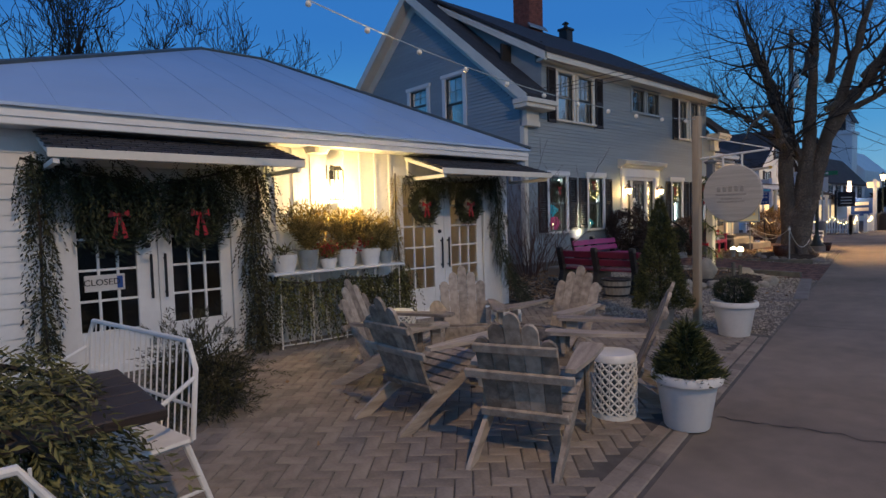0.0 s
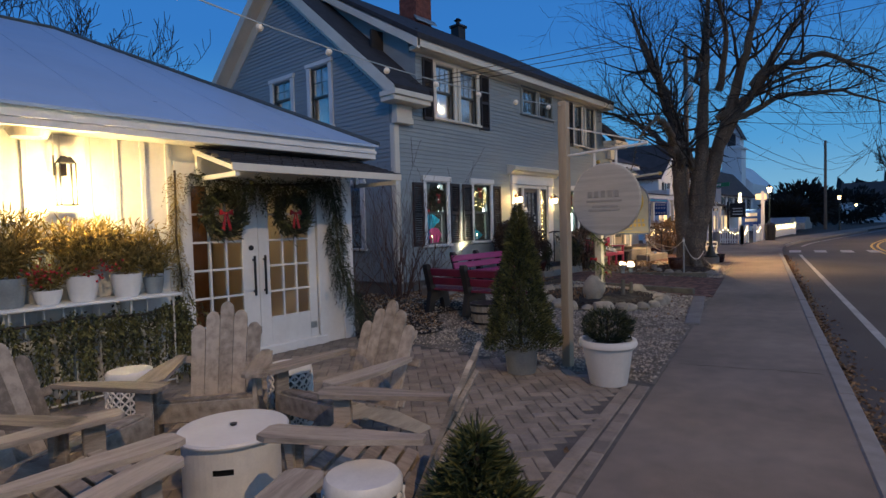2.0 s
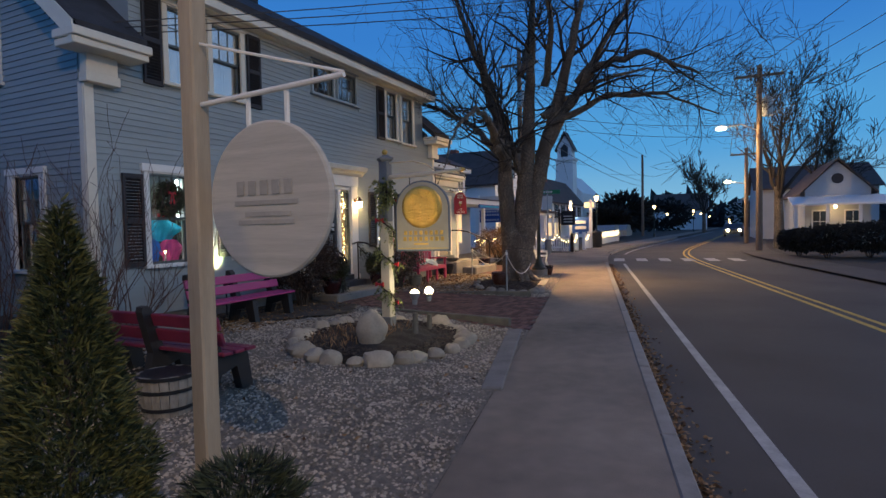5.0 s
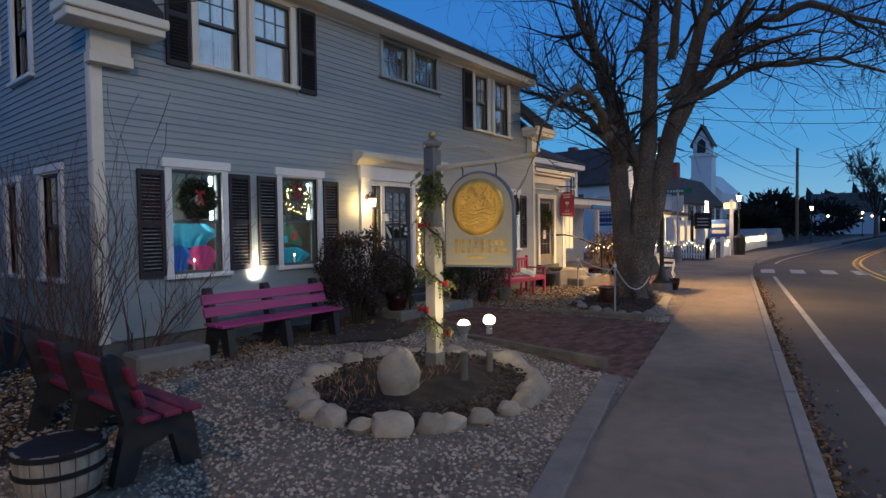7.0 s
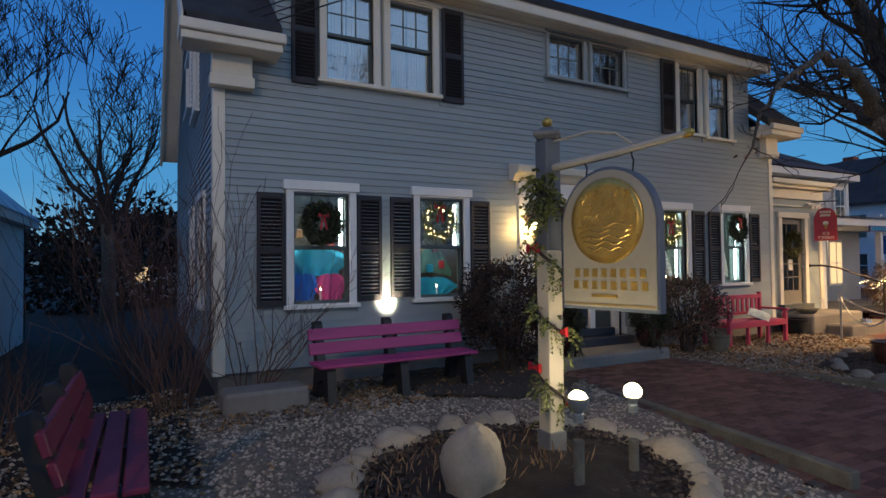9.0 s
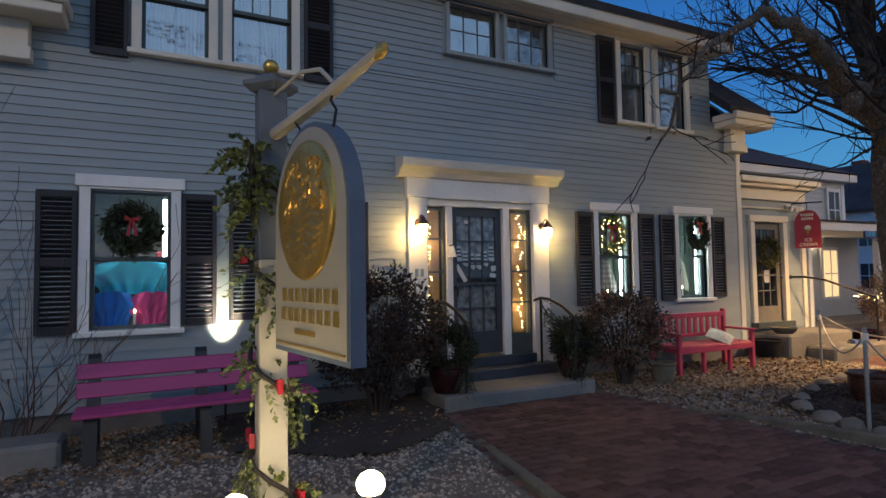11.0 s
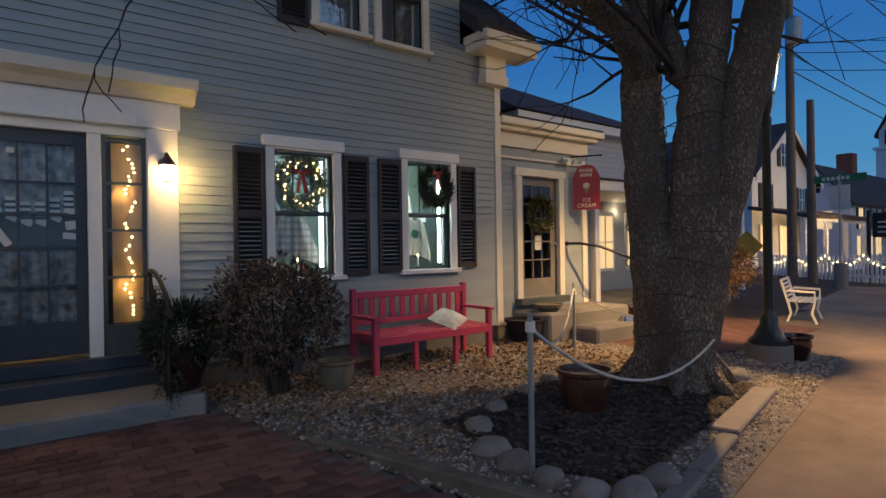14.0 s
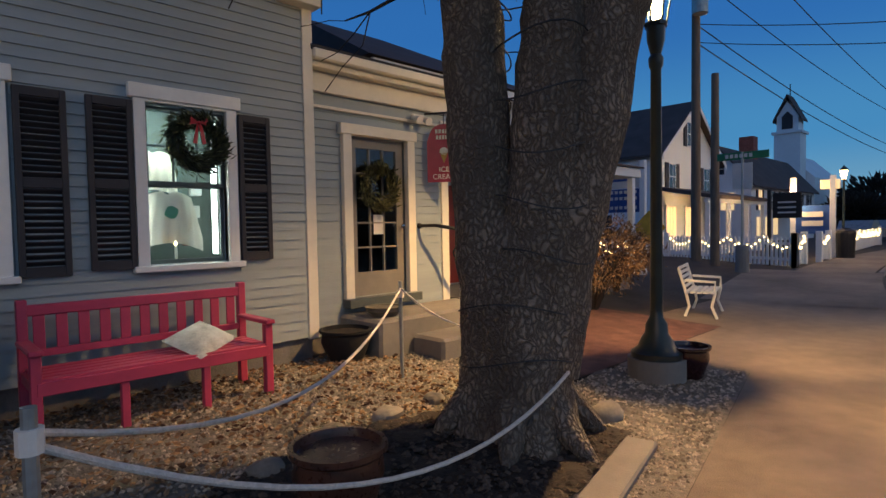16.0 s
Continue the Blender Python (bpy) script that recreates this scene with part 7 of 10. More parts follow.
BAR = thing("half_barrel", (8.60, 4.86, 0.02), "weathered half whisky barrel with iron hoops", "planter")
for k in range(20):
    a0, a1 = 2 * math.pi * k / 20 + 0.012, 2 * math.pi * (k + 1) / 20 - 0.012
    prof = ((0.19, 0.0), (0.225, 0.15), (0.24, 0.34 + 0.004 * math.sin(k * 2.1)))
    v = [(8.60 + (r - t) * math.cos(a), 4.86 + (r - t) * math.sin(a), 0.02 + z) for r, z in prof for t in (0.0, 0.02) for a in (a0, a1)]
    f = [(0, 1, 3, 2), (8, 10, 11, 9)]
    for q in (0, 4):
        f += [(q, q + 4, q + 5, q + 1), (q + 2, q + 3, q + 7, q + 6), (q, q + 2, q + 6, q + 4), (q + 1, q + 5, q + 7, q + 3)]
    part("stave", Shape().add(v, f), M_BARREL, BAR)
for z, r in ((0.05, 0.206), (0.2, 0.234), (0.31, 0.242)):
    part("hoop", Shape().lathe([(r - 0.006, 0), (r + 0.005, 0), (r + 0.006, 0.03), (r - 0.005, 0.03)], (8.60, 4.86, 0.02 + z), 24), M_BLACK, BAR)
part("soil", Shape().lathe([(0.21, 0.27), (0.0, 0.29)], (8.60, 4.86, 0.02), 16), M_MULCH, BAR)


def garden_bench():
    t = thing("garden_bench", (0, 0, 0), "raspberry-red slatted wooden garden bench with arms", "bench")
    w = 0.73
    for s in (-1, 1):
        part("leg", Shape().box((s * w - 0.03, 0.20, 0), (s * w + 0.03, 0.26, 0.92), 0.006), M_BENCHRED, t)
        part("leg", Shape().box((s * w - 0.03, -0.26, 0), (s * w + 0.03, -0.20, 0.60), 0.006), M_BENCHRED, t)
        part("arm", Shape().box((s * w - 0.04, -0.29, 0.60), (s * w + 0.04, 0.22, 0.635), 0.008), M_BENCHRED, t)
        part("side_rail", Shape().box((s * w - 0.018, -0.2, 0.34), (s * w + 0.018, 0.2, 0.41)), M_BENCHRED, t)
    for x in (-0.26, 0.26):
        part("leg", Shape().box((x - 0.025, -0.25, 0), (x + 0.025, -0.2, 0.36), 0.005), M_BENCHRED, t)
    part("front_rail", Shape().box((-w, -0.262, 0.33), (w, -0.232, 0.42), 0.005), M_BENCHRED, t)
    for k in range(5):
        y = -0.21 + k * 0.09
        part("seat_slat", Shape().box((-w, y - 0.038, 0.415), (w, y + 0.038, 0.437), 0.005), M_BENCHRED, t)
    part("top_rail", Shape().box((-w, 0.205, 0.80), (w, 0.245, 0.88), 0.008), M_BENCHRED, t)
    part("low_rail", Shape().box((-w, 0.21, 0.50), (w, 0.24, 0.555), 0.005), M_BENCHRED, t)
    for k in range(11):
        x = -w + 0.09 + k * (2 * w - 0.18) / 10
        part("back_slat", Shape().box((x - 0.033, 0.216, 0.555), (x + 0.033, 0.234, 0.80), 0.003), M_BENCHRED, t)
    t.matrix_basis = Matrix.Translation((18.33, 7.50, gz(18.4, 7.4) + 0.0)) @ Matrix.Rotation(radians(-1), 4, "Z") @ Matrix.Diagonal((1, 1, 0.91, 1))


garden_bench()
sh = Shape()
n = 10
for side in (1, -1):
    base_i = len(sh.v)
    for i in range(n + 1):
        for j in range(n + 1):
            u, v = i / n * 2 - 1, j / n * 2 - 1
            sh.v.append((u * 0.2, v * 0.17, side * 0.055 * (max(0, (1 - u * u) * (1 - v * v))) ** 0.5))
    sh.f += [(base_i + i * (n + 1) + j, base_i + (i + 1) * (n + 1) + j, base_i + (i + 1) * (n + 1) + j + 1, base_i + i * (n + 1) + j + 1) for i in range(n) for j in range(n)]
cu = solo("cushion", sh, M_CUSHION, (0, 0, 0), "grey patterned cushion lying on the red bench", "cushion", smooth=True)
cu.matrix_basis = Matrix.Translation((18.62, 7.44, gz(18.6, 7.4) + 0.47)) @ Matrix.Rotation(radians(24), 4, "X") @ Matrix.Rotation(radians(30), 4, "Z")


def shrub(x, y, r, h, z0, n, mat, label, seed, leaf=0.05, wide=0.026, stems=14):
    t = thing("shrub", (x, y, z0), label, "shrub")
    rng = np.random.RandomState(seed)
    sh = Shape()
    tips = []
    for i in range(stems):
        a = 2 * math.pi * i / stems + rng.uniform(-0.2, 0.2)
        q = r * rng.uniform(0.3, 0.85)
        tip = Vector((x + q * math.cos(a), y + q * math.sin(a) * 0.8, z0 + h * rng.uniform(0.6, 0.95)))
        mid = Vector((x + q * 0.35 * math.cos(a), y + q * 0.3 * math.sin(a), z0 + h * 0.35))
        sh.tube([(x + 0.06 * math.cos(a), y + 0.06 * math.sin(a), z0 - 0.02), mid, tip], [0.02, 0.014, 0.004], 5)
    part("branch", sh, M_TWIG, t)
    pts, ways = scatter_ball((x, y, z0 + h * 0.62), (r, r * 0.85, h * 0.42), n, rng, 0.5)
    keep = np.array([noise.noise(Vector(p * 4.0)) > -0.25 for p in pts])
    part("foliage", Shape().leaves(pts[keep], ways[keep], leaf, wide, 0.8, seed), mat, t, kind="stuff")
    return t


shrub(13.40, 7.42, 0.72, 1.45, 0.1, 12000, M_BOXLEAF, "dense brown-green clipped evergreen shrub beside the entrance", 61)
shrub(16.62, 7.30, 0.62, 1.15, 0.12, 6500, M_PALELEAF, "thin mottled rhododendron shrub under the window", 62, 0.06, 0.026)
shrub(24.6, 7.7, 1.15, 1.35, 0.1, 6500, M_LEAFLIT, "low weeping maple with brown winter leaves", 63, 0.07, 0.02, 22)
shrub(27.0, 8.6, 0.9, 1.2, 0.1, 4000, M_BOXLEAF, "brown winter shrub by the side street", 64, 0.07, 0.03)


def pot(x, y, r, h, mat, name, label, z=None, soil=True):
    z = gz(x, y) if z is None else z
    t = thing(name, (x, y, z), label, "pot")
    part("body", Shape().lathe([(r * 0.66, 0), (r * 0.72, 0.02), (r * 0.98, h * 0.6), (r * 0.95, h * 0.86), (r * 1.06, h * 0.92), (r * 1.06, h), (r * 0.94, h), (r * 0.9, h * 0.88)], (x, y, z), 28), mat, t, smooth=True)
    part("soil", Shape().lathe([(r * 0.92, h * 0.86), (0, h * 0.87)], (x, y, z), 18), M_MULCH if soil is True else soil, t)
    return t


pot(17.08, 7.10, 0.16, 0.27, M_MOSSPOT, "flower_pot", "empty mossy stone pot with a worn rim", soil=M_STONEFOUND)
pot(18.47, 5.46, 0.22, 0.35, M_BROWNPOT, "flower_pot", "large brown glazed pot filled with earth", soil=M_BROWNPOT)
pot(22.10, 5.28, 0.19, 0.29, M_OXBLOOD, "flower_pot", "dark glazed pot on the pavement edge")
pr = pot(15.86, 7.36, 0.19, 0.30, M_OXBLOOD, "flower_pot", "oxblood glazed pot with a wire star and greens", z=0.30)
pl = pot(14.14, 7.32, 0.20, 0.30, M_OXBLOOD, "flower_pot", "oxblood glazed pot with clipped greens by the step", z=0.30)
pot(20.6, 7.75, 0.19, 0.1, M_MOSSPOT, "bowl", "shallow stone bowl on the side steps", z=0.5)
pot(20.12, 7.75, 0.24, 0.30, M_DARKHOLE, "flower_pot", "dark pot beside the side steps")
pot(22.35, 7.9, 0.25, 0.30, M_OXBLOOD, "flower_pot", "dark red pot beside the side steps")
pot(22.9, 7.7, 0.25, 0.32, M_OXBLOOD, "flower_pot", "dark red pot near the side steps")
solo("dog_bowl", Shape().lathe([(0.11, 0), (0.085, 0.06), (0.075, 0.06), (0.07, 0.02)], (21.65, 7.25, 0.32), 20), M_STEEL, (21.65, 7.25, 0.32), "steel dog bowl on the lower step", "bowl")
for t, x, y, s in ((pr, 15.88, 7.36, 71), (pl, 14.16, 7.32, 72)):
    rg = np.random.RandomState(s)
    pts, ways = scatter_ball((x, y, 0.74), (0.30, 0.28, 0.26), 2600, rg, 0.3)
    part("foliage", Shape().leaves(pts, ways, 0.06, 0.02, 0.8, s), M_PINE, t, kind="stuff")

# door rails with garland
for x in (14.28, 15.72):
    t = thing("handrail", (x, 7.4, 0.14), "black iron handrail with curled ends by the door steps", "handrail")
    part("post", Shape().tube([(x, 7.78, 0.42), (x, 7.78, 1.22)], 0.016, 8), M_BLACK, t)
    part("post", Shape().tube([(x, 7.16, 0.30), (x, 7.16, 1.02)], 0.016, 8), M_BLACK, t)
    part("rail", Shape().tube([(x, 7.92, 1.20), (x, 7.78, 1.235), (x, 7.6, 1.225), (x, 7.35, 1.15), (x, 7.16, 1.04), (x, 7.08, 0.96), (x, 7.05, 0.90), (x, 7.09, 0.88)], 0.019, 8), M_BLACK, t, smooth=True)
boughs("garland", [[(15.72, 7.8, 1.18), (15.72, 7.6, 1.0), (15.72, 7.35, 0.92), (15.72, 7.16, 1.0), (15.72, 7.12, 0.35)]], M_PINE, "pine garland looped on the handrail", "garland", (15.72, 7.3, 0.35), per=130, frond=0.10, radius=0.05, seed=45)
boughs("garland", [[(14.28, 7.8, 1.18), (14.28, 7.4, 1.0), (14.28, 7.12, 0.95), (14.28, 7.12, 0.35)]], M_PINE, "pine garland looped on the handrail", "garland", (14.28, 7.3, 0.35), per=130, frond=0.10, radius=0.05, seed=46)
t = thing("handrail", (21.45, 7.6, 0.5), "thin black iron handrail at the side steps", "handrail")
part("post", Shape().tube([(22.28, 7.2, 0.1), (22.28, 7.2, 1.05)], 0.018, 8), M_BLACK, t)
part("rail", Shape().tube([(21.5, 8.15, 1.42), (21.55, 7.95, 1.42), (21.75, 7.75, 1.37), (22.28, 7.2, 1.06)], 0.02, 8), M_BLACK, t, smooth=True)
part("rose", Shape().ball((21.5, 8.17, 1.42), 0.035, 6, 10), M_BLACK, t)

# wall lamps by the door
for x in (14.10, 15.87):
    t = thing("wall_lamp", (x, 7.93, 2.0), "lit brass carriage lamp beside the shop door", "wall lamp", "carriage lamps")
    part("back_plate", Shape().lathe([(0.05, 0), (0.045, 0.02)], (0, 0, 0), 14, Matrix.Translation((x, 7.93, 2.16)) @ Matrix.Rotation(radians(90), 4, "X")), M_BROWNPOT, t)
    part("neck", Shape().tube([(x, 7.92, 2.16), (x, 7.86, 2.24), (x, 7.82, 2.24), (x, 7.80, 2.2)], 0.010, 6), M_BROWNPOT, t)
    part("cap", Shape().lathe([(0.075, 0), (0.06, 0.03), (0.03, 0.07), (0.012, 0.10), (0, 0.11)], (x, 7.80, 2.13), 12), M_BROWNPOT, t)
    part("glass", Shape().lathe([(0.042, 0), (0.062, 0.12)], (x, 7.80, 2.005), 8), M_SCONCE, t, "glowing glass")
    part("base", Shape().lathe([(0.02, 0), (0.05, 0.012)], (x, 7.80, 1.99), 10), M_BROWNPOT, t)
UP = thing("floodlight", (11.97, 7.75, 0.4), "small lit floodlight pointing up the wall", "floodlight")
part("body", Shape().lathe([(0.03, 0), (0.055, 0.09)], (11.97, 7.77, 0.62), 12), M_BLACK, UP)
part("lens", Shape().lathe([(0.05, 0), (0.0, 0.012)], (11.97, 7.77, 0.705), 12), M_BULB, UP)
part("stake", Shape().tube([(11.97, 7.77, 0.1), (11.97, 7.77, 0.62)], 0.012, 6), M_BLACK, UP)
BELL = thing("door_bell", (14.53, 7.94, 1.78), "small white bell on a bracket by the door", "bell")
part("bell", Shape().lathe([(0.06, 0), (0.045, 0.03), (0.032, 0.09), (0.02, 0.13), (0.0, 0.14)], (14.53, 7.9, 1.76), 16), M_WHITEMETAL, BELL, smooth=True)
part("bracket", Shape().box((14.522, 7.89, 1.89), (14.538, 7.97, 1.91)), M_BLACK, BELL)
NUM = thing("number_plate", (14.1, 7.925, 1.56), "two small dark numerals on the pilaster", "numerals")
for x in (14.05, 14.12):
    part("numeral_bar", Shape().box((x, 7.922, 1.53), (x + 0.04, 7.929, 1.62)), M_ZINC, NUM)

# light strings behind the sidelights
for x0 in (14.30, 15.62):
    t = thing("fairy_lights", (x0, 8.08, 0.9), "warm fairy lights hanging behind the sidelight", "fairy lights")
    rnd = random.Random(int(x0 * 10))
    pts = [(x0 + 0.03 * math.sin(k * 0.8), 8.085, 0.85 + k * 0.0375) for k in range(40)]
    part("wire", Shape().tube(pts, 0.002, 4), M_WIRE, t)
    for k in range(0, 40, 1):
        if rnd.random() < 0.75:
            p = pts[k]
            part("bulb", Shape().ball((p[0] + rnd.uniform(-0.02, 0.02), 8.08, p[2]), 0.010, 4, 6), M_FAIRY, t)
    solo("sidelight_curtain", Shape().box((x0 - 0.13, 8.13, 0.78), (x0 + 0.16, 8.135, 2.34)), M_TANBLIND, (x0, 8.13, 0.78), "tan blind behind the sidelight", "blind")

# window displays
wreath("wreath", 11.16, 8.02, 2.02, 0.16, "pine wreath with a red bow in the shop window", seed=51, n=2600, thick=0.075, bow_at=0.55)
wreath("wreath", 12.76, 8.14, 2.10, 0.20, "lit pine wreath behind the shop window", thick=0.09, seed=52, n=2600, lights=34, bow_at=0.9, mat=M_HOLLY)
wreath("wreath", 17.19, 8.14, 2.08, 0.21, "lit pine wreath with a bow behind the shop window", thick=0.09, seed=53, n=2600, lights=38, bow_at=0.5, mat=M_HOLLY)
wreath("wreath", 18.84, 7.97, 2.12, 0.17, "pine wreath with a red bow on the shop window", seed=54, n=2200, thick=0.065, bow_at=0.9)
wreath("wreath", 20.9, 8.18, 1.85, 0.19, "brown-green wreath on the side door", seed=55, n=2000, thick=0.06, bow=False, mat=M_CEDAR)


def garment(name, x, y, z, w, h, mat, label, sleeve=0.35, turn=0):
    """A hanging shirt with sleeves and soft folds."""
    t = thing(name, (x, y, z - h), label, "clothing")
    sh = Shape()
    m = Matrix.Translation((x, y, z)) @ Matrix.Rotation(radians(turn), 4, "Z")
    nu, nv = 28, 12
    long = name != "t_shirt"
    for face in (-1, 1):
        v = []
        for i in range(nv + 1):
            k = i / nv
            for c in range(nu + 1):
                u = c / nu * 2 - 1
                half = 0.5 + sleeve * min(1, k * (1.3 if long else 2.6)) * (1.0 if long else max(0.0, 1 - max(0, k - 0.4) * 2.6))
                hem = (0.16 * (1 - u * u) if long else 0.0) * k
                top = -0.10 * u * u - (0.07 * max(0, 1 - abs(u) * 4))
                fold = 0.014 * math.sin(u * 17 + k * 2) * k + 0.010 * math.sin(u * 7.3 + 1)
                v.append(m @ Vector((u * half * w, face * 0.022 * (1 - u * u) + fold, (top * (1 - k) - k + hem) * h)))
        f = [(i * (nu + 1) + c, i * (nu + 1) + c + 1, (i + 1) * (nu + 1) + c + 1, (i + 1) * (nu + 1) + c) for i in range(nv) for c in range(nu)]
        sh.add(v, f)
    part("cloth", sh, mat, t, smooth=True)
    return t


garment("t_shirt", 11.17, 8.34, 1.74, 0.60, 0.34, M_BLUE, "turquoise T-shirt hanging in the shop window")
garment("t_shirt", 10.98, 8.22, 1.44, 0.29, 0.34, M_BLUE2, "royal blue child's T-shirt in the shop window")
garment("t_shirt", 11.33, 8.22, 1.43, 0.29, 0.33, M_PINK, "pink child's T-shirt in the shop window")
garment("t_shirt", 12.76, 8.30, 1.36, 0.50, 0.30, M_BLUE, "turquoise T-shirt spread in the shop window")
garment("sweater", 12.76, 8.5, 1.75, 0.5, 0.4, M_GREENCLOTH, "dark green top hanging in the shop window")
sw = garment("sweater", 18.70, 8.25, 1.74, 0.40, 0.52, M_CREAM, "cream sweater with a turquoise motif in the shop window", sleeve=0.22)
part("motif", Shape().prism([(18.71 + 0.055 * math.cos(a * 0.52) * (1 + 0.15 * math.sin(a * 2.1)), 1.56 + 0.055 * math.sin(a * 0.52)) for a in range(12)], 8.19, 8.195, "y"), M_GREENSIGN, sw)
garment("sweater", 18.66, 8.46, 2.10, 0.34, 0.40, M_CREAM, "second cream sweater on the shop display stand", sleeve=0.1)


def plaid():
    mt = material("plaid_flannel", (0.36, 0.33, 0.31), 0.9, vary=0.1)
    n, l = mt.node_tree.nodes, mt.node_tree.links
    b = n["Principled BSDF"]
    tc = n.new("ShaderNodeTexCoord")
    mixed = None
    base = b.inputs["Base Color"].links[0].from_socket
    for axis, col in (("X", (0.20, 0.06, 0.06, 1)), ("Z", (0.10, 0.11, 0.12, 1))):
        w = n.new("ShaderNodeTexWave")
        w.bands_direction = axis
        w.inputs["Scale"].default_value = 4.2
        l.new(tc.outputs["Object"], w.inputs["Vector"])
        th = n.new("ShaderNodeMath")
        th.operation = "GREATER_THAN"
        th.inputs[1].default_value = 0.62
        l.new(w.outputs["Fac"], th.inputs[0])
        half = n.new("ShaderNodeMath")
        half.operation = "MULTIPLY"
        half.inputs[1].default_value = 0.55
        l.new(th.outputs[0], half.inputs[0])
        mx = n.new("ShaderNodeMix")
        mx.data_type = "RGBA"
        mx.inputs["B"].default_value = col
        l.new(half.outputs[0], mx.inputs["Factor"])
        l.new(base, mx.inputs["A"])
        base = mx.outputs["Result"]
    l.new(base, b.inputs["Base Color"])
    return mt


garment("shirt", 17.12, 8.26, 1.76, 0.42, 0.54, plaid(), "grey and red plaid flannel shirt in the shop window")
for x, z in ((11.18, 1.12), (12.76, 1.12), (17.18, 1.16), (18.72, 1.18)):
    t = thing("candle", (x, 8.22, z - 0.06), "small electric window candle", "candle")
    part("stick", Shape().tube([(x, 8.15, z - 0.06), (x, 8.15, z + 0.10)], 0.012, 8), M_WHITEPOT, t)
    part("flame", Shape().lathe([(0.003, 0), (0.014, 0.018), (0.0, 0.045)], (x, 8.15, z + 0.10), 8), M_LANTERN, t)
for x, z0, z1 in ((11.44, 1.76, 2.34), (13.05, 1.78, 2.34), (17.46, 1.2, 2.34), (19.06, 1.2, 2.36), (18.49, 1.2, 1.7)):
    t = thing("light_strip", (x, 8.16, z0), "cool white LED strip inside the window frame", "light strip", "window light strips")
    part("strip", Shape().box((x - 0.022, 8.16, z0), (x + 0.022, 8.17, z1)), M_LED, t)
for k, (x, z, mt) in enumerate(((10.92, 1.42, M_RED), (11.4, 1.75, M_RED), (12.55, 1.62, M_PAPER), (12.9, 1.72, M_BROWNPOT), (17.0, 1.14, M_GREENSIGN), (17.4, 1.14, M_RED), (18.95, 1.3, M_DARKPURPLE), (19.0, 1.55, M_PAPER), (19.02, 1.75, M_WHITEPOT), (16.95, 1.9, M_PAPER), (17.42, 1.85, M_WHITEPOT), (12.5, 1.75, M_WHITEPOT), (13.0, 1.5, M_RED), (12.66, 1.72, M_WOODIN), (12.82, 1.45, M_BLUE), (11.0, 1.9, M_WOODIN))):
    solo("shop_goods", Shape().box((x - 0.04, 8.45, z - 0.03), (x + 0.05, 8.53, z + 0.08), 0.008), mt, (x, 8.49, z - 0.03), "small boxed goods in the shop window display", "goods", "window goods", kind="stuff")

# ice cream sign on a bracket
ICE = thing("hanging_sign", (21.75, 7.85, 1.95), "burgundy arched ice cream sign hanging from an iron bracket", "sign")
ic, iy = 21.71, 7.95
arch = [(-0.2, 0.0), (0.2, 0.0), (0.2, 0.48), (0.17, 0.56)] + [(0.15 * math.cos(math.pi * k / 8), 0.58 + 0.10 * math.sin(math.pi * k / 8)) for k in range(1, 8)] + [(-0.17, 0.56), (-0.2, 0.48)]
mi = Matrix.Translation((ic, iy, 1.93)) @ Matrix.Rotation(radians(-52), 4, "Z")
IP = part("panel", Shape().prism(arch, -0.014, 0.014, "y", mi), M_BURG, ICE)
lettering("ICE", 0.085, mi @ Matrix.Translation((0, -0.017, 0.145)) @ Matrix.Rotation(radians(90), 4, "X"), M_PAPER, IP)
lettering("CREAM", 0.085, mi @ Matrix.Translation((0, -0.017, 0.06)) @ Matrix.Rotation(radians(90), 4, "X"), M_PAPER, IP)
for w, z in ((0.2, 0.57), (0.18, 0.50)):
    for k in range(5):
        part("letter_bar", Shape().box((-w / 2 + k * w / 5, -0.019, z), (-w / 2 + k * w / 5 + w / 7, -0.014, z + 0.045), 0, mi), M_CUSHION, IP)
part("cone_picture", Shape().prism([(0, 0.22), (0.045, 0.34), (-0.045, 0.34)], -0.02, -0.014, "y", mi), M_DRYCEDAR, IP)
part("scoop_picture", Shape().prism([(0.05 * math.cos(a * 0.5), 0.36 + 0.045 * math.sin(a * 0.5)) for a in range(13)], -0.02, -0.014, "y", mi), M_CUSHION, IP)
part("bracket", Shape().tube([(21.59, 8.15, 2.74), (21.71, 7.95, 2.74), (21.83, 7.75, 2.74)], 0.012, 6), M_BLACK, ICE)
part("hanger", Shape().tube([(ic, iy, 2.6), (ic, iy, 2.75)], 0.006, 6), M_BLACK, ICE)
fl = thing("floodlight", (21.45, 8.1, 2.66), "white twin floodlight under the cornice", "floodlight")
part("head", Shape().lathe([(0.03, 0), (0.05, 0.09)], (0, 0, 0), 12, Matrix.Translation((21.38, 8.08, 2.66)) @ Matrix.Rotation(radians(115), 4, "X")), M_WHITEPOT, fl)
part("head", Shape().lathe([(0.03, 0), (0.05, 0.09)], (0, 0, 0), 12, Matrix.Translation((21.52, 8.08, 2.66)) @ Matrix.Rotation(radians(115), 4, "X")), M_WHITEPOT, fl)
part("base", Shape().box((21.36, 8.09, 2.65), (21.54, 8.14, 2.71), 0.008), M_WHITEPOT, fl)

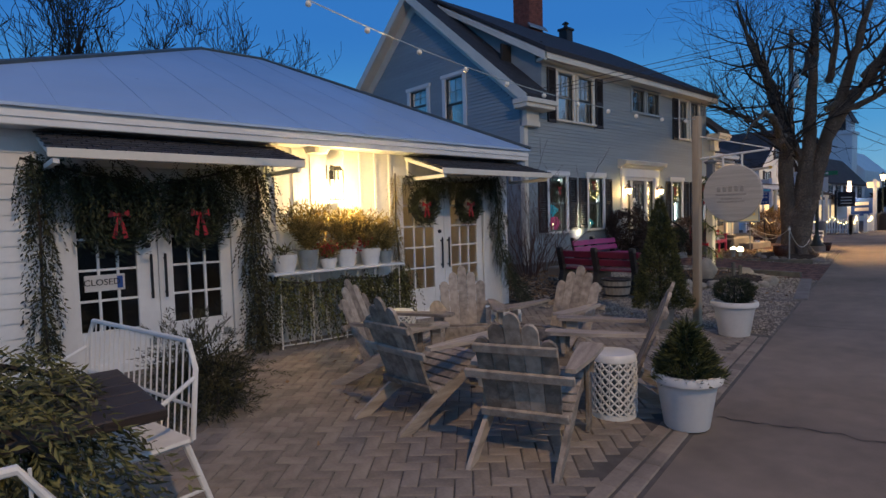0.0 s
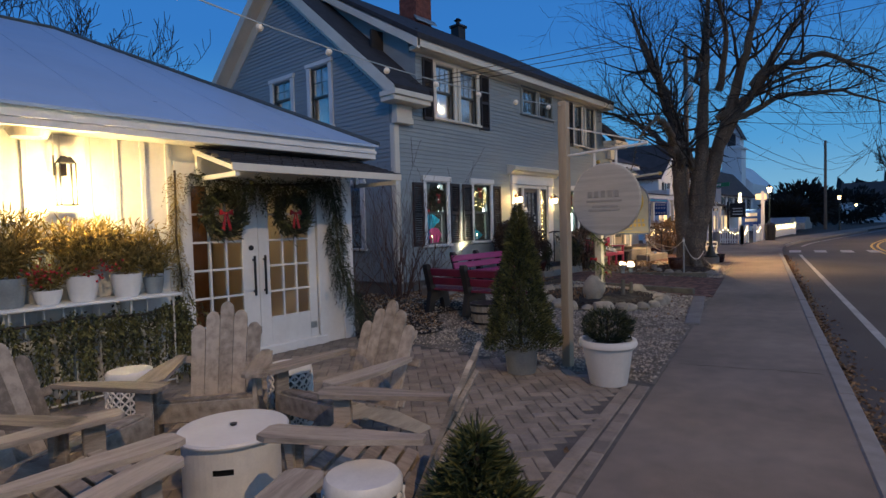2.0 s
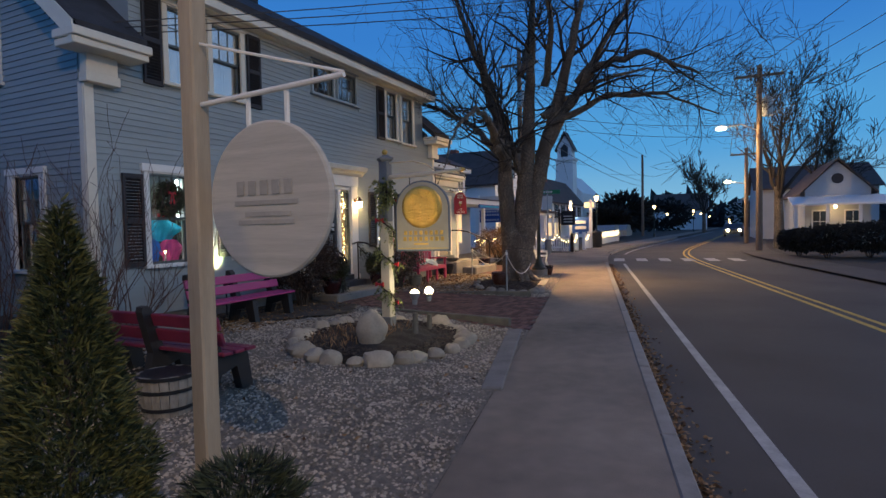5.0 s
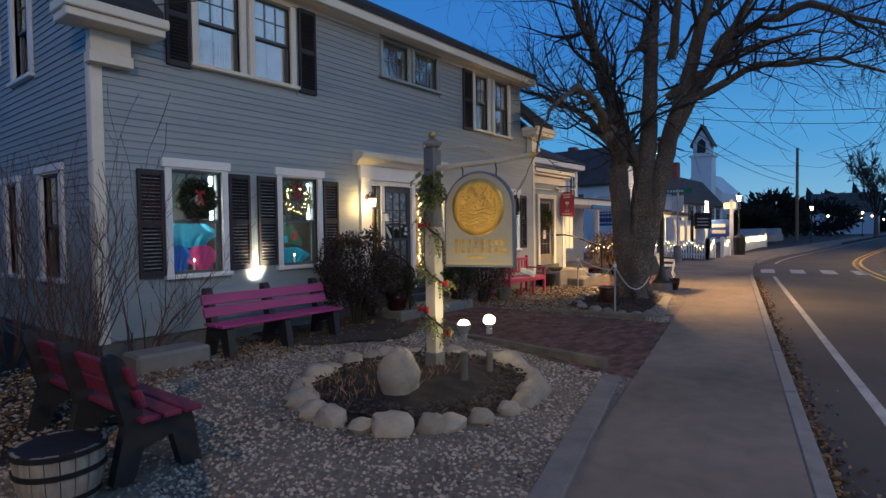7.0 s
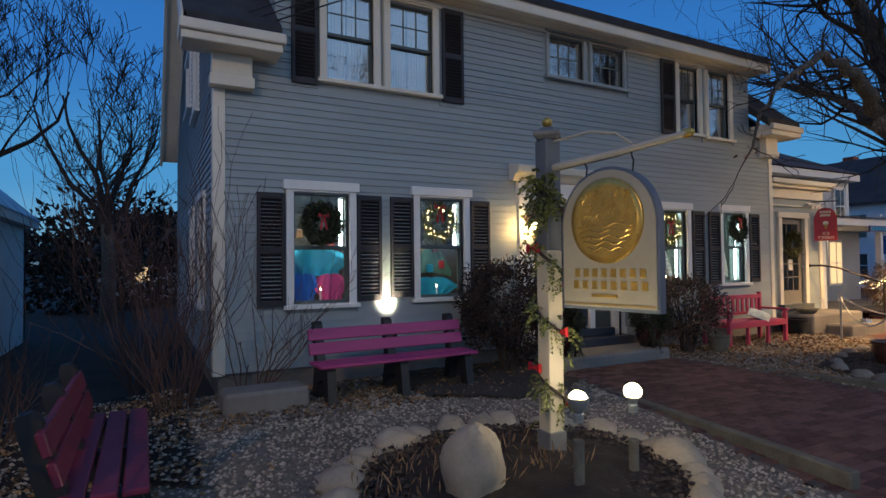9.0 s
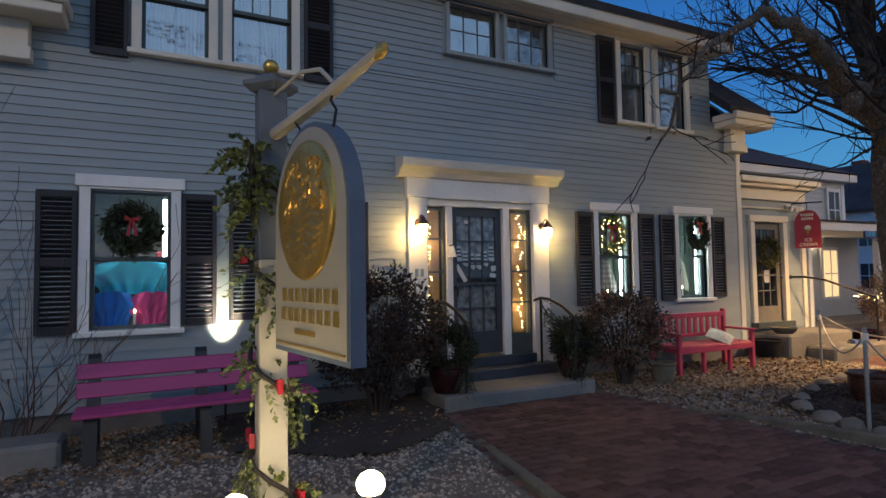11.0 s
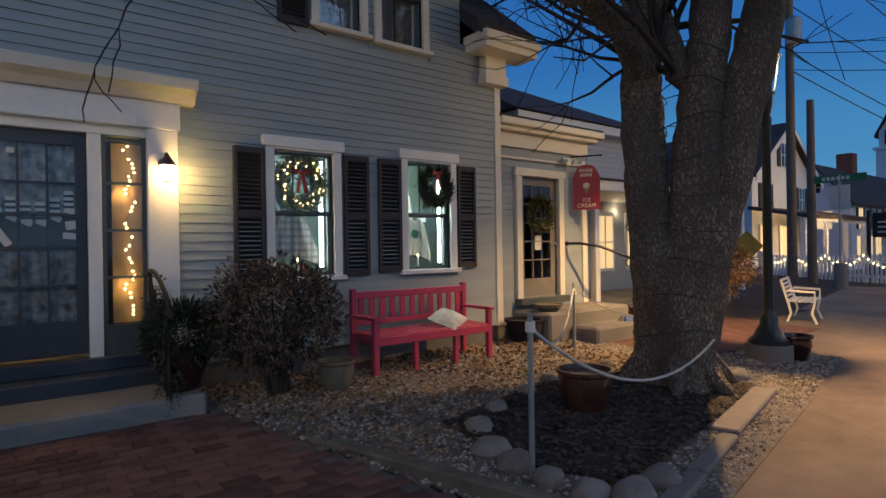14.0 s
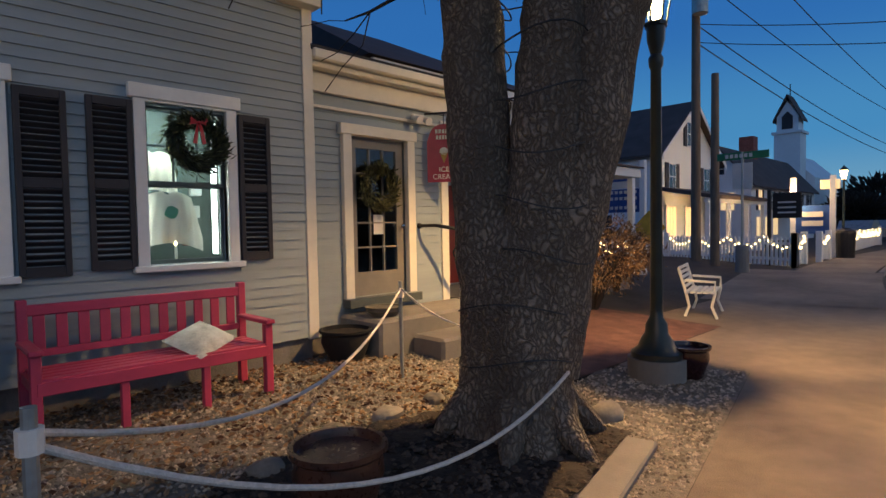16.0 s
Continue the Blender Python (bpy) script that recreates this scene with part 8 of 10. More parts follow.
# rope fence round the tree
RF = thing("rope_fence", (17.2, 4.85, 0.1), "white rope slung between thin metal posts round the tree", "rope fence")
posts = [(17.22, 4.86), (20.1, 6.9)]
for x, y in posts:
    z = gz(x, y)
    part("post", Shape().tube([(x, y, z - 0.02), (x, y, z + (0.97 if x < 18 else 0.84))], 0.018, 10), M_ZINC, RF)
    part("collar", Shape().lathe([(0.03, 0), (0.03, 0.06)], (x, y, z + (0.86 if x < 18 else 0.7)), 10), M_WHITEMETAL, RF)


def sag(a, b, d, n=16):
    a, b = Vector(a), Vector(b)
    out = []
    for i in range(n + 1):
        k = i / n
        p = a.lerp(b, k)
        p.z -= d * 4 * k * (1 - k)
        out.append(p)
    return out


z1, z2 = gz(*posts[0]) + 0.91, gz(*posts[1]) + 0.78
part("rope", Shape().tube(sag((17.22, 4.86, z1), (20.1, 6.9, z2), 0.34), 0.0095, 8), M_ROPE, RF)
part("rope", Shape().tube(sag((17.22, 4.86, z1 - 0.03), (19.92, 5.13, 0.50), 0.34), 0.011, 8), M_ROPE, RF)
part("rope", Shape().tube(sag((20.1, 6.9, z2), (20.2, 5.9, 0.62), 0.10), 0.009, 8), M_ROPE, RF)

# lamp post
LP = thing("lamp_post", (21.87, 5.46, 0.05), "black cast-iron lamp post with a lit glass lantern", "lamp post")
part("footing", Shape().lathe([(0.25, -0.1), (0.25, 0.20)], (21.87, 5.46, 0.0), 24), M_CONC, LP)
part("base", Shape().lathe([(0.22, 0.20), (0.22, 0.25), (0.16, 0.30), (0.14, 0.36), (0.10, 0.42), (0.095, 0.50), (0.06, 0.56), (0.055, 0.62)], (21.87, 5.46, 0.0), 20), M_GREENIRON, LP, smooth=True)
part("shaft", Shape().lathe([(0.055, 0.62), (0.045, 2.75), (0.06, 2.78), (0.065, 2.85), (0.045, 2.88), (0.075, 3.0), (0.08, 3.12)], (21.87, 5.46, 0.0), 16), M_GREENIRON, LP, smooth=True)
hd = part("lantern_frame", Shape().lathe([(0.10, 3.12), (0.105, 3.15)], (21.87, 5.46, 0), 8), M_GREENIRON, LP)
for k in range(6):
    a = math.pi * k / 3
    part("bar", Shape().tube([(21.87 + 0.09 * math.cos(a), 5.46 + 0.09 * math.sin(a), 3.14), (21.87 + 0.15 * math.cos(a), 5.46 + 0.15 * math.sin(a), 3.56)], 0.008, 5), M_GREENIRON, hd)
part("cap", Shape().lathe([(0.17, 3.56), (0.14, 3.62), (0.05, 3.70), (0.02, 3.78), (0, 3.8)], (21.87, 5.46, 0), 12), M_GREENIRON, LP)
part("mantle", Shape().lathe([(0.03, 0.0), (0.055, 0.05), (0.045, 0.16), (0.0, 0.18)], (21.87, 5.46, 3.18), 12), M_LANTERN, LP, "glowing lamp")

# white iron bench further on
WBN = thing("iron_bench", (25.7, 6.5, 0.02), "white cast-iron park bench with slatted back", "bench")
mb = Matrix.Translation((25.7, 6.48, 0.02)) @ Matrix.Rotation(radians(14), 4, "Z") @ Matrix.Diagonal((0.85, 0.85, 0.85, 1))
for s in (-0.5, 0.5):
    part("leg", Shape().tube([(s, 0.22, 0), (s, 0.15, 0.2), (s, 0.2, 0.42), (s, 0.32, 0.85)], 0.025, 6, True, mb), M_WHITEMETAL, WBN)
    part("leg", Shape().tube([(s, -0.28, 0), (s, -0.2, 0.2), (s, -0.25, 0.42), (s, -0.25, 0.62), (s, 0.22, 0.64)], 0.025, 6, True, mb), M_WHITEMETAL, WBN)
for k in range(5):
    part("seat_slat", Shape().box((-0.55, -0.25 + k * 0.1, 0.42), (0.55, -0.17 + k * 0.1, 0.45), 0.005, mb), M_WHITEMETAL, WBN)
for k in range(5):
    part("back_slat", Shape().box((-0.55, 0.215 + k * 0.022, 0.5 + k * 0.08), (0.55, 0.235 + k * 0.022, 0.555 + k * 0.08), 0.004, mb), M_WHITEMETAL, WBN)

# ---- trees ----
def grow(sh, p, way, r, length, rng, depth, spread=0.7, up=0.12, seg=5, sides=5, kids=(3, 5), least=0.004):
    pts, rad = [Vector(p)], [r]
    d = Vector(way).normalized()
    for i in range(seg):
        d = (d + Vector(rng.normal(size=3)) * 0.20 + Vector((0, 0, up * 0.5))).normalized()
        pts.append(pts[-1] + d * length / seg)
        rad.append(max(least, r * (1 - 0.75 * (i + 1) / seg)))
    sh.tube(pts, rad, sides, False)
    if depth > 0:
        n = rng.randint(kids[0], kids[1] + 1)
        for k in range(n):
            i = rng.randint(1, seg + 1)
            side = Vector(rng.normal(size=3))
            w = (d * 0.8 + side.normalized() * spread + Vector((0, 0, up))).normalized()
            grow(sh, pts[i], w, rad[i] * 0.62, length * rng.uniform(0.45, 0.72), rng, depth - 1, spread, up, max(3, seg - 1), max(3, sides - 1), kids, least)


def limb(sh, tw, way_pts, rng, per=3, twig=1.5, depth=3, sides=9, up=0.1):
    """A limb through given bends (x, y, z, radius), with side branches of random growth."""
    pts = [Vector(w[:3]) for w in way_pts]
    rad = [w[3] for w in way_pts]
    fine, fr = [], []
    for i in range(len(pts) - 1):
        for k in range(5):
            q = k / 5
            j = Vector(rng.normal(size=3)) * 0.03 * (1 if rad[i] < 0.15 else 0.3)
            fine.append(pts[i].lerp(pts[i + 1], q) + (j if k else Vector()))
            fr.append((rad[i] * (1 - q) + rad[i + 1] * q) * (1 + (0.05 if rad[i] < 0.15 else 0.015) * rng.normal()))
    fine.append(pts[-1])
    fr.append(rad[-1])
    sh.tube(fine, fr, sides, True)
    for i in range(3, len(fine)):
        if fr[i] < 0.13:
            for k in range(rng.randint(0, per)):
                d = (fine[i] - fine[i - 1]).normalized()
                w = d * 0.6 + Vector(rng.normal(size=3)).normalized() * 0.8 + Vector((0, 0, up))
                grow(tw, fine[i], w, max(0.007, fr[i] * 0.42), twig * rng.uniform(0.6, 1.2), rng, depth - 1 if sides != 9 else 1, 0.75, up, kids=(3, 5))


def ridges(sh, sides, amp):
    """Long furrows in the bark: each ring of the mesh is pushed in and out round its middle."""
    for n in range(len(sh.v) // sides):
        ring = [Vector(p) for p in sh.v[n * sides:(n + 1) * sides]]
        mid = sum(ring, Vector()) / sides
        for k, p in enumerate(ring):
            d = (p - mid).normalized()
            f = abs(noise.noise(Vector((p.x * 9, p.y * 9, p.z * 3.2)))) + 0.4 * abs(noise.noise(Vector((p.x * 26, p.y * 26, p.z * 9))))
            sh.v[n * sides + k] = tuple(p + d * amp * (f * 2.2 - 0.7))


rng = np.random.RandomState(77)
TREE = thing("tree", (19.9, 5.55, 0.1), "old bare maple with a forked trunk and dark twiggy crown", "tree")
tx, ty = 19.9, 5.52
tk, tw = Shape(), Shape()
# flared foot that forks low
foot = Shape()
prof = [(-0.05, 0.45), (0.08, 0.405), (0.16, 0.39), (0.25, 0.38), (0.38, 0.37), (0.5, 0.36), (0.65, 0.356), (0.8, 0.352), (0.93, 0.345), (1.05, 0.335), (1.14, 0.32), (1.22, 0.30), (1.36, 0.22), (1.44, 0.08)]
v = []
for z, r in prof:
    for k in range(60):
        a = 2 * math.pi * k / 60
        q = r * (1 + 0.10 * math.sin(a * 5 + 0.6) * max(0.15, 1 - z * 1.4) + 0.05 * math.sin(a * 3 + 1))
        v.append((tx + q * math.cos(a) * 0.85, ty + 0.03 * z + q * math.sin(a), z + 0.08))
foot.add(v, [(n * 60 + k, n * 60 + (k + 1) % 60, (n + 1) * 60 + (k + 1) % 60, (n + 1) * 60 + k) for n in range(len(prof) - 1) for k in range(60)])
ridges(foot, 60, 0.016)
part("trunk", foot, M_BARK, TREE, smooth=True)
for bends, per in (([(19.88, 5.62, 0.3, 0.18), (19.84, 5.67, 1.0, 0.205), (19.80, 5.72, 2.0, 0.205), (19.78, 5.75, 2.5, 0.20), (19.78, 5.75, 3.1, 0.19), (19.81, 5.78, 3.8, 0.17), (19.95, 6.2, 5.2, 0.12), (20.1, 6.9, 6.8, 0.07), (20.3, 7.4, 8.4, 0.03)], 3),
                   ([(19.96, 5.44, 0.3, 0.25), (20.0, 5.38, 1.0, 0.275), (20.04, 5.31, 1.9, 0.265), (20.05, 5.29, 2.5, 0.225), (20.07, 5.26, 3.0, 0.195), (20.09, 5.2, 3.6, 0.185), (20.2, 5.2, 4.8, 0.15), (20.25, 5.1, 6.4, 0.10), (20.1, 5.0, 8.8, 0.04)], 3),
                   ([(20.02, 5.34, 0.45, 0.19), (20.06, 5.26, 1.2, 0.20), (20.16, 5.11, 2.0, 0.215), (20.21, 5.04, 2.5, 0.21), (20.27, 4.92, 3.0, 0.20), (20.32, 4.84, 3.5, 0.185), (20.4, 4.5, 4.6, 0.15), (20.1, 4.1, 5.9, 0.115), (19.95, 3.7, 7.2, 0.07), (20, 3.2, 8.6, 0.03)], 3),
                   ([(20.02, 5.33, 2.65, 0.11), (19.94, 5.50, 3.3, 0.105), (19.84, 5.75, 4.1, 0.10), (19.7, 6.0, 5.0, 0.08), (19.5, 6.3, 6.4, 0.04)], 3),
                   ([(20.3, 4.85, 3.4, 0.15), (20.45, 4.3, 4.6, 0.13), (20.3, 3.4, 5.6, 0.10), (20, 2.2, 5.7, 0.07), (20, 1.0, 5.0, 0.03)], 3),
                   ([(19.85, 5.75, 2.95, 0.15), (19.2, 5.62, 3.45, 0.115), (18.35, 5.42, 3.55, 0.115), (17.4, 5.3, 3.95, 0.075), (16.6, 5.3, 4.05, 0.05), (15.8, 5.4, 3.5, 0.028), (15.35, 5.45, 2.7, 0.010)], 2),
                   ([(19.95, 5.9, 3.4, 0.12), (20.3, 6.8, 4.3, 0.08), (20.6, 8.0, 5.0, 0.055), (20.7, 9.0, 5.4, 0.02)], 3),
                   ([(19.98, 4.7, 5.2, 0.10), (19.2, 4.3, 6.3, 0.07), (18.2, 4.2, 7.4, 0.04), (17.4, 4.2, 8.2, 0.015)], 3),
                   ([(20.25, 4.6, 4.2, 0.10), (20.6, 3.2, 4.9, 0.07), (20.8, 1.8, 4.8, 0.04), (21.0, 0.6, 4.2, 0.015)], 3),
                   ([(20.15, 4.8, 4.4, 0.09), (21.2, 3.6, 5.4, 0.06), (22.4, 2.4, 5.9, 0.03), (23.2, 1.6, 5.8, 0.012)], 3),
                   ([(20.2, 3.9, 5.2, 0.09), (20.6, 3.0, 6.6, 0.06), (20.8, 2.2, 8.0, 0.02)], 3),
                   ([(20.2, 5.4, 5.6, 0.09), (21.0, 5.4, 6.8, 0.06), (21.8, 5.3, 8.0, 0.02)], 3),
                   ([(20.1, 6.3, 5.0, 0.08), (19.3, 6.4, 6.2, 0.06), (18.5, 6.6, 7.4, 0.02)], 3)):
    s = Shape()
    low = bends[-1][2] < 3
    limb(s, tw, bends, rng, 2 if low else per + 1, 0.5 if low else 2.0, 2 if low else 3, 44 if bends[0][2] < 0.5 else 12)
    if bends[0][2] < 0.5:
        ridges(s, 44, 0.014)
    part("limb", s, M_BARK, TREE, smooth=True)
part("knot", Shape().rock((18.33, 5.42, 3.42), (0.13, 0.12, 0.15), 9, 10, 6), M_BARK, TREE, smooth=True)
for a, r in ((0.3, 0.42), (1.4, 0.42), (2.5, 0.30), (3.7, 0.34), (4.6, 0.38), (5.5, 0.34)):
    part("root", Shape().tube([(tx + 0.28 * math.cos(a), ty + 0.3 * math.sin(a), 0.30), (tx + 0.45 * math.cos(a), ty + 0.48 * math.sin(a), 0.12), (tx + (r + 0.25) * math.cos(a), ty + (r + 0.25) * math.sin(a), 0.02)], [0.11, 0.075, 0.03], 8), M_BARK, TREE, smooth=True)
part("crown", tw, M_TWIG, TREE, kind="stuff")
for k in range(9):
    z = 0.55 + k * 0.33
    for cx, cy, r in ((19.9 + 0.01 * k, 5.82, 0.195), (19.97, 5.34, 0.31)) if z > 1.15 else ((tx, ty, 0.385),):
        pts = [(cx + r * math.cos(q * math.pi / 12) * (0.9 if z < 1.15 else 1), cy + r * math.sin(q * math.pi / 12), z + 0.05 * math.sin(q * 0.5 + k)) for q in range(25)]
        part("light_wire", Shape().tube(pts, 0.006, 4, False), M_WIRE, TREE)
bends = (Vector((16.6, 5.3, 4.05)), Vector((15.8, 5.4, 3.5)), Vector((15.35, 5.45, 2.7)))
pts = np.array([tuple(bends[k % 2].lerp(bends[k % 2 + 1], rng.uniform()) + Vector(rng.normal(size=3)) * 0.05) for k in range(44)])
part("dead_leaves", Shape().leaves(pts, rng.normal(size=(44, 3)) + np.array([0, 0, -1.0]), 0.06, 0.03, 0.4, 3), M_LEAFLIT, TREE, kind="stuff")


def bare_tree(x, y, h, seed, label, r=0.22, z=0.0, n=7, depth=4, least=0.006, spread=0.75):
    t = thing("tree", (x, y, z), label, "tree")
    rg = np.random.RandomState(seed)
    tr, tw = Shape(), Shape()
    top = h * 0.32
    tr.tube([(x, y, z - 0.1), (x + 0.05, y, z + top * 0.5), (x, y + 0.05, z + top)], [r * 1.2, r, r * 0.85], 10)
    for k in range(n):
        a = 2 * math.pi * k / n + rg.uniform(-0.4, 0.4)
        w = Vector((math.cos(a) * 0.6, math.sin(a) * 0.6, 1.0))
        grow(tw, (x, y, z + top * rg.uniform(0.75, 1.0)), w, r * 0.5, h * 0.42, rg, depth, spread, 0.25, 5, 5, (3, 4), least)
    part("trunk", tr, M_BARK, t, smooth=True)
    part("crown", tw, M_TWIG, t, kind="stuff")


bare_tree(3.6, 24.5, 12.5, 5, "wide bare tree behind the white cottage", 0.26, least=0.012, n=9)
bare_tree(-4.5, 23.0, 11.0, 6, "bare tree behind the white cottage", 0.22, least=0.012)
bare_tree(42.0, -2.6, 11.0, 7, "bare street tree across the road", 0.24, -0.1, least=0.014)
bare_tree(8.4, 19.5, 8.5, 8, "bare tree behind the shop", 0.18, least=0.010)
bare_tree(52.0, -6.0, 9.0, 17, "bare street tree further along the road", 0.22, -0.1, least=0.018)
bare_tree(98.0, 2.0, 11.0, 18, "distant bare tree beside the road", 0.25, -0.1, least=0.03)


def bare_shrub(x, y, h, n, seed, label, z=0.0):
    t = thing("shrub", (x, y, z), label, "shrub")
    rg = np.random.RandomState(seed)
    for k in range(n):
        s = Shape()
        a = rg.uniform(0, 2 * math.pi)
        w = Vector((math.cos(a) * 0.35, math.sin(a) * 0.35, 1.0))
        grow(s, (x + 0.12 * math.cos(a), y + 0.12 * math.sin(a), z - 0.02), w, 0.010, h * rg.uniform(0.6, 1.0), rg, 2, 0.5, 0.3, 4, 4, (2, 4), 0.0025)
        part("stem", s, M_REDTWIG, t)


M_REDTWIG = material("red_brown_twig", (0.09, 0.05, 0.04), 0.85, vary=0.3)
bare_shrub(9.55, 7.55, 1.7, 26, 3, "bare red-brown shrub at the house corner", 0.08)
bare_shrub(9.3, 9.0, 1.9, 26, 4, "bare red-brown shrub along the gable wall", 0.05)
bare_shrub(8.2, 7.4, 1.0, 14, 5, "low bare shrub between the buildings", 0.02)
bare_shrub(10.3, 7.75, 1.4, 10, 6, "thin bare shrub against the clapboards", 0.12)
# sparse dead stalks in the round bed
rg = np.random.RandomState(9)
q = rg.uniform(0, 1, (260, 2))
pts = np.stack([11.2 + (q[:, 0] - 0.5) * 1.6, 4.75 + (q[:, 1] - 0.5) * 0.9, np.full(260, 0.2)], 1)
solo("dead_stalks", Shape().leaves(pts, np.tile([0, 0, 1.0], (260, 1)), 0.10, 0.012, 0.4, 4), M_LEAFLIT, (11.4, 4.7, 0.15), "cut straw-coloured perennial stalks in the mulch", "plants", kind="stuff")

# ---- neighbouring buildings and the far street ----
def simple_window(parent, put, u0, u1, z0, z1, lit=False, shutters=True, bars=(2, 2), trim=None):
    w = part("window", Shape().box(put(u0 - 0.07, -0.05, z0 - 0.07), put(u1 + 0.07, -0.004, z1 + 0.09)), trim or M_FARWHITE, parent)
    part("pane", Shape().box(put(u0, -0.058, z0), put(u1, -0.051, z1)), M_LITROOM if lit else M_DARKGLASS, w)
    for c in range(1, bars[0]):
        u = u0 + (u1 - u0) * c / bars[0]
        part("glazing_bar", Shape().box(put(u - 0.015, -0.07, z0), put(u + 0.015, -0.059, z1)), trim or M_FARWHITE, w)
    for c in range(1, bars[1]):
        z = z0 + (z1 - z0) * c / bars[1]
        part("glazing_bar", Shape().box(put(u0, -0.071, z - 0.015), put(u1, -0.06, z + 0.015)), trim or M_FARWHITE, w)
    if shutters:
        for a, b in ((u0 - 0.40, u0 - 0.08), (u1 + 0.08, u1 + 0.40)):
            part("shutter", Shape().box(put(a, -0.06, z0 - 0.04), put(b, -0.01, z1 + 0.05)), M_SHUTTER, parent)


M_DARKGLASS = material("dark_far_glass", (0.03, 0.035, 0.045), 0.12, vary=0.3, gloss=0.7)

NB = thing("neighbour_house", (24.5, 12.5, 0.1), "blue-grey clapboard house with a lit porch and red door", "house")


def nbf(u, d, z):
    return (u, 10.0 + d, z)


part("wall", Shape().box((22.3, 10.0, 0.0), (26.7, 15.5, 3.75)), M_SKIRT, NB)
nbw = part("wall", Shape().box((22.32, 9.985, 0.3), (26.68, 9.998, 3.7)), M_SKIRT, NB)
boards(nbw, 22.3, 26.7, 2.4, 3.7, [(25.95, 26.5, 2.3, 3.6), (23.2, 23.8, 2.3, 3.6)], lambda u, d, z: (u, 9.985 + d, z), lap=0.11, mat=M_SKIRT)
part("eave", Shape().box((22.1, 9.75, 3.7), (26.95, 15.7, 3.88), 0.01), M_FARWHITE, NB)
roof = Shape().add([(22.0, 9.7, 3.9), (27.0, 9.7, 3.9), (27.0, 15.8, 3.9), (22.0, 15.8, 3.9), (22.6, 12.7, 5.4), (24.6, 12.7, 5.4)], [(0, 1, 5, 4), (1, 2, 5), (2, 3, 4, 5), (3, 0, 4), (3, 2, 1, 0)])
part("roof", roof, M_FARROOF, NB)
part("corner_board", Shape().box((26.6, 9.955, 0.2), (26.74, 9.984, 3.7)), M_FARWHITE, NB)
simple_window(NB, lambda u, d, z: (u, 9.97 + d, z), 26.0, 26.42, 2.55, 3.45, shutters=False)
part("porch_floor", Shape().box((22.6, 8.6, 0.0), (27.6, 9.98, 0.42)), M_CONC, NB)
part("porch_roof", Shape().box((22.5, 8.45, 2.32), (27.8, 9.98, 2.5), 0.01), M_FARWHITE, NB)
part("porch_roof_top", slab([(22.45, 8.4, 2.53), (27.85, 8.4, 2.53), (27.85, 9.97, 2.75), (22.45, 9.97, 2.75)], 0.03), M_FARROOF, NB)
part("sign_board", Shape().box((24.5, 8.42, 2.2), (26.6, 8.46, 2.34)), M_BLUESIGN, NB)
for k in range(14):
    part("letter_bar", Shape().box((24.6 + k * 0.14, 8.412, 2.235), (24.69 + k * 0.14, 8.42, 2.305)), M_BLUE, NB)
for x in (22.7, 25.2, 27.6):
    part("porch_post", Shape().box((x - 0.06, 8.5, 0.42), (x + 0.06, 8.62, 2.32), 0.01), M_FARWHITE, NB)
part("shop_wall", Shape().box((22.6, 9.94, 0.42), (27.2, 9.984, 2.32)), M_SKIRT, NB)
part("red_door", Shape().box((23.5, 9.9, 0.45), (24.05, 9.938, 2.1), 0.005), M_REDDOOR, NB, "red painted door")
for x in (24.5, 25.6):
    simple_window(NB, lambda u, d, z: (u, 9.94 + d, z), x, x + 0.55, 0.9, 2.0, lit=True, shutters=False)
t = thing("fairy_lights", (25.6, 8.4, 0.9), "warm fairy lights along the porch rail", "fairy lights")
rnd = random.Random(8)
part("wire", Shape().tube([(24.0 + k * 0.12, 8.45, 0.95 + 0.08 * math.sin(k * 0.8)) for k in range(28)], 0.004, 4), M_WIRE, t)
for k in range(56):
    part("bulb", Shape().ball((24.0 + k * 0.06, 8.45 + rnd.uniform(-0.03, 0.03), 0.95 + 0.08 * math.sin(k * 0.4) + rnd.uniform(-0.05, 0.05)), 0.012, 4, 6), M_FAIRY, t)


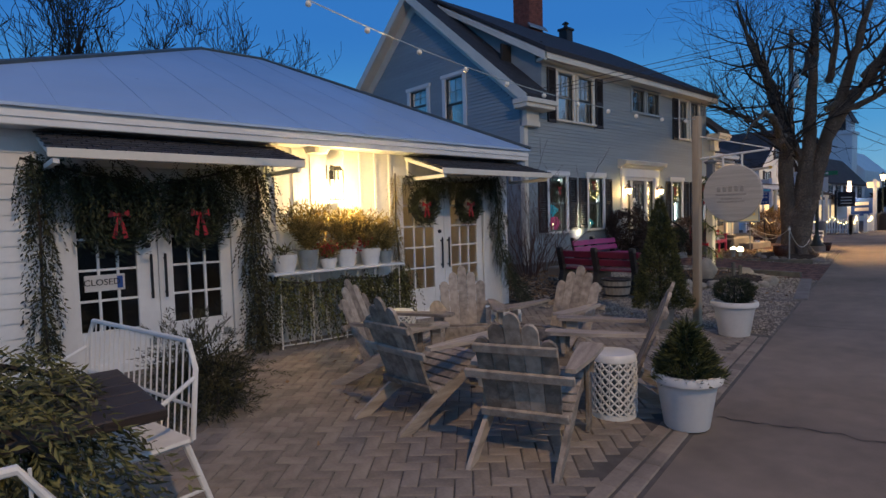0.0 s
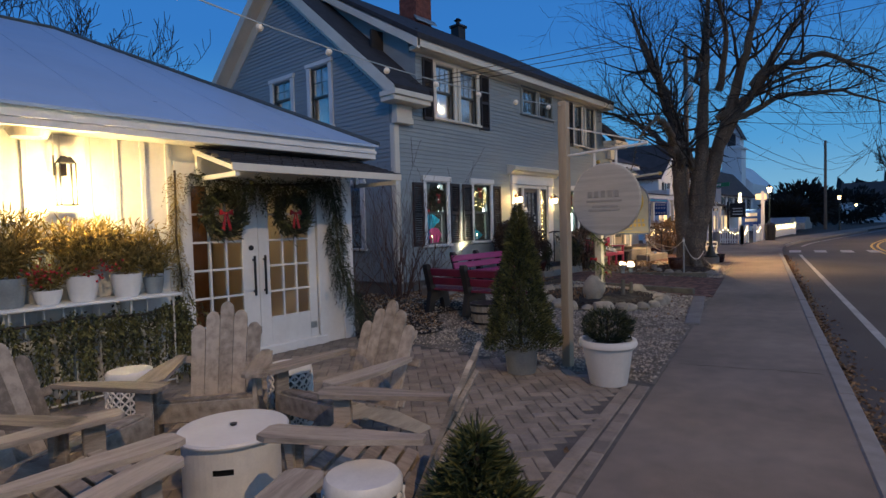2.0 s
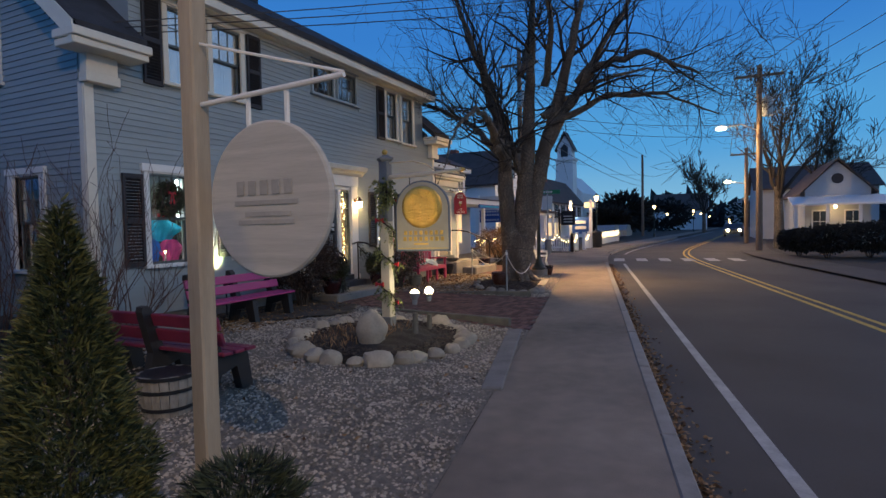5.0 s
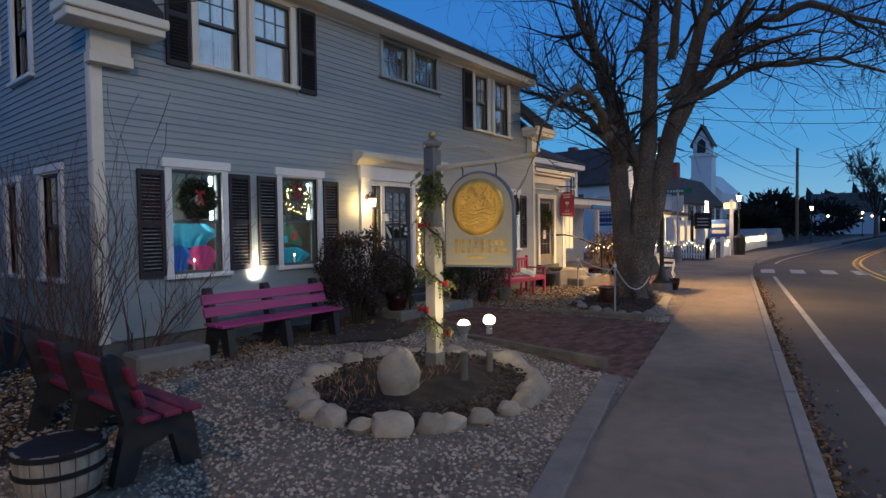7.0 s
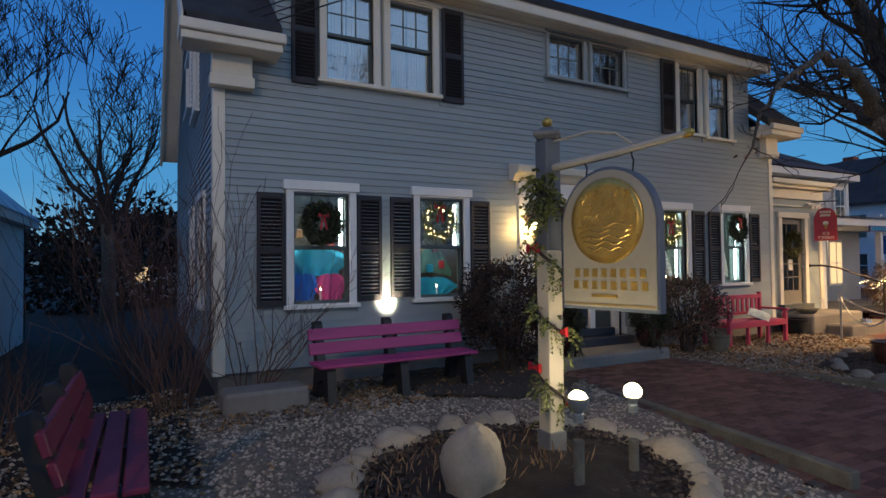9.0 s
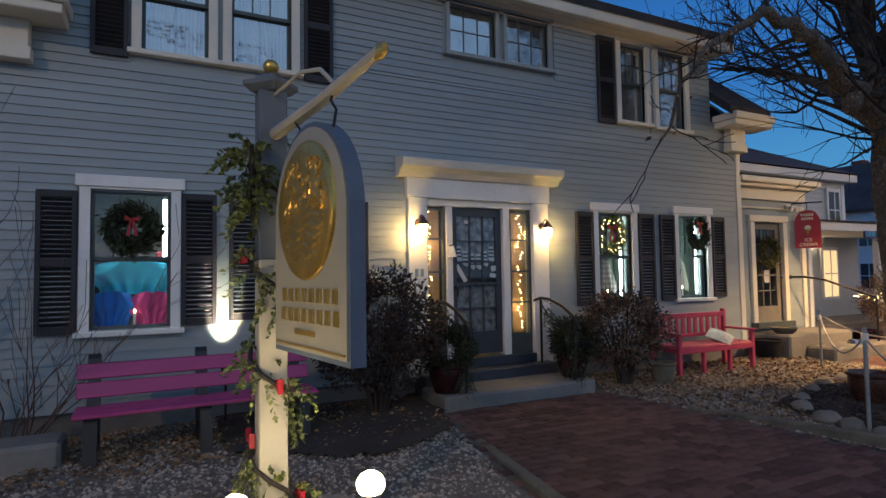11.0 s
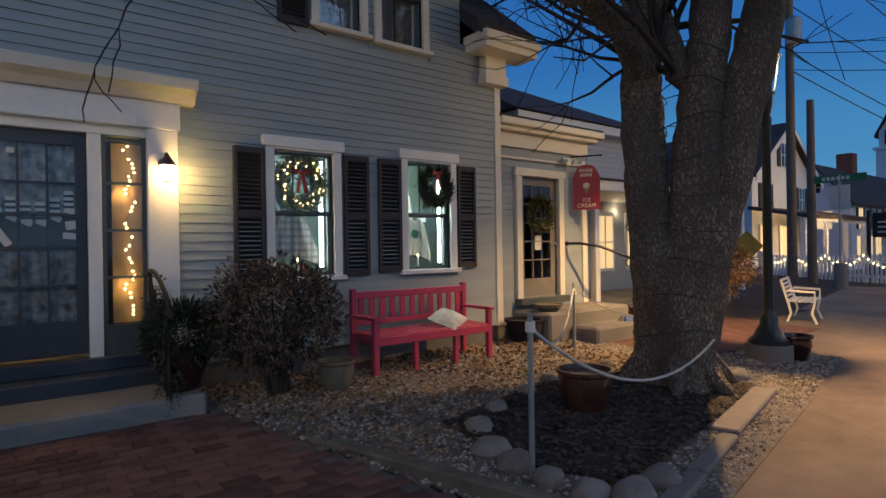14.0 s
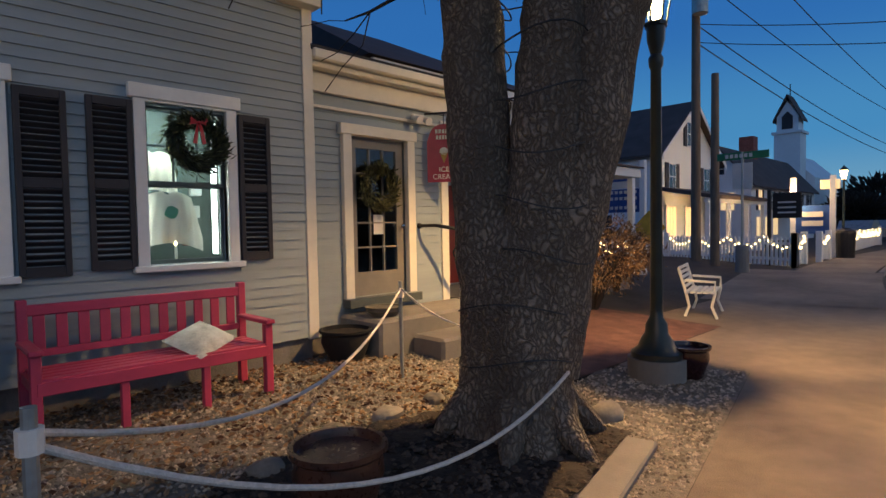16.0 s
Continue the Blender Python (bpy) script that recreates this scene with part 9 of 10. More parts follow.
def gable_house(name, x0, x1, y0, y1, eave, ridge, along, label, roofmat=None, wallmat=None):
    """A plain gabled house; along is the axis of its ridge."""
    t = thing(name, ((x0 + x1) / 2, (y0 + y1) / 2, 0), label, "house")
    rm, wm = roofmat or M_FARROOF, wallmat or M_FARWHITE
    if along == "y":
        xm = (x0 + x1) / 2
        part("wall", Shape().prism([(x0, -0.1), (x1, -0.1), (x1, eave), (xm, ridge - 0.12), (x0, eave)], y0, y1, "y"), wm, t)
        for s, xe in ((-1, x0), (1, x1)):
            k = (ridge - eave) / (xm - x0)
            part("roof", slab([(xe + s * 0.3, y0 - 0.3, eave - 0.3 * k + 0.1), (xm, y0 - 0.3, ridge + 0.1), (xm, y1 + 0.3, ridge + 0.1), (xe + s * 0.3, y1 + 0.3, eave - 0.3 * k + 0.1)], 0.12), rm, t)
            part("rake", slab([(xe + s * 0.3, y0 - 0.34, eave - 0.3 * k + 0.06), (xm, y0 - 0.34, ridge + 0.06), (xm, y0 - 0.31, ridge + 0.06), (xe + s * 0.3, y0 - 0.31, eave - 0.3 * k + 0.06)], 0.22), M_FARWHITE, t)
    else:
        ym = (y0 + y1) / 2
        part("wall", Shape().prism([(y0, -0.1), (y1, -0.1), (y1, eave), (ym, ridge - 0.12), (y0, eave)], x0, x1, "x"), wm, t)
        for s, ye in ((-1, y0), (1, y1)):
            k = (ridge - eave) / (ym - y0)
            part("roof", slab([(x0 - 0.3, ye + s * 0.3, eave - 0.3 * k + 0.1), (x0 - 0.3, ym, ridge + 0.1), (x1 + 0.3, ym, ridge + 0.1), (x1 + 0.3, ye + s * 0.3, eave - 0.3 * k + 0.1)], 0.12), rm, t)
    return t


F1 = gable_house("house", 40.0, 46.8, 13.55, 26.0, 4.4, 6.85, "y", "white gabled clapboard house with dark shutters and a lit shop porch")
for u, z0, lit in ((41.3, 2.9, False), (45.2, 2.9, False), (43.25, 4.9, False)):
    simple_window(F1, lambda u, d, z: (u, 13.55 + d, z), u - 0.3, u + 0.3, z0, z0 + 1.05, lit)
for u, z0 in ((16.0, 2.6), (19.5, 2.6), (16.0, 0.7)):
    simple_window(F1, lambda u, d, z: (40.0 + d, u, z), u - 0.35, u + 0.35, z0, z0 + 1.1, False, False)
part("porch_roof", slab([(39.6, 11.3, 2.5), (47.2, 11.3, 2.5), (47.2, 13.54, 2.95), (39.6, 13.54, 2.95)], 0.15), M_FARROOF, F1)
part("porch_floor", Shape().box((39.8, 11.5, -0.1), (47.0, 13.54, 0.3)), M_FARWHITE, F1)
part("porch_beam", Shape().box((39.7, 11.45, 2.2), (47.1, 11.6, 2.38)), M_FARWHITE, F1)
for x in (39.9, 42.2, 44.6, 46.9):
    part("porch_post", Shape().box((x - 0.08, 11.45, 0.3), (x + 0.08, 11.6, 2.2)), M_FARWHITE, F1)
for x in (40.6, 42.6, 45.0):
    simple_window(F1, lambda u, d, z: (u, 13.5 + d, z), x, x + 0.9, 0.8, 2.1, True, False, (3, 2))
F1c = part("chimney", Shape().box((46.0, 19.0, 5.5), (46.6, 19.6, 7.6), 0.02), M_BRICK, F1)
F2 = gable_house("house", 55.7, 72.0, 14.6, 18.6, 3.95, 6.3, "x", "long white two-storey house with many shuttered windows")
for k in range(6):
    simple_window(F2, lambda u, d, z: (u, 14.6 + d, z), 57.0 + k * 2.55, 57.7 + k * 2.55, 2.2, 3.45, k == 0)
simple_window(F2, lambda u, d, z: (55.7 + d, u, z), 15.6, 16.4, 2.2, 3.3, True, False)
simple_window(F2, lambda u, d, z: (55.7 + d, u, z), 16.2, 16.8, 4.5, 5.2, False, False)
part("awning", slab([(60, 13.4, 2.0), (64, 13.4, 2.0), (64, 14.59, 2.7), (60, 14.59, 2.7)], 0.08), M_FARROOF, F2)
for k in range(3):
    simple_window(F2, lambda u, d, z: (u, 14.6 + d, z), 56.6 + k * 1.8, 57.7 + k * 1.8, 0.5, 1.7, True, False)
part("chimney", Shape().box((61.6, 16.2, 5.9), (62.6, 17.2, 7.6), 0.03), M_BRICK, F2)
CH = thing("church", (85, 19.5, 0), "white church tower with a steep dark gabled cap", "church")
part("tower", Shape().box((83.8, 18.3, 0), (86.2, 20.7, 10.6)), M_FARWHITE, CH)
part("belfry", Shape().prism([(18.5, 10.6), (20.5, 10.6), (20.5, 12.3), (19.5, 13.9), (18.5, 12.3)], 84.0, 86.0, "x"), M_FARWHITE, CH)
for y0, y1 in ((18.2, 19.5), (20.8, 19.5)):
    part("roof", slab([(83.7, y0, 12.0), (86.3, y0, 12.0), (86.3, y1, 14.6), (83.7, y1, 14.6)], 0.25), M_FARROOF, CH)
part("louvre", Shape().prism([(19.0, 11.0), (20.0, 11.0), (20.0, 12.3), (19.5, 12.8), (19.0, 12.3)], 83.9, 83.98, "x"), M_SHUTTER, CH)
part("cornice", Shape().box((83.6, 18.1, 10.5), (86.4, 20.9, 10.75)), M_FARWHITE, CH)
part("nave", Shape().prism([(17.5, 0), (23.5, 0), (23.5, 6), (20.5, 9), (17.5, 6)], 86.3, 100, "x"), M_FARWHITE, CH)
part("spike", Shape().tube([(85, 19.5, 14.5), (85, 19.5, 15.8)], 0.05, 5), M_BLACK, CH)

F3 = gable_house("house", 45.0, 56.0, -7.4, -4.2, 3.3, 5.0, "x", "white gabled house with a dark roof across the road", wallmat=M_SKIRT)
gable_house("house", 60.0, 70.0, -11.0, -2.6, 4.2, 6.3, "y", "dark-roofed house behind the bare trees across the road", wallmat=M_SKIRT)
part("round_window", Shape().lathe([(0.3, 0), (0.28, 0.05)], (0, 0, 0), 18, Matrix.Translation((44.99, -5.8, 3.9)) @ Matrix.Rotation(radians(-90), 4, "Y")), M_SHUTTER, F3)
part("porch_roof", slab([(42.6, -3.3, 2.4), (45.0, -3.3, 2.9), (45.0, -8.0, 2.9), (42.6, -8.0, 2.4)], 0.1), M_FARWHITE, F3)
for y in (-3.5, -5.0, -6.5, -7.8):
    part("porch_post", Shape().box((42.75, y - 0.07, -0.05), (42.9, y + 0.07, 2.34)), M_FARWHITE, F3)
for y in (-4.6, -6.2):
    simple_window(F3, lambda u, d, z: (45.0 + d, u, z), y - 0.7, y, 0.8, 2.0, False, False)
part("porch_lamp", Shape().ball((44.3, -5.6, 2.25), 0.10, 6, 10), M_FARLAMP, F3)
for k, (x, y, r, h) in enumerate(((33.0, -3.5, 1.2, 1.25), (33.4, -5.0, 1.4, 1.35), (33.0, -6.9, 1.6, 1.4), (34.6, -2.7, 0.9, 1.1), (30.5, -8.4, 1.8, 1.5))):
    shrub(x, y, r, h, -0.05, 5200, M_FARTREE, "dark clipped hedge shrub across the road", 80 + k, 0.16, 0.07, 6)
F4 = gable_house("house", 130, 142, 2.0, 12.0, 4.0, 7.5, "y", "distant white house at the bend of the road")
F5 = gable_house("house", 150, 175, -10.0, -2.0, 5.0, 7.0, "x", "distant long white house", wallmat=M_SKIRT)
F6 = gable_house("house", 7.6, 14.6, 29.0, 35.0, 1.9, 4.0, "x", "low dark house behind the cottage", wallmat=M_SKIRT)
simple_window(F6, lambda u, d, z: (u, 29 + d, z), 9.0, 9.5, 0.9, 1.5, True, False)
solo("hedge", Shape().leaves(*scatter_ball((8.6, 24.5, 1.6), (3.6, 1.3, 2.6), 4200, np.random.RandomState(3), 0.3), 0.3, 0.14, 0.8, 2), M_FARTREE, (8.6, 24.5, 0), "dark evergreen hedge behind the buildings", "hedge", kind="stuff")

# picket fence with lights
PF = thing("picket_fence", (36.2, 7.7, 0), "white picket fence strung with warm fairy lights", "fence")


def fence_run(a, b):
    a, b = Vector((*a, 0)), Vector((*b, 0))
    n = int((b - a).length / 0.155)
    ang = math.atan2(b.y - a.y, b.x - a.x)
    for k in range(n + 1):
        p = a.lerp(b, k / n)
        m = Matrix.Translation(p) @ Matrix.Rotation(ang, 4, "Z")
        part("picket", Shape().prism([(-0.04, 0.05), (0.04, 0.05), (0.04, 0.86), (0, 0.94), (-0.04, 0.86)], -0.012, 0.012, "y", m), M_FARWHITE, PF)
    for z in (0.25, 0.72):
        part("rail", Shape().box((0, 0.012, z - 0.04), ((b - a).length, 0.05, z + 0.04), 0, Matrix.Translation(a) @ Matrix.Rotation(ang, 4, "Z")), M_FARWHITE, PF)
    for p in (a, b):
        part("post", Shape().box((p.x - 0.09, p.y - 0.09, 0), (p.x + 0.09, p.y + 0.09, 1.05), 0.01), M_FARWHITE, PF)
    rnd = random.Random(int(a.x * 7))
    m = int((b - a).length / 0.16)
    for k in range(m):
        p = a.lerp(b, k / m)
        s = abs(math.sin(k * 0.35))
        part("fairy_light", Shape().ball((p.x - 0.06 + rnd.uniform(-0.03, 0.03), p.y - 0.06, 0.9 - 0.3 * s + rnd.uniform(-0.05, 0.05)), 0.026, 4, 6), M_FAIRY, PF)


fence_run((38.6, 12.6), (36.2, 7.7))
fence_run((36.2, 7.7), (38.2, 7.9))
fence_run((39.3, 7.7), (41.2, 7.8))
fence_run((44, 7.9), (56, 8.2))


def pole(x, y, h, r, label, arms=(), z=-0.1):
    t = thing("utility_pole", (x, y, z), label, "utility pole")
    part("shaft", Shape().tube([(x, y, z), (x, y, h)], [r, r * 0.75], 12), M_POLE, t, smooth=True)
    for zz, w in arms:
        part("cross_arm", Shape().box((x - 0.06, y - w, zz), (x + 0.06, y + w, zz + 0.12)), M_POLE, t)
        for k in range(4):
            part("insulator", Shape().lathe([(0.04, 0), (0.05, 0.06), (0.02, 0.1)], (x, y - w + 0.1 + k * (2 * w - 0.2) / 3, zz + 0.12), 8), M_ZINC, t)
    return t


U1 = pole(36.4, 10.65, 11.5, 0.16, "tall brown wooden utility pole by the side street", ((10.6, 1.1),))
part("transformer", Shape().lathe([(0.24, 0), (0.24, 0.8), (0.1, 0.9)], (36.1, 10.4, 8.2), 14), M_ZINC, U1)
pole(35.0, 9.55, 5.9, 0.14, "short wooden pole stub by the side street")
U2 = pole(39.2, -1.45, 9.6, 0.17, "wooden utility pole across the road with a street light", ((9.0, 1.1),))
part("lamp_arm", Shape().tube([(39.2, -1.45, 6.2), (39.0, -0.6, 6.6), (38.9, 0.1, 6.5)], 0.03, 6), M_ZINC, U2)
part("lamp_head", Shape().ball((38.9, 0.35, 6.45), 0.2, 6, 10, (0.6, 1.4, 0.5)), M_FARLAMP, U2, "lit street light head")
part("transformer", Shape().lathe([(0.25, 0), (0.25, 0.9), (0.1, 1.0)], (38.9, -1.8, 6.9), 14), M_ZINC, U2)
U3 = pole(50, -1.35, 6.6, 0.15, "wooden utility pole further along the road", ((6.1, 1.0),))
part("lamp_arm", Shape().tube([(50, -1.35, 4.1), (50, -0.4, 4.3)], 0.03, 6), M_ZINC, U3)
part("lamp_head", Shape().ball((50, -0.2, 4.3), 0.18, 6, 10, (0.6, 1.4, 0.5)), M_FARLAMP, U3, "lit street light head")
pole(75, 8.2, 9.5, 0.16, "wooden utility pole beside the far houses")
pole(17.5, -7.6, 10.5, 0.17, "dark wooden utility pole across the road", ((9.6, 1.1),))


def cable(a, b, d, r=0.014):
    t = thing("overhead_cable", a, "black overhead cable between poles", "cable", "overhead cables")
    part("wire", Shape().tube(sag(a, b, d, 14), r, 4, False), M_WIRE, t)


for z, o in ((10.75, -1.0), (10.75, 1.0), (8.0, 0), (7.4, 0)):
    cable((36.4, 10.65 + o, z), (75, 8.2 + o * 0.5, z - 1.6), 0.6, 0.02)
    cable((36.4, 10.65 + o, z), (39.2, -1.45 + o, z - 1.4), 0.4, 0.016)
for z, o in ((9.1, -1.0), (9.1, 1.0), (7.6, 0), (6.9, 0)):
    cable((39.2, -1.45 + o, z), (50, -1.35 + o, z - 2.8), 0.2, 0.018)
    cable((39.2, -1.45 + o, z), (17.5, -7.6 + o, z + 0.6), 0.5, 0.014)
for k in range(3):
    cable((10.2, 7.95 + k * 0.1, 4.3 - k * 0.06), (26.0, -6.6 - k * 0.6, 10.0 - k * 0.5), 0.5, 0.008)


def street_lantern(x, y, h=3.0):
    t = thing("lamp_post", (x, y, 0), "black street lantern lit warm yellow", "lamp post", "far street lanterns")
    part("shaft", Shape().lathe([(0.14, 0), (0.10, 0.3), (0.05, 0.5), (0.045, h)], (x, y, 0), 10), M_GREENIRON, t)
    part("lantern", Shape().lathe([(0.08, 0), (0.15, 0.35)], (x, y, h), 8), M_FARLAMP, t, "glowing lantern glass")
    part("cap", Shape().lathe([(0.18, 0), (0.05, 0.15), (0.0, 0.22)], (x, y, h + 0.35), 8), M_GREENIRON, t)


street_lantern(45.0, 8.0, 3.1)
street_lantern(70.0, 6.5, 3.0)
street_lantern(100.0, 3.5, 3.0)
street_lantern(84.0, -3.8, 3.0)

# signs on the far corner
SS = thing("street_sign", (33.6, 8.35, 0), "green street name sign on a thin post", "street sign")
part("post", Shape().tube([(33.6, 8.35, 0), (33.6, 8.35, 3.3)], 0.035, 8), M_ZINC, SS)
part("blade", Shape().box((33.58, 7.7, 3.1), (33.62, 9.0, 3.3), 0.005), M_GREENSIGN, SS)
for k in range(6):
    part("letter_bar", Shape().box((33.565, 8.1 + k * 0.12, 3.15), (33.579, 8.18 + k * 0.12, 3.25)), M_PAPER, SS)
part("notice", Shape().box((33.58, 8.1, 2.3), (33.62, 8.6, 3.0), 0.005), M_PAPER, SS)
part("base", Shape().lathe([(0.18, 0), (0.16, 0.75), (0.1, 0.78)], (33.6, 8.35, 0), 14), M_CONC, SS)
BS = thing("sign_board", (30.6, 10.2, 0), "blue and white shop sign board between white posts", "sign")
for y in (9.75, 10.95):
    part("post", Shape().box((30.55, y - 0.07, 0), (30.69, y + 0.07, 3.0), 0.01), M_FARWHITE, BS)
part("blue_board", Shape().box((30.58, 9.82, 1.7), (30.64, 10.88, 2.3), 0.005), M_BLUESIGN, BS)
part("white_board", Shape().box((30.58, 9.82, 2.32), (30.64, 10.88, 2.95), 0.005), M_PAPER, BS)
for r, z in enumerate((2.18, 2.02, 1.78)):
    for k in range(7):
        part("letter_bar", Shape().box((30.565, 9.9 + k * 0.13, z), (30.578, 9.98 + k * 0.13, z + 0.08)), M_PAPER, BS)
part("fish_picture", Shape().box((30.565, 10.1, 2.5), (30.578, 10.6, 2.75), 0.003), M_BLUESIGN, BS)
part("warning_board", Shape().box((-0.3, -0.01, -0.3), (0.3, 0.01, 0.3), 0, Matrix.Translation((30.52, 9.55, 1.3)) @ Matrix.Rotation(radians(90), 4, "Z") @ Matrix.Rotation(radians(45), 4, "Y")), M_YELLOW, BS)
HS = thing("hanging_sign", (37.0, 8.6, 0), "black oval hanging shop sign on a post", "sign")
part("post", Shape().box((36.95, 8.55, 0), (37.05, 8.65, 2.4)), M_BLACK, HS)
part("panel", Shape().box((36.96, 7.7, 1.5), (37.02, 8.5, 2.3), 0.03), M_BLACK, HS)
for k in range(3):
    part("letter_bar", Shape().box((36.945, 7.85, 1.65 + k * 0.16), (36.96, 8.35, 1.70 + k * 0.16)), M_PAPER, HS)
DS = thing("sign_board", (42.4, 8.4, 0), "lit blue shop sign between white posts", "sign")
for y in (7.9, 9.2):
    part("post", Shape().box((42.35, y - 0.09, 0), (42.53, y + 0.09, 3.1)), M_FARWHITE, DS)
part("panel", Shape().box((42.38, 8.0, 0.9), (42.48, 9.1, 2.0)), M_BLUESIGN, DS)
for k in range(2):
    part("letter_bar", Shape().box((42.36, 8.2, 1.2 + k * 0.35), (42.379, 8.9, 1.4 + k * 0.35)), M_PAPER, DS)
part("light_box", Shape().box((42.36, 7.7, 2.6), (42.6, 8.3, 2.95), 0.02), M_LITROOM, DS)
solo("litter_bin", Shape().lathe([(0.28, 0), (0.32, 0.9), (0.3, 1.0), (0.1, 1.1)], (42.2, 7.45, 0.016), 16), M_BLACK, (42.2, 7.45, 0.016), "black cylindrical litter bin on the pavement", "litter bin")

# approaching car, at rest on the road
CAR = thing("car", (74.0, -1.2, -0.11), "dark car with lit headlamps on the road", "car")
part("body", Shape().prism([(-2.1, 0.25), (2.1, 0.25), (2.15, 0.75), (1.3, 0.85), (0.7, 1.35), (-1.2, 1.38), (-1.9, 0.9), (-2.1, 0.85)], -0.85, 0.85, "y", Matrix.Translation((74, -1.2, -0.11)) @ Matrix.Rotation(radians(175), 4, "Z")), M_CAR, CAR)
for y in (-1.75, -0.65):
    part("headlamp", Shape().ball((71.8, y, 0.55), 0.16, 6, 10), M_HEAD, CAR)
for x in (72.7, 75.3):
    for y in (-2.0, -0.4):
        w = part("wheel", Shape().lathe([(0.32, -0.1), (0.32, 0.1)], (0, 0, 0), 16, Matrix.Translation((x, y, 0.2)) @ Matrix.Rotation(radians(90), 4, "X")), M_BLACK, CAR)
for k, (x, y) in enumerate(((60, 7.2), (66, 6.9))):
    c = thing("car", (x, y, 0.0), "parked pale car beside the far pavement", "car", "parked cars")
    part("body", Shape().prism([(-2.1, 0.25), (2.1, 0.25), (2.15, 0.75), (1.3, 0.85), (0.7, 1.35), (-1.2, 1.38), (-1.9, 0.9), (-2.1, 0.85)], -0.85, 0.85, "y", Matrix.Translation((x, y + 2.5, 0.0))), M_ZINC, c)

# far lamps among the trees and the woods that close the view
rnd = random.Random(44)
for k in range(16):
    x, y, z = rnd.uniform(80, 150), rnd.uniform(-6, 12), rnd.uniform(0.8, 3.0)
    solo("far_lamp", Shape().ball((x, y, z), 0.14, 4, 6), M_FARLAMP, (x, y, z), "small warm light far down the street", "lamp", "far lights", kind="stuff")
rg = np.random.RandomState(21)
n = 9000
a = rg.uniform(-0.9, 1.9, n)
d = rg.uniform(170, 215, n)
hh = 3.5 + 3.0 * (np.sin(a * 9) * 0.5 + 0.5) + 2.0 * np.sin(a * 31) + rg.uniform(0, 1.5, n)
pts = np.stack([d * np.cos(a), d * np.sin(a), rg.uniform(-0.5, 1, n) * hh], 1)
solo("woods", Shape().leaves(pts, np.tile([0, 0, 1.0], (n, 1)), 4.0, 2.4, 0.9, 5), M_HAZEWOODS, (0, 0, 0), "dark wooded skyline far behind the houses, haze in its colour", "woods", kind="stuff")
for x, y, r, h, s in ((88, 12, 3.5, 5.5, 1), (78, 12.5, 2.5, 3.2, 2), (110, 9, 5, 5, 3), (118, -8, 7, 5, 4), (66, -9, 3, 4, 5)):
    p, w = scatter_ball((x, y, h * 0.55), (r, r, h * 0.5), 2200, np.random.RandomState(s), 0.3)
    solo("far_tree", Shape().leaves(p, w, 0.7, 0.35, 0.9, s), M_FARTREE, (x, y, 0), "dark evergreen clump far along the street", "tree", kind="stuff")

# ---- pieces: pavers, bricks, gravel, litter ----
def piece_mesh(name, w, d, h, mat, bevel=0.006):
    return Shape().box((-w / 2, -d / 2, -h), (w / 2, d / 2, 0), bevel).mesh(name, mat)


PAVE = thing("paver_terrace", (2.5, 3.0, 0.0), "herringbone terrace of tan concrete pavers", "paving", kind="structure")
PW, PD = 0.20, 0.10
mesh_p = piece_mesh("paver", PW - 0.006, PD - 0.006, 0.05, M_PAVER)
rnd = random.Random(2)
rest = Shape()
near = 0
cells = []
LAY = radians(-44)
# herringbone laid aslant: pairs of long and upright pieces on a stepped lattice
for i in range(-90, 90):
    for j in range(-70, 110):
        k = (i - j) % 4
        if k in (0, 3):
            u, w = (i * PD + PD, j * PD + PD / 2) if k == 0 else (i * PD + PD / 2, j * PD + PD)
            c, s = math.cos(LAY), math.sin(LAY)
            cells.append((u * c - w * s, u * s + w * c, LAY + (0 if k == 0 else math.pi / 2)))
for x, y, a in cells:
    if not (-3.6 < x < 7.08 and edge_y(x) + 0.30 < y < 6.0):
        continue
    z = 0.012 + rnd.uniform(-0.002, 0.002)
    m = Matrix.Translation((x, y, z)) @ Matrix.Rotation(a + rnd.uniform(-0.012, 0.012), 4, "Z") @ Matrix.Rotation(rnd.uniform(-0.008, 0.008), 4, "X")
    if 1.3 < x < 5.6 and 1.35 < y < 3.2 and near < 300:
        ob = part("paver", mesh_p, M_PAVER, PAVE)
        ob.matrix_basis = m
        near += 1
    else:
        rest.box((-PW / 2 + 0.003, -PD / 2 + 0.003, -0.03), (PW / 2 - 0.003, PD / 2 - 0.003, 0), 0.006, m)
for row in range(2):
    x = -3.5
    while x < 7.1:
        cx, cy = x, edge_y(x) + 0.075 + row * 0.118
        m = Matrix.Translation((cx, cy, 0.012 + rnd.uniform(-0.002, 0.002))) @ Matrix.Rotation(heading(0), 4, "Z")
        rest.box((-PW / 2 + 0.003, -PD / 2 + 0.003, -0.03), (PW / 2 - 0.003, PD / 2 - 0.003, 0), 0.006, m)
        x += PW * math.cos(heading(0))
part("pavers", rest, M_PAVER2, PAVE, "further tan pavers", kind="stuff")

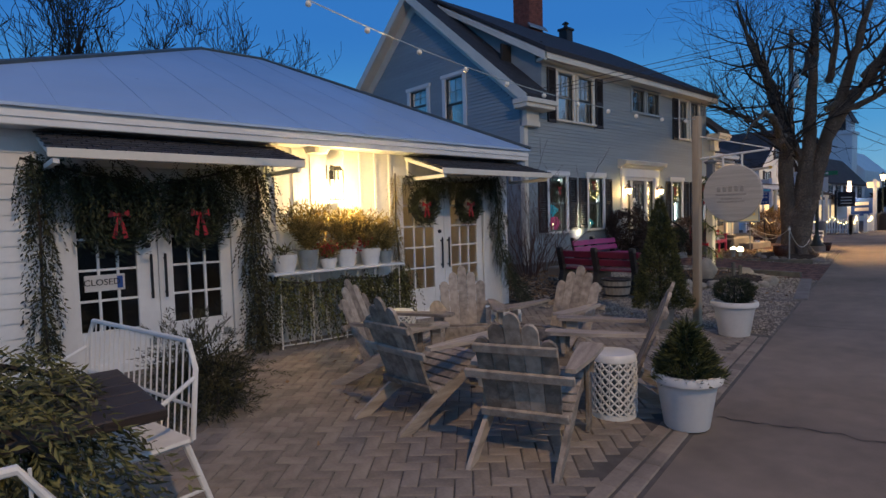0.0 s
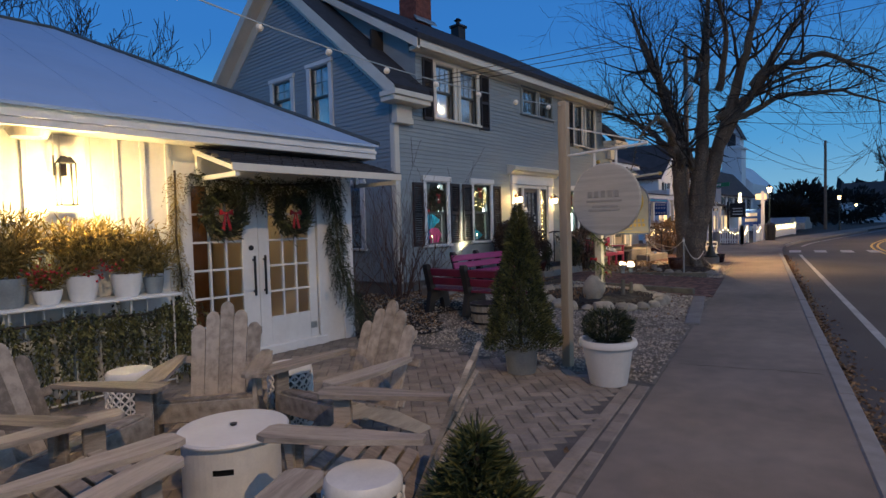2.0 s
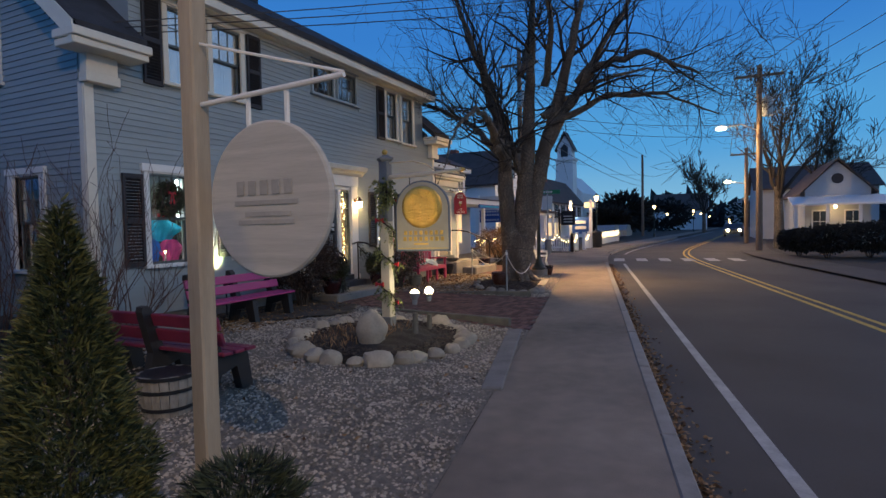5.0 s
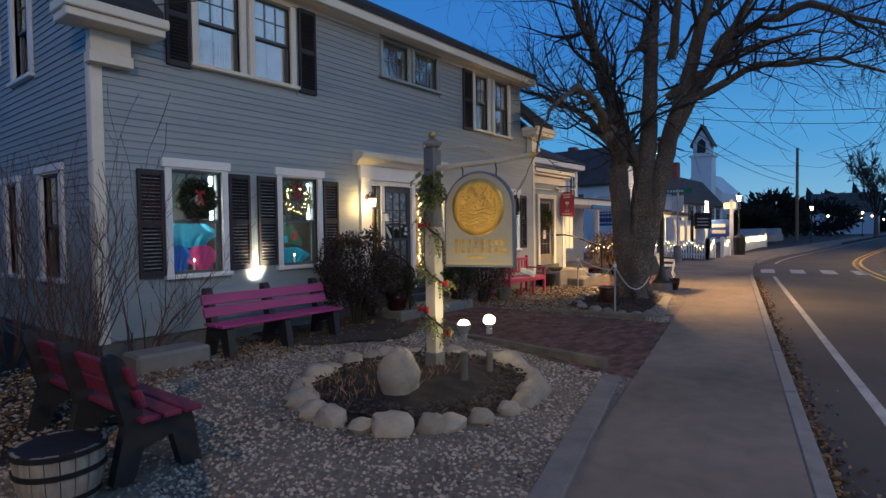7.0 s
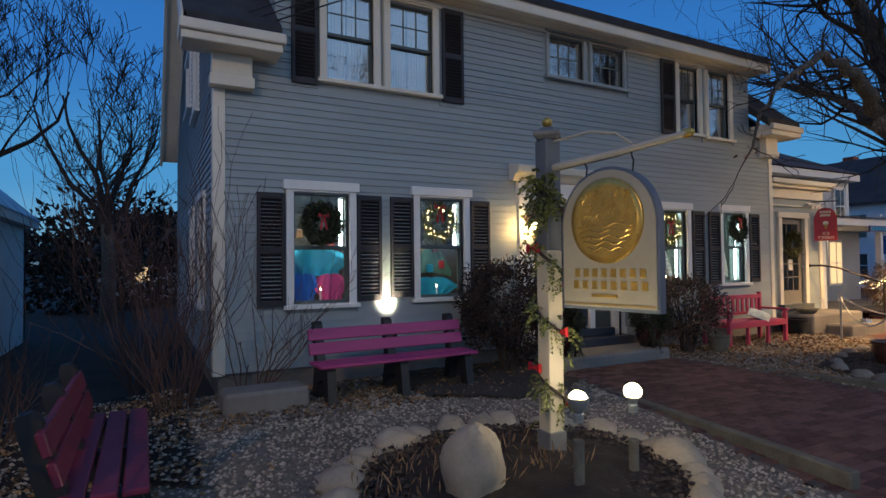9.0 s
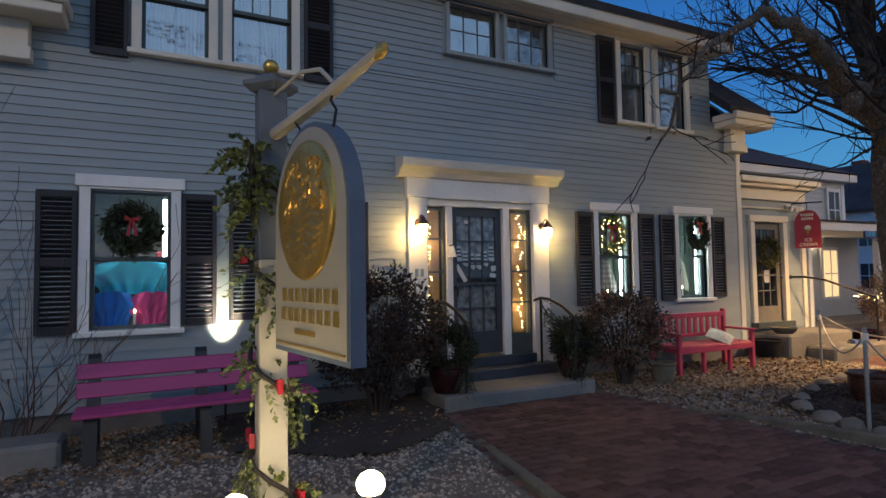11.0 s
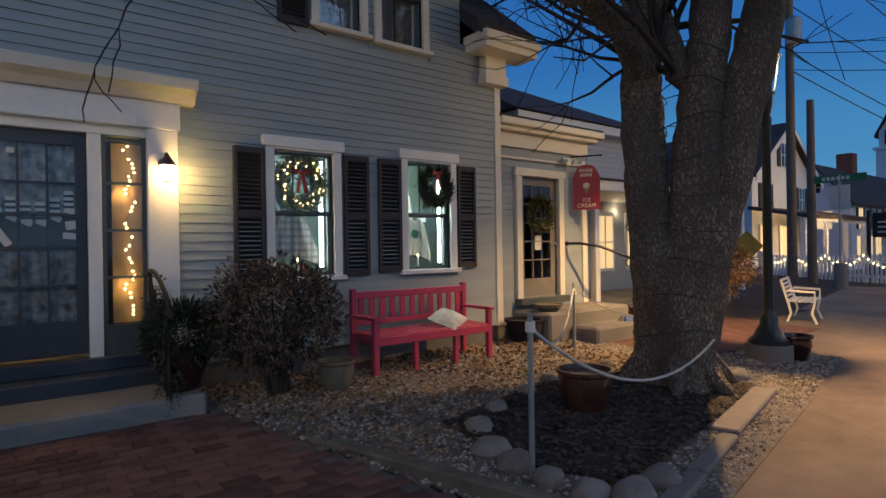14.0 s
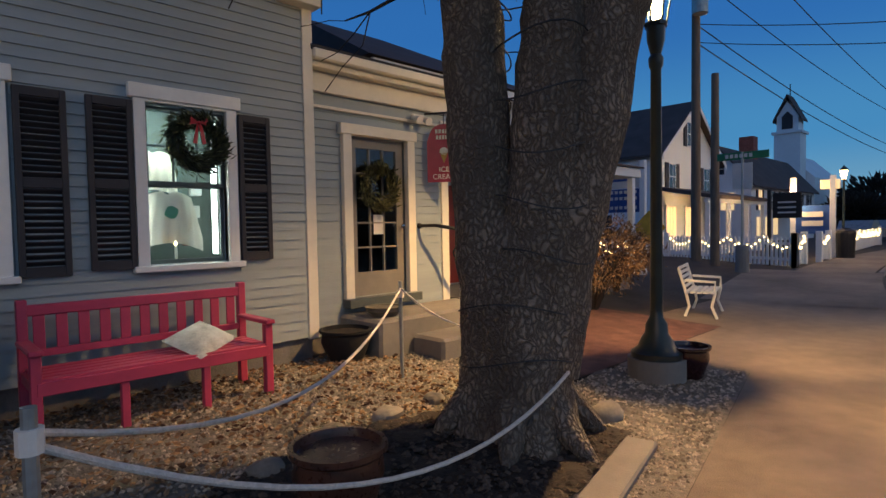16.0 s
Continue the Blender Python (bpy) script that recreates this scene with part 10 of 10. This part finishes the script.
BRK = thing("brick_path", (15.0, 5.3, 0.05), "red brick path to the shop door", "paving", kind="structure")
mesh_b = piece_mesh("brick", 0.194, 0.092, 0.05, M_REDBRICK)
rest = Shape()
near, row, y = 0, 0, 2.9
while y < 7.15:
    x = 12.9 + (0.1 if row % 2 else 0)
    while x < 17.4:
        if in_brick(x, y) and in_brick(x - 0.08, y) and in_brick(x + 0.08, y):
            m = Matrix.Translation((x, y, gz(x, y) + 0.012 + rnd.uniform(-0.0025, 0.0025))) @ Matrix.Rotation(rnd.uniform(-0.015, 0.015), 4, "Z") @ Matrix.Rotation(rnd.uniform(-0.01, 0.01) + 0.02, 4, "X")
            if near < 300 and 4.6 < y < 6.2 and x > 13.8:
                ob = part("brick", mesh_b, M_REDBRICK, BRK)
                ob.matrix_basis = m
                near += 1
            else:
                rest.box((-0.097, -0.046, -0.03), (0.097, 0.046, 0), 0.006, m)
        x += 0.2
    y += 0.098
    row += 1
part("bricks", rest, M_REDBRICK2, BRK, "further red paving bricks", kind="stuff")


def pebbles(name, count, inside, x0, x1, y0, y1, size, mat, label, category, seed, flat=0.7, lift=0.008):
    rg = np.random.RandomState(seed)
    base = np.array([(1, 0, 0), (-1, 0, 0), (0, 1, 0), (0, -1, 0), (0, 0, 1), (0, 0, -1)], float)
    faces = np.array([(0, 2, 4), (2, 1, 4), (1, 3, 4), (3, 0, 4), (2, 0, 5), (1, 2, 5), (3, 1, 5), (0, 3, 5)])
    sh = Shape()
    n = 0
    for _ in range(count * 3):
        if n >= count:
            break
        x, y = rg.uniform(x0, x1), rg.uniform(y0, y1)
        if not inside(x, y):
            continue
        s = size * rg.uniform(0.5, 1.5)
        p = base * (s * rg.uniform(0.7, 1.3), s * rg.uniform(0.7, 1.2), s * flat) * rg.uniform(0.8, 1.2, (6, 1))
        a = rg.uniform(0, 6.28)
        c, q = math.cos(a), math.sin(a)
        z = gz(x, y) + lift
        b = len(sh.v)
        sh.v += [(x + px * c - py * q, y + px * q + py * c, z + pz) for px, py, pz in p]
        sh.f += [tuple(b + k for k in f) for f in faces]
        n += 1
    return solo(name, sh, mat, (x0, y0, 0), label, category, kind="stuff")


def on_gravel(x, y):
    return edge_y(x) + 0.03 < y < 7.95 and not in_brick(x, y) and not in_ring(x, y) and not in_treebed(x, y) and not (13.9 < x < 16.1 and y > 7.0) and (x < 21.0 or (y < 5.88 and x + 0.8 * (y - 5.0) < 22.6)) and not (x < 9.7 and y > 5.6 + 0.4 * math.sin(x * 3))


pebbles("gravel_stones", 42000, on_gravel, 7.15, 22.6, 1.9, 7.95, 0.0145, M_PEBBLE, "loose pale gravel stones", "gravel", 1)
pebbles("soil_crumbs", 2600, lambda x, y: x < 9.7 and 5.6 + 0.4 * math.sin(x * 3) < y < 8.5, 7.15, 9.7, 5.0, 8.5, 0.018, M_PEBBLE, "stray gravel and crumbs on the dark soil", "gravel", 6, 0.6, 0.04)
pebbles("mulch_chips", 2600, lambda x, y: in_ring(x, y, 0.95), 10.3, 12.8, 3.5, 5.6, 0.02, M_CHIP, "dark bark chips in the round bed", "mulch", 2, 0.5, 0.09)
pebbles("mulch_chips", 3000, in_treebed, 17.2, 20.4, 3.8, 6.4, 0.022, M_CHIP, "dark bark chips in the tree bed", "mulch", 3, 0.5, 0.035)


def litter(name, count, inside, x0, x1, y0, y1, seed, label, size=0.05, z=0.03):
    rg = np.random.RandomState(seed)
    pts = []
    for _ in range(count * 4):
        if len(pts) >= count:
            break
        x, y = rg.uniform(x0, x1), rg.uniform(y0, y1)
        if inside(x, y):
            pts.append((x, y, gz(x, y) + z))
    sh = Shape().leaves(np.array(pts), np.concatenate([rg.normal(size=(len(pts), 2)), np.zeros((len(pts), 1))], 1), size, size * 0.6, 0.15, seed, 0.2)
    return solo(name, sh, M_LEAFLIT, (x0, y0, 0), label, "leaves", kind="stuff")


litter("fallen_leaves", 5200, lambda x, y: on_gravel(x, y) and (y > 6.5 or (x > 16.2 and y > 5.4)), 9.5, 20.5, 4.5, 7.95, 1, "brown fallen leaves along the house wall")
litter("fallen_leaves", 1500, lambda x, y: y > 5.6 + 0.4 * math.sin(x * 3) and noise.noise(Vector((x * 1.6, y * 1.6, 3))) > -0.15, 7.2, 9.7, 5.2, 8.5, 5, "matted brown leaves between the buildings", z=0.055)
litter("fallen_leaves", 260, lambda x, y: on_gravel(x, y), 7.3, 20, 2.5, 7.9, 2, "scattered brown leaves on the gravel")
rg = np.random.RandomState(6)
pts = []
for k in range(4200):
    s, nn = rg.uniform(-12, 21), -0.20 - abs(rg.normal()) * 0.12 * (0.6 + 0.4 * math.sin(k))
    pts.append((*street(s, nn), -0.095))
solo("fallen_leaves", Shape().leaves(np.array(pts), np.concatenate([rg.normal(size=(4200, 2)), np.zeros((4200, 1))], 1), 0.05, 0.03, 0.2, 7, 0.2), M_LEAFLIT, (*street(5, -0.2), -0.1), "brown fallen leaves drifted along the gutter", "leaves", kind="stuff")
rg = np.random.RandomState(7)
pts = np.array([(1.6 + rg.uniform(0, 4), 1.8 + rg.uniform(0, 3.5), 0.022) for k in range(36)])
solo("fallen_leaves", Shape().leaves(pts, np.concatenate([rg.normal(size=(36, 2)), np.zeros((36, 1))], 1), 0.06, 0.035, 0.2, 8, 0.3), M_LEAFLIT, (3, 3, 0.02), "few brown leaves on the terrace pavers", "leaves", kind="stuff")


def crack(s0, n0, s1, n1, z, seed, width=0.011):
    """A ragged open crack in the asphalt."""
    rnd = random.Random(seed)
    sh = Shape()
    v, steps_n = [], 26
    for i in range(steps_n + 1):
        k = i / steps_n
        s, n = s0 + (s1 - s0) * k + rnd.gauss(0, 0.022), n0 + (n1 - n0) * k
        w = width * rnd.uniform(0.4, 1.4)
        x, y = street(s, n)
        v += [(x - w / 2, y, z), (x + w / 2, y + w * 0.3, z)]
    sh.add(v, [(2 * i, 2 * i + 1, 2 * i + 3, 2 * i + 2) for i in range(steps_n)])
    return solo("pavement_crack", sh, M_DARKHOLE, (*street(s0, n0), z), "dark ragged crack in the asphalt", "crack", kind="structure")


for k, at in enumerate((0.5, -3.4)):
    crack(at, 1.25, at + 0.12, -0.02, 0.005, 40 + k)
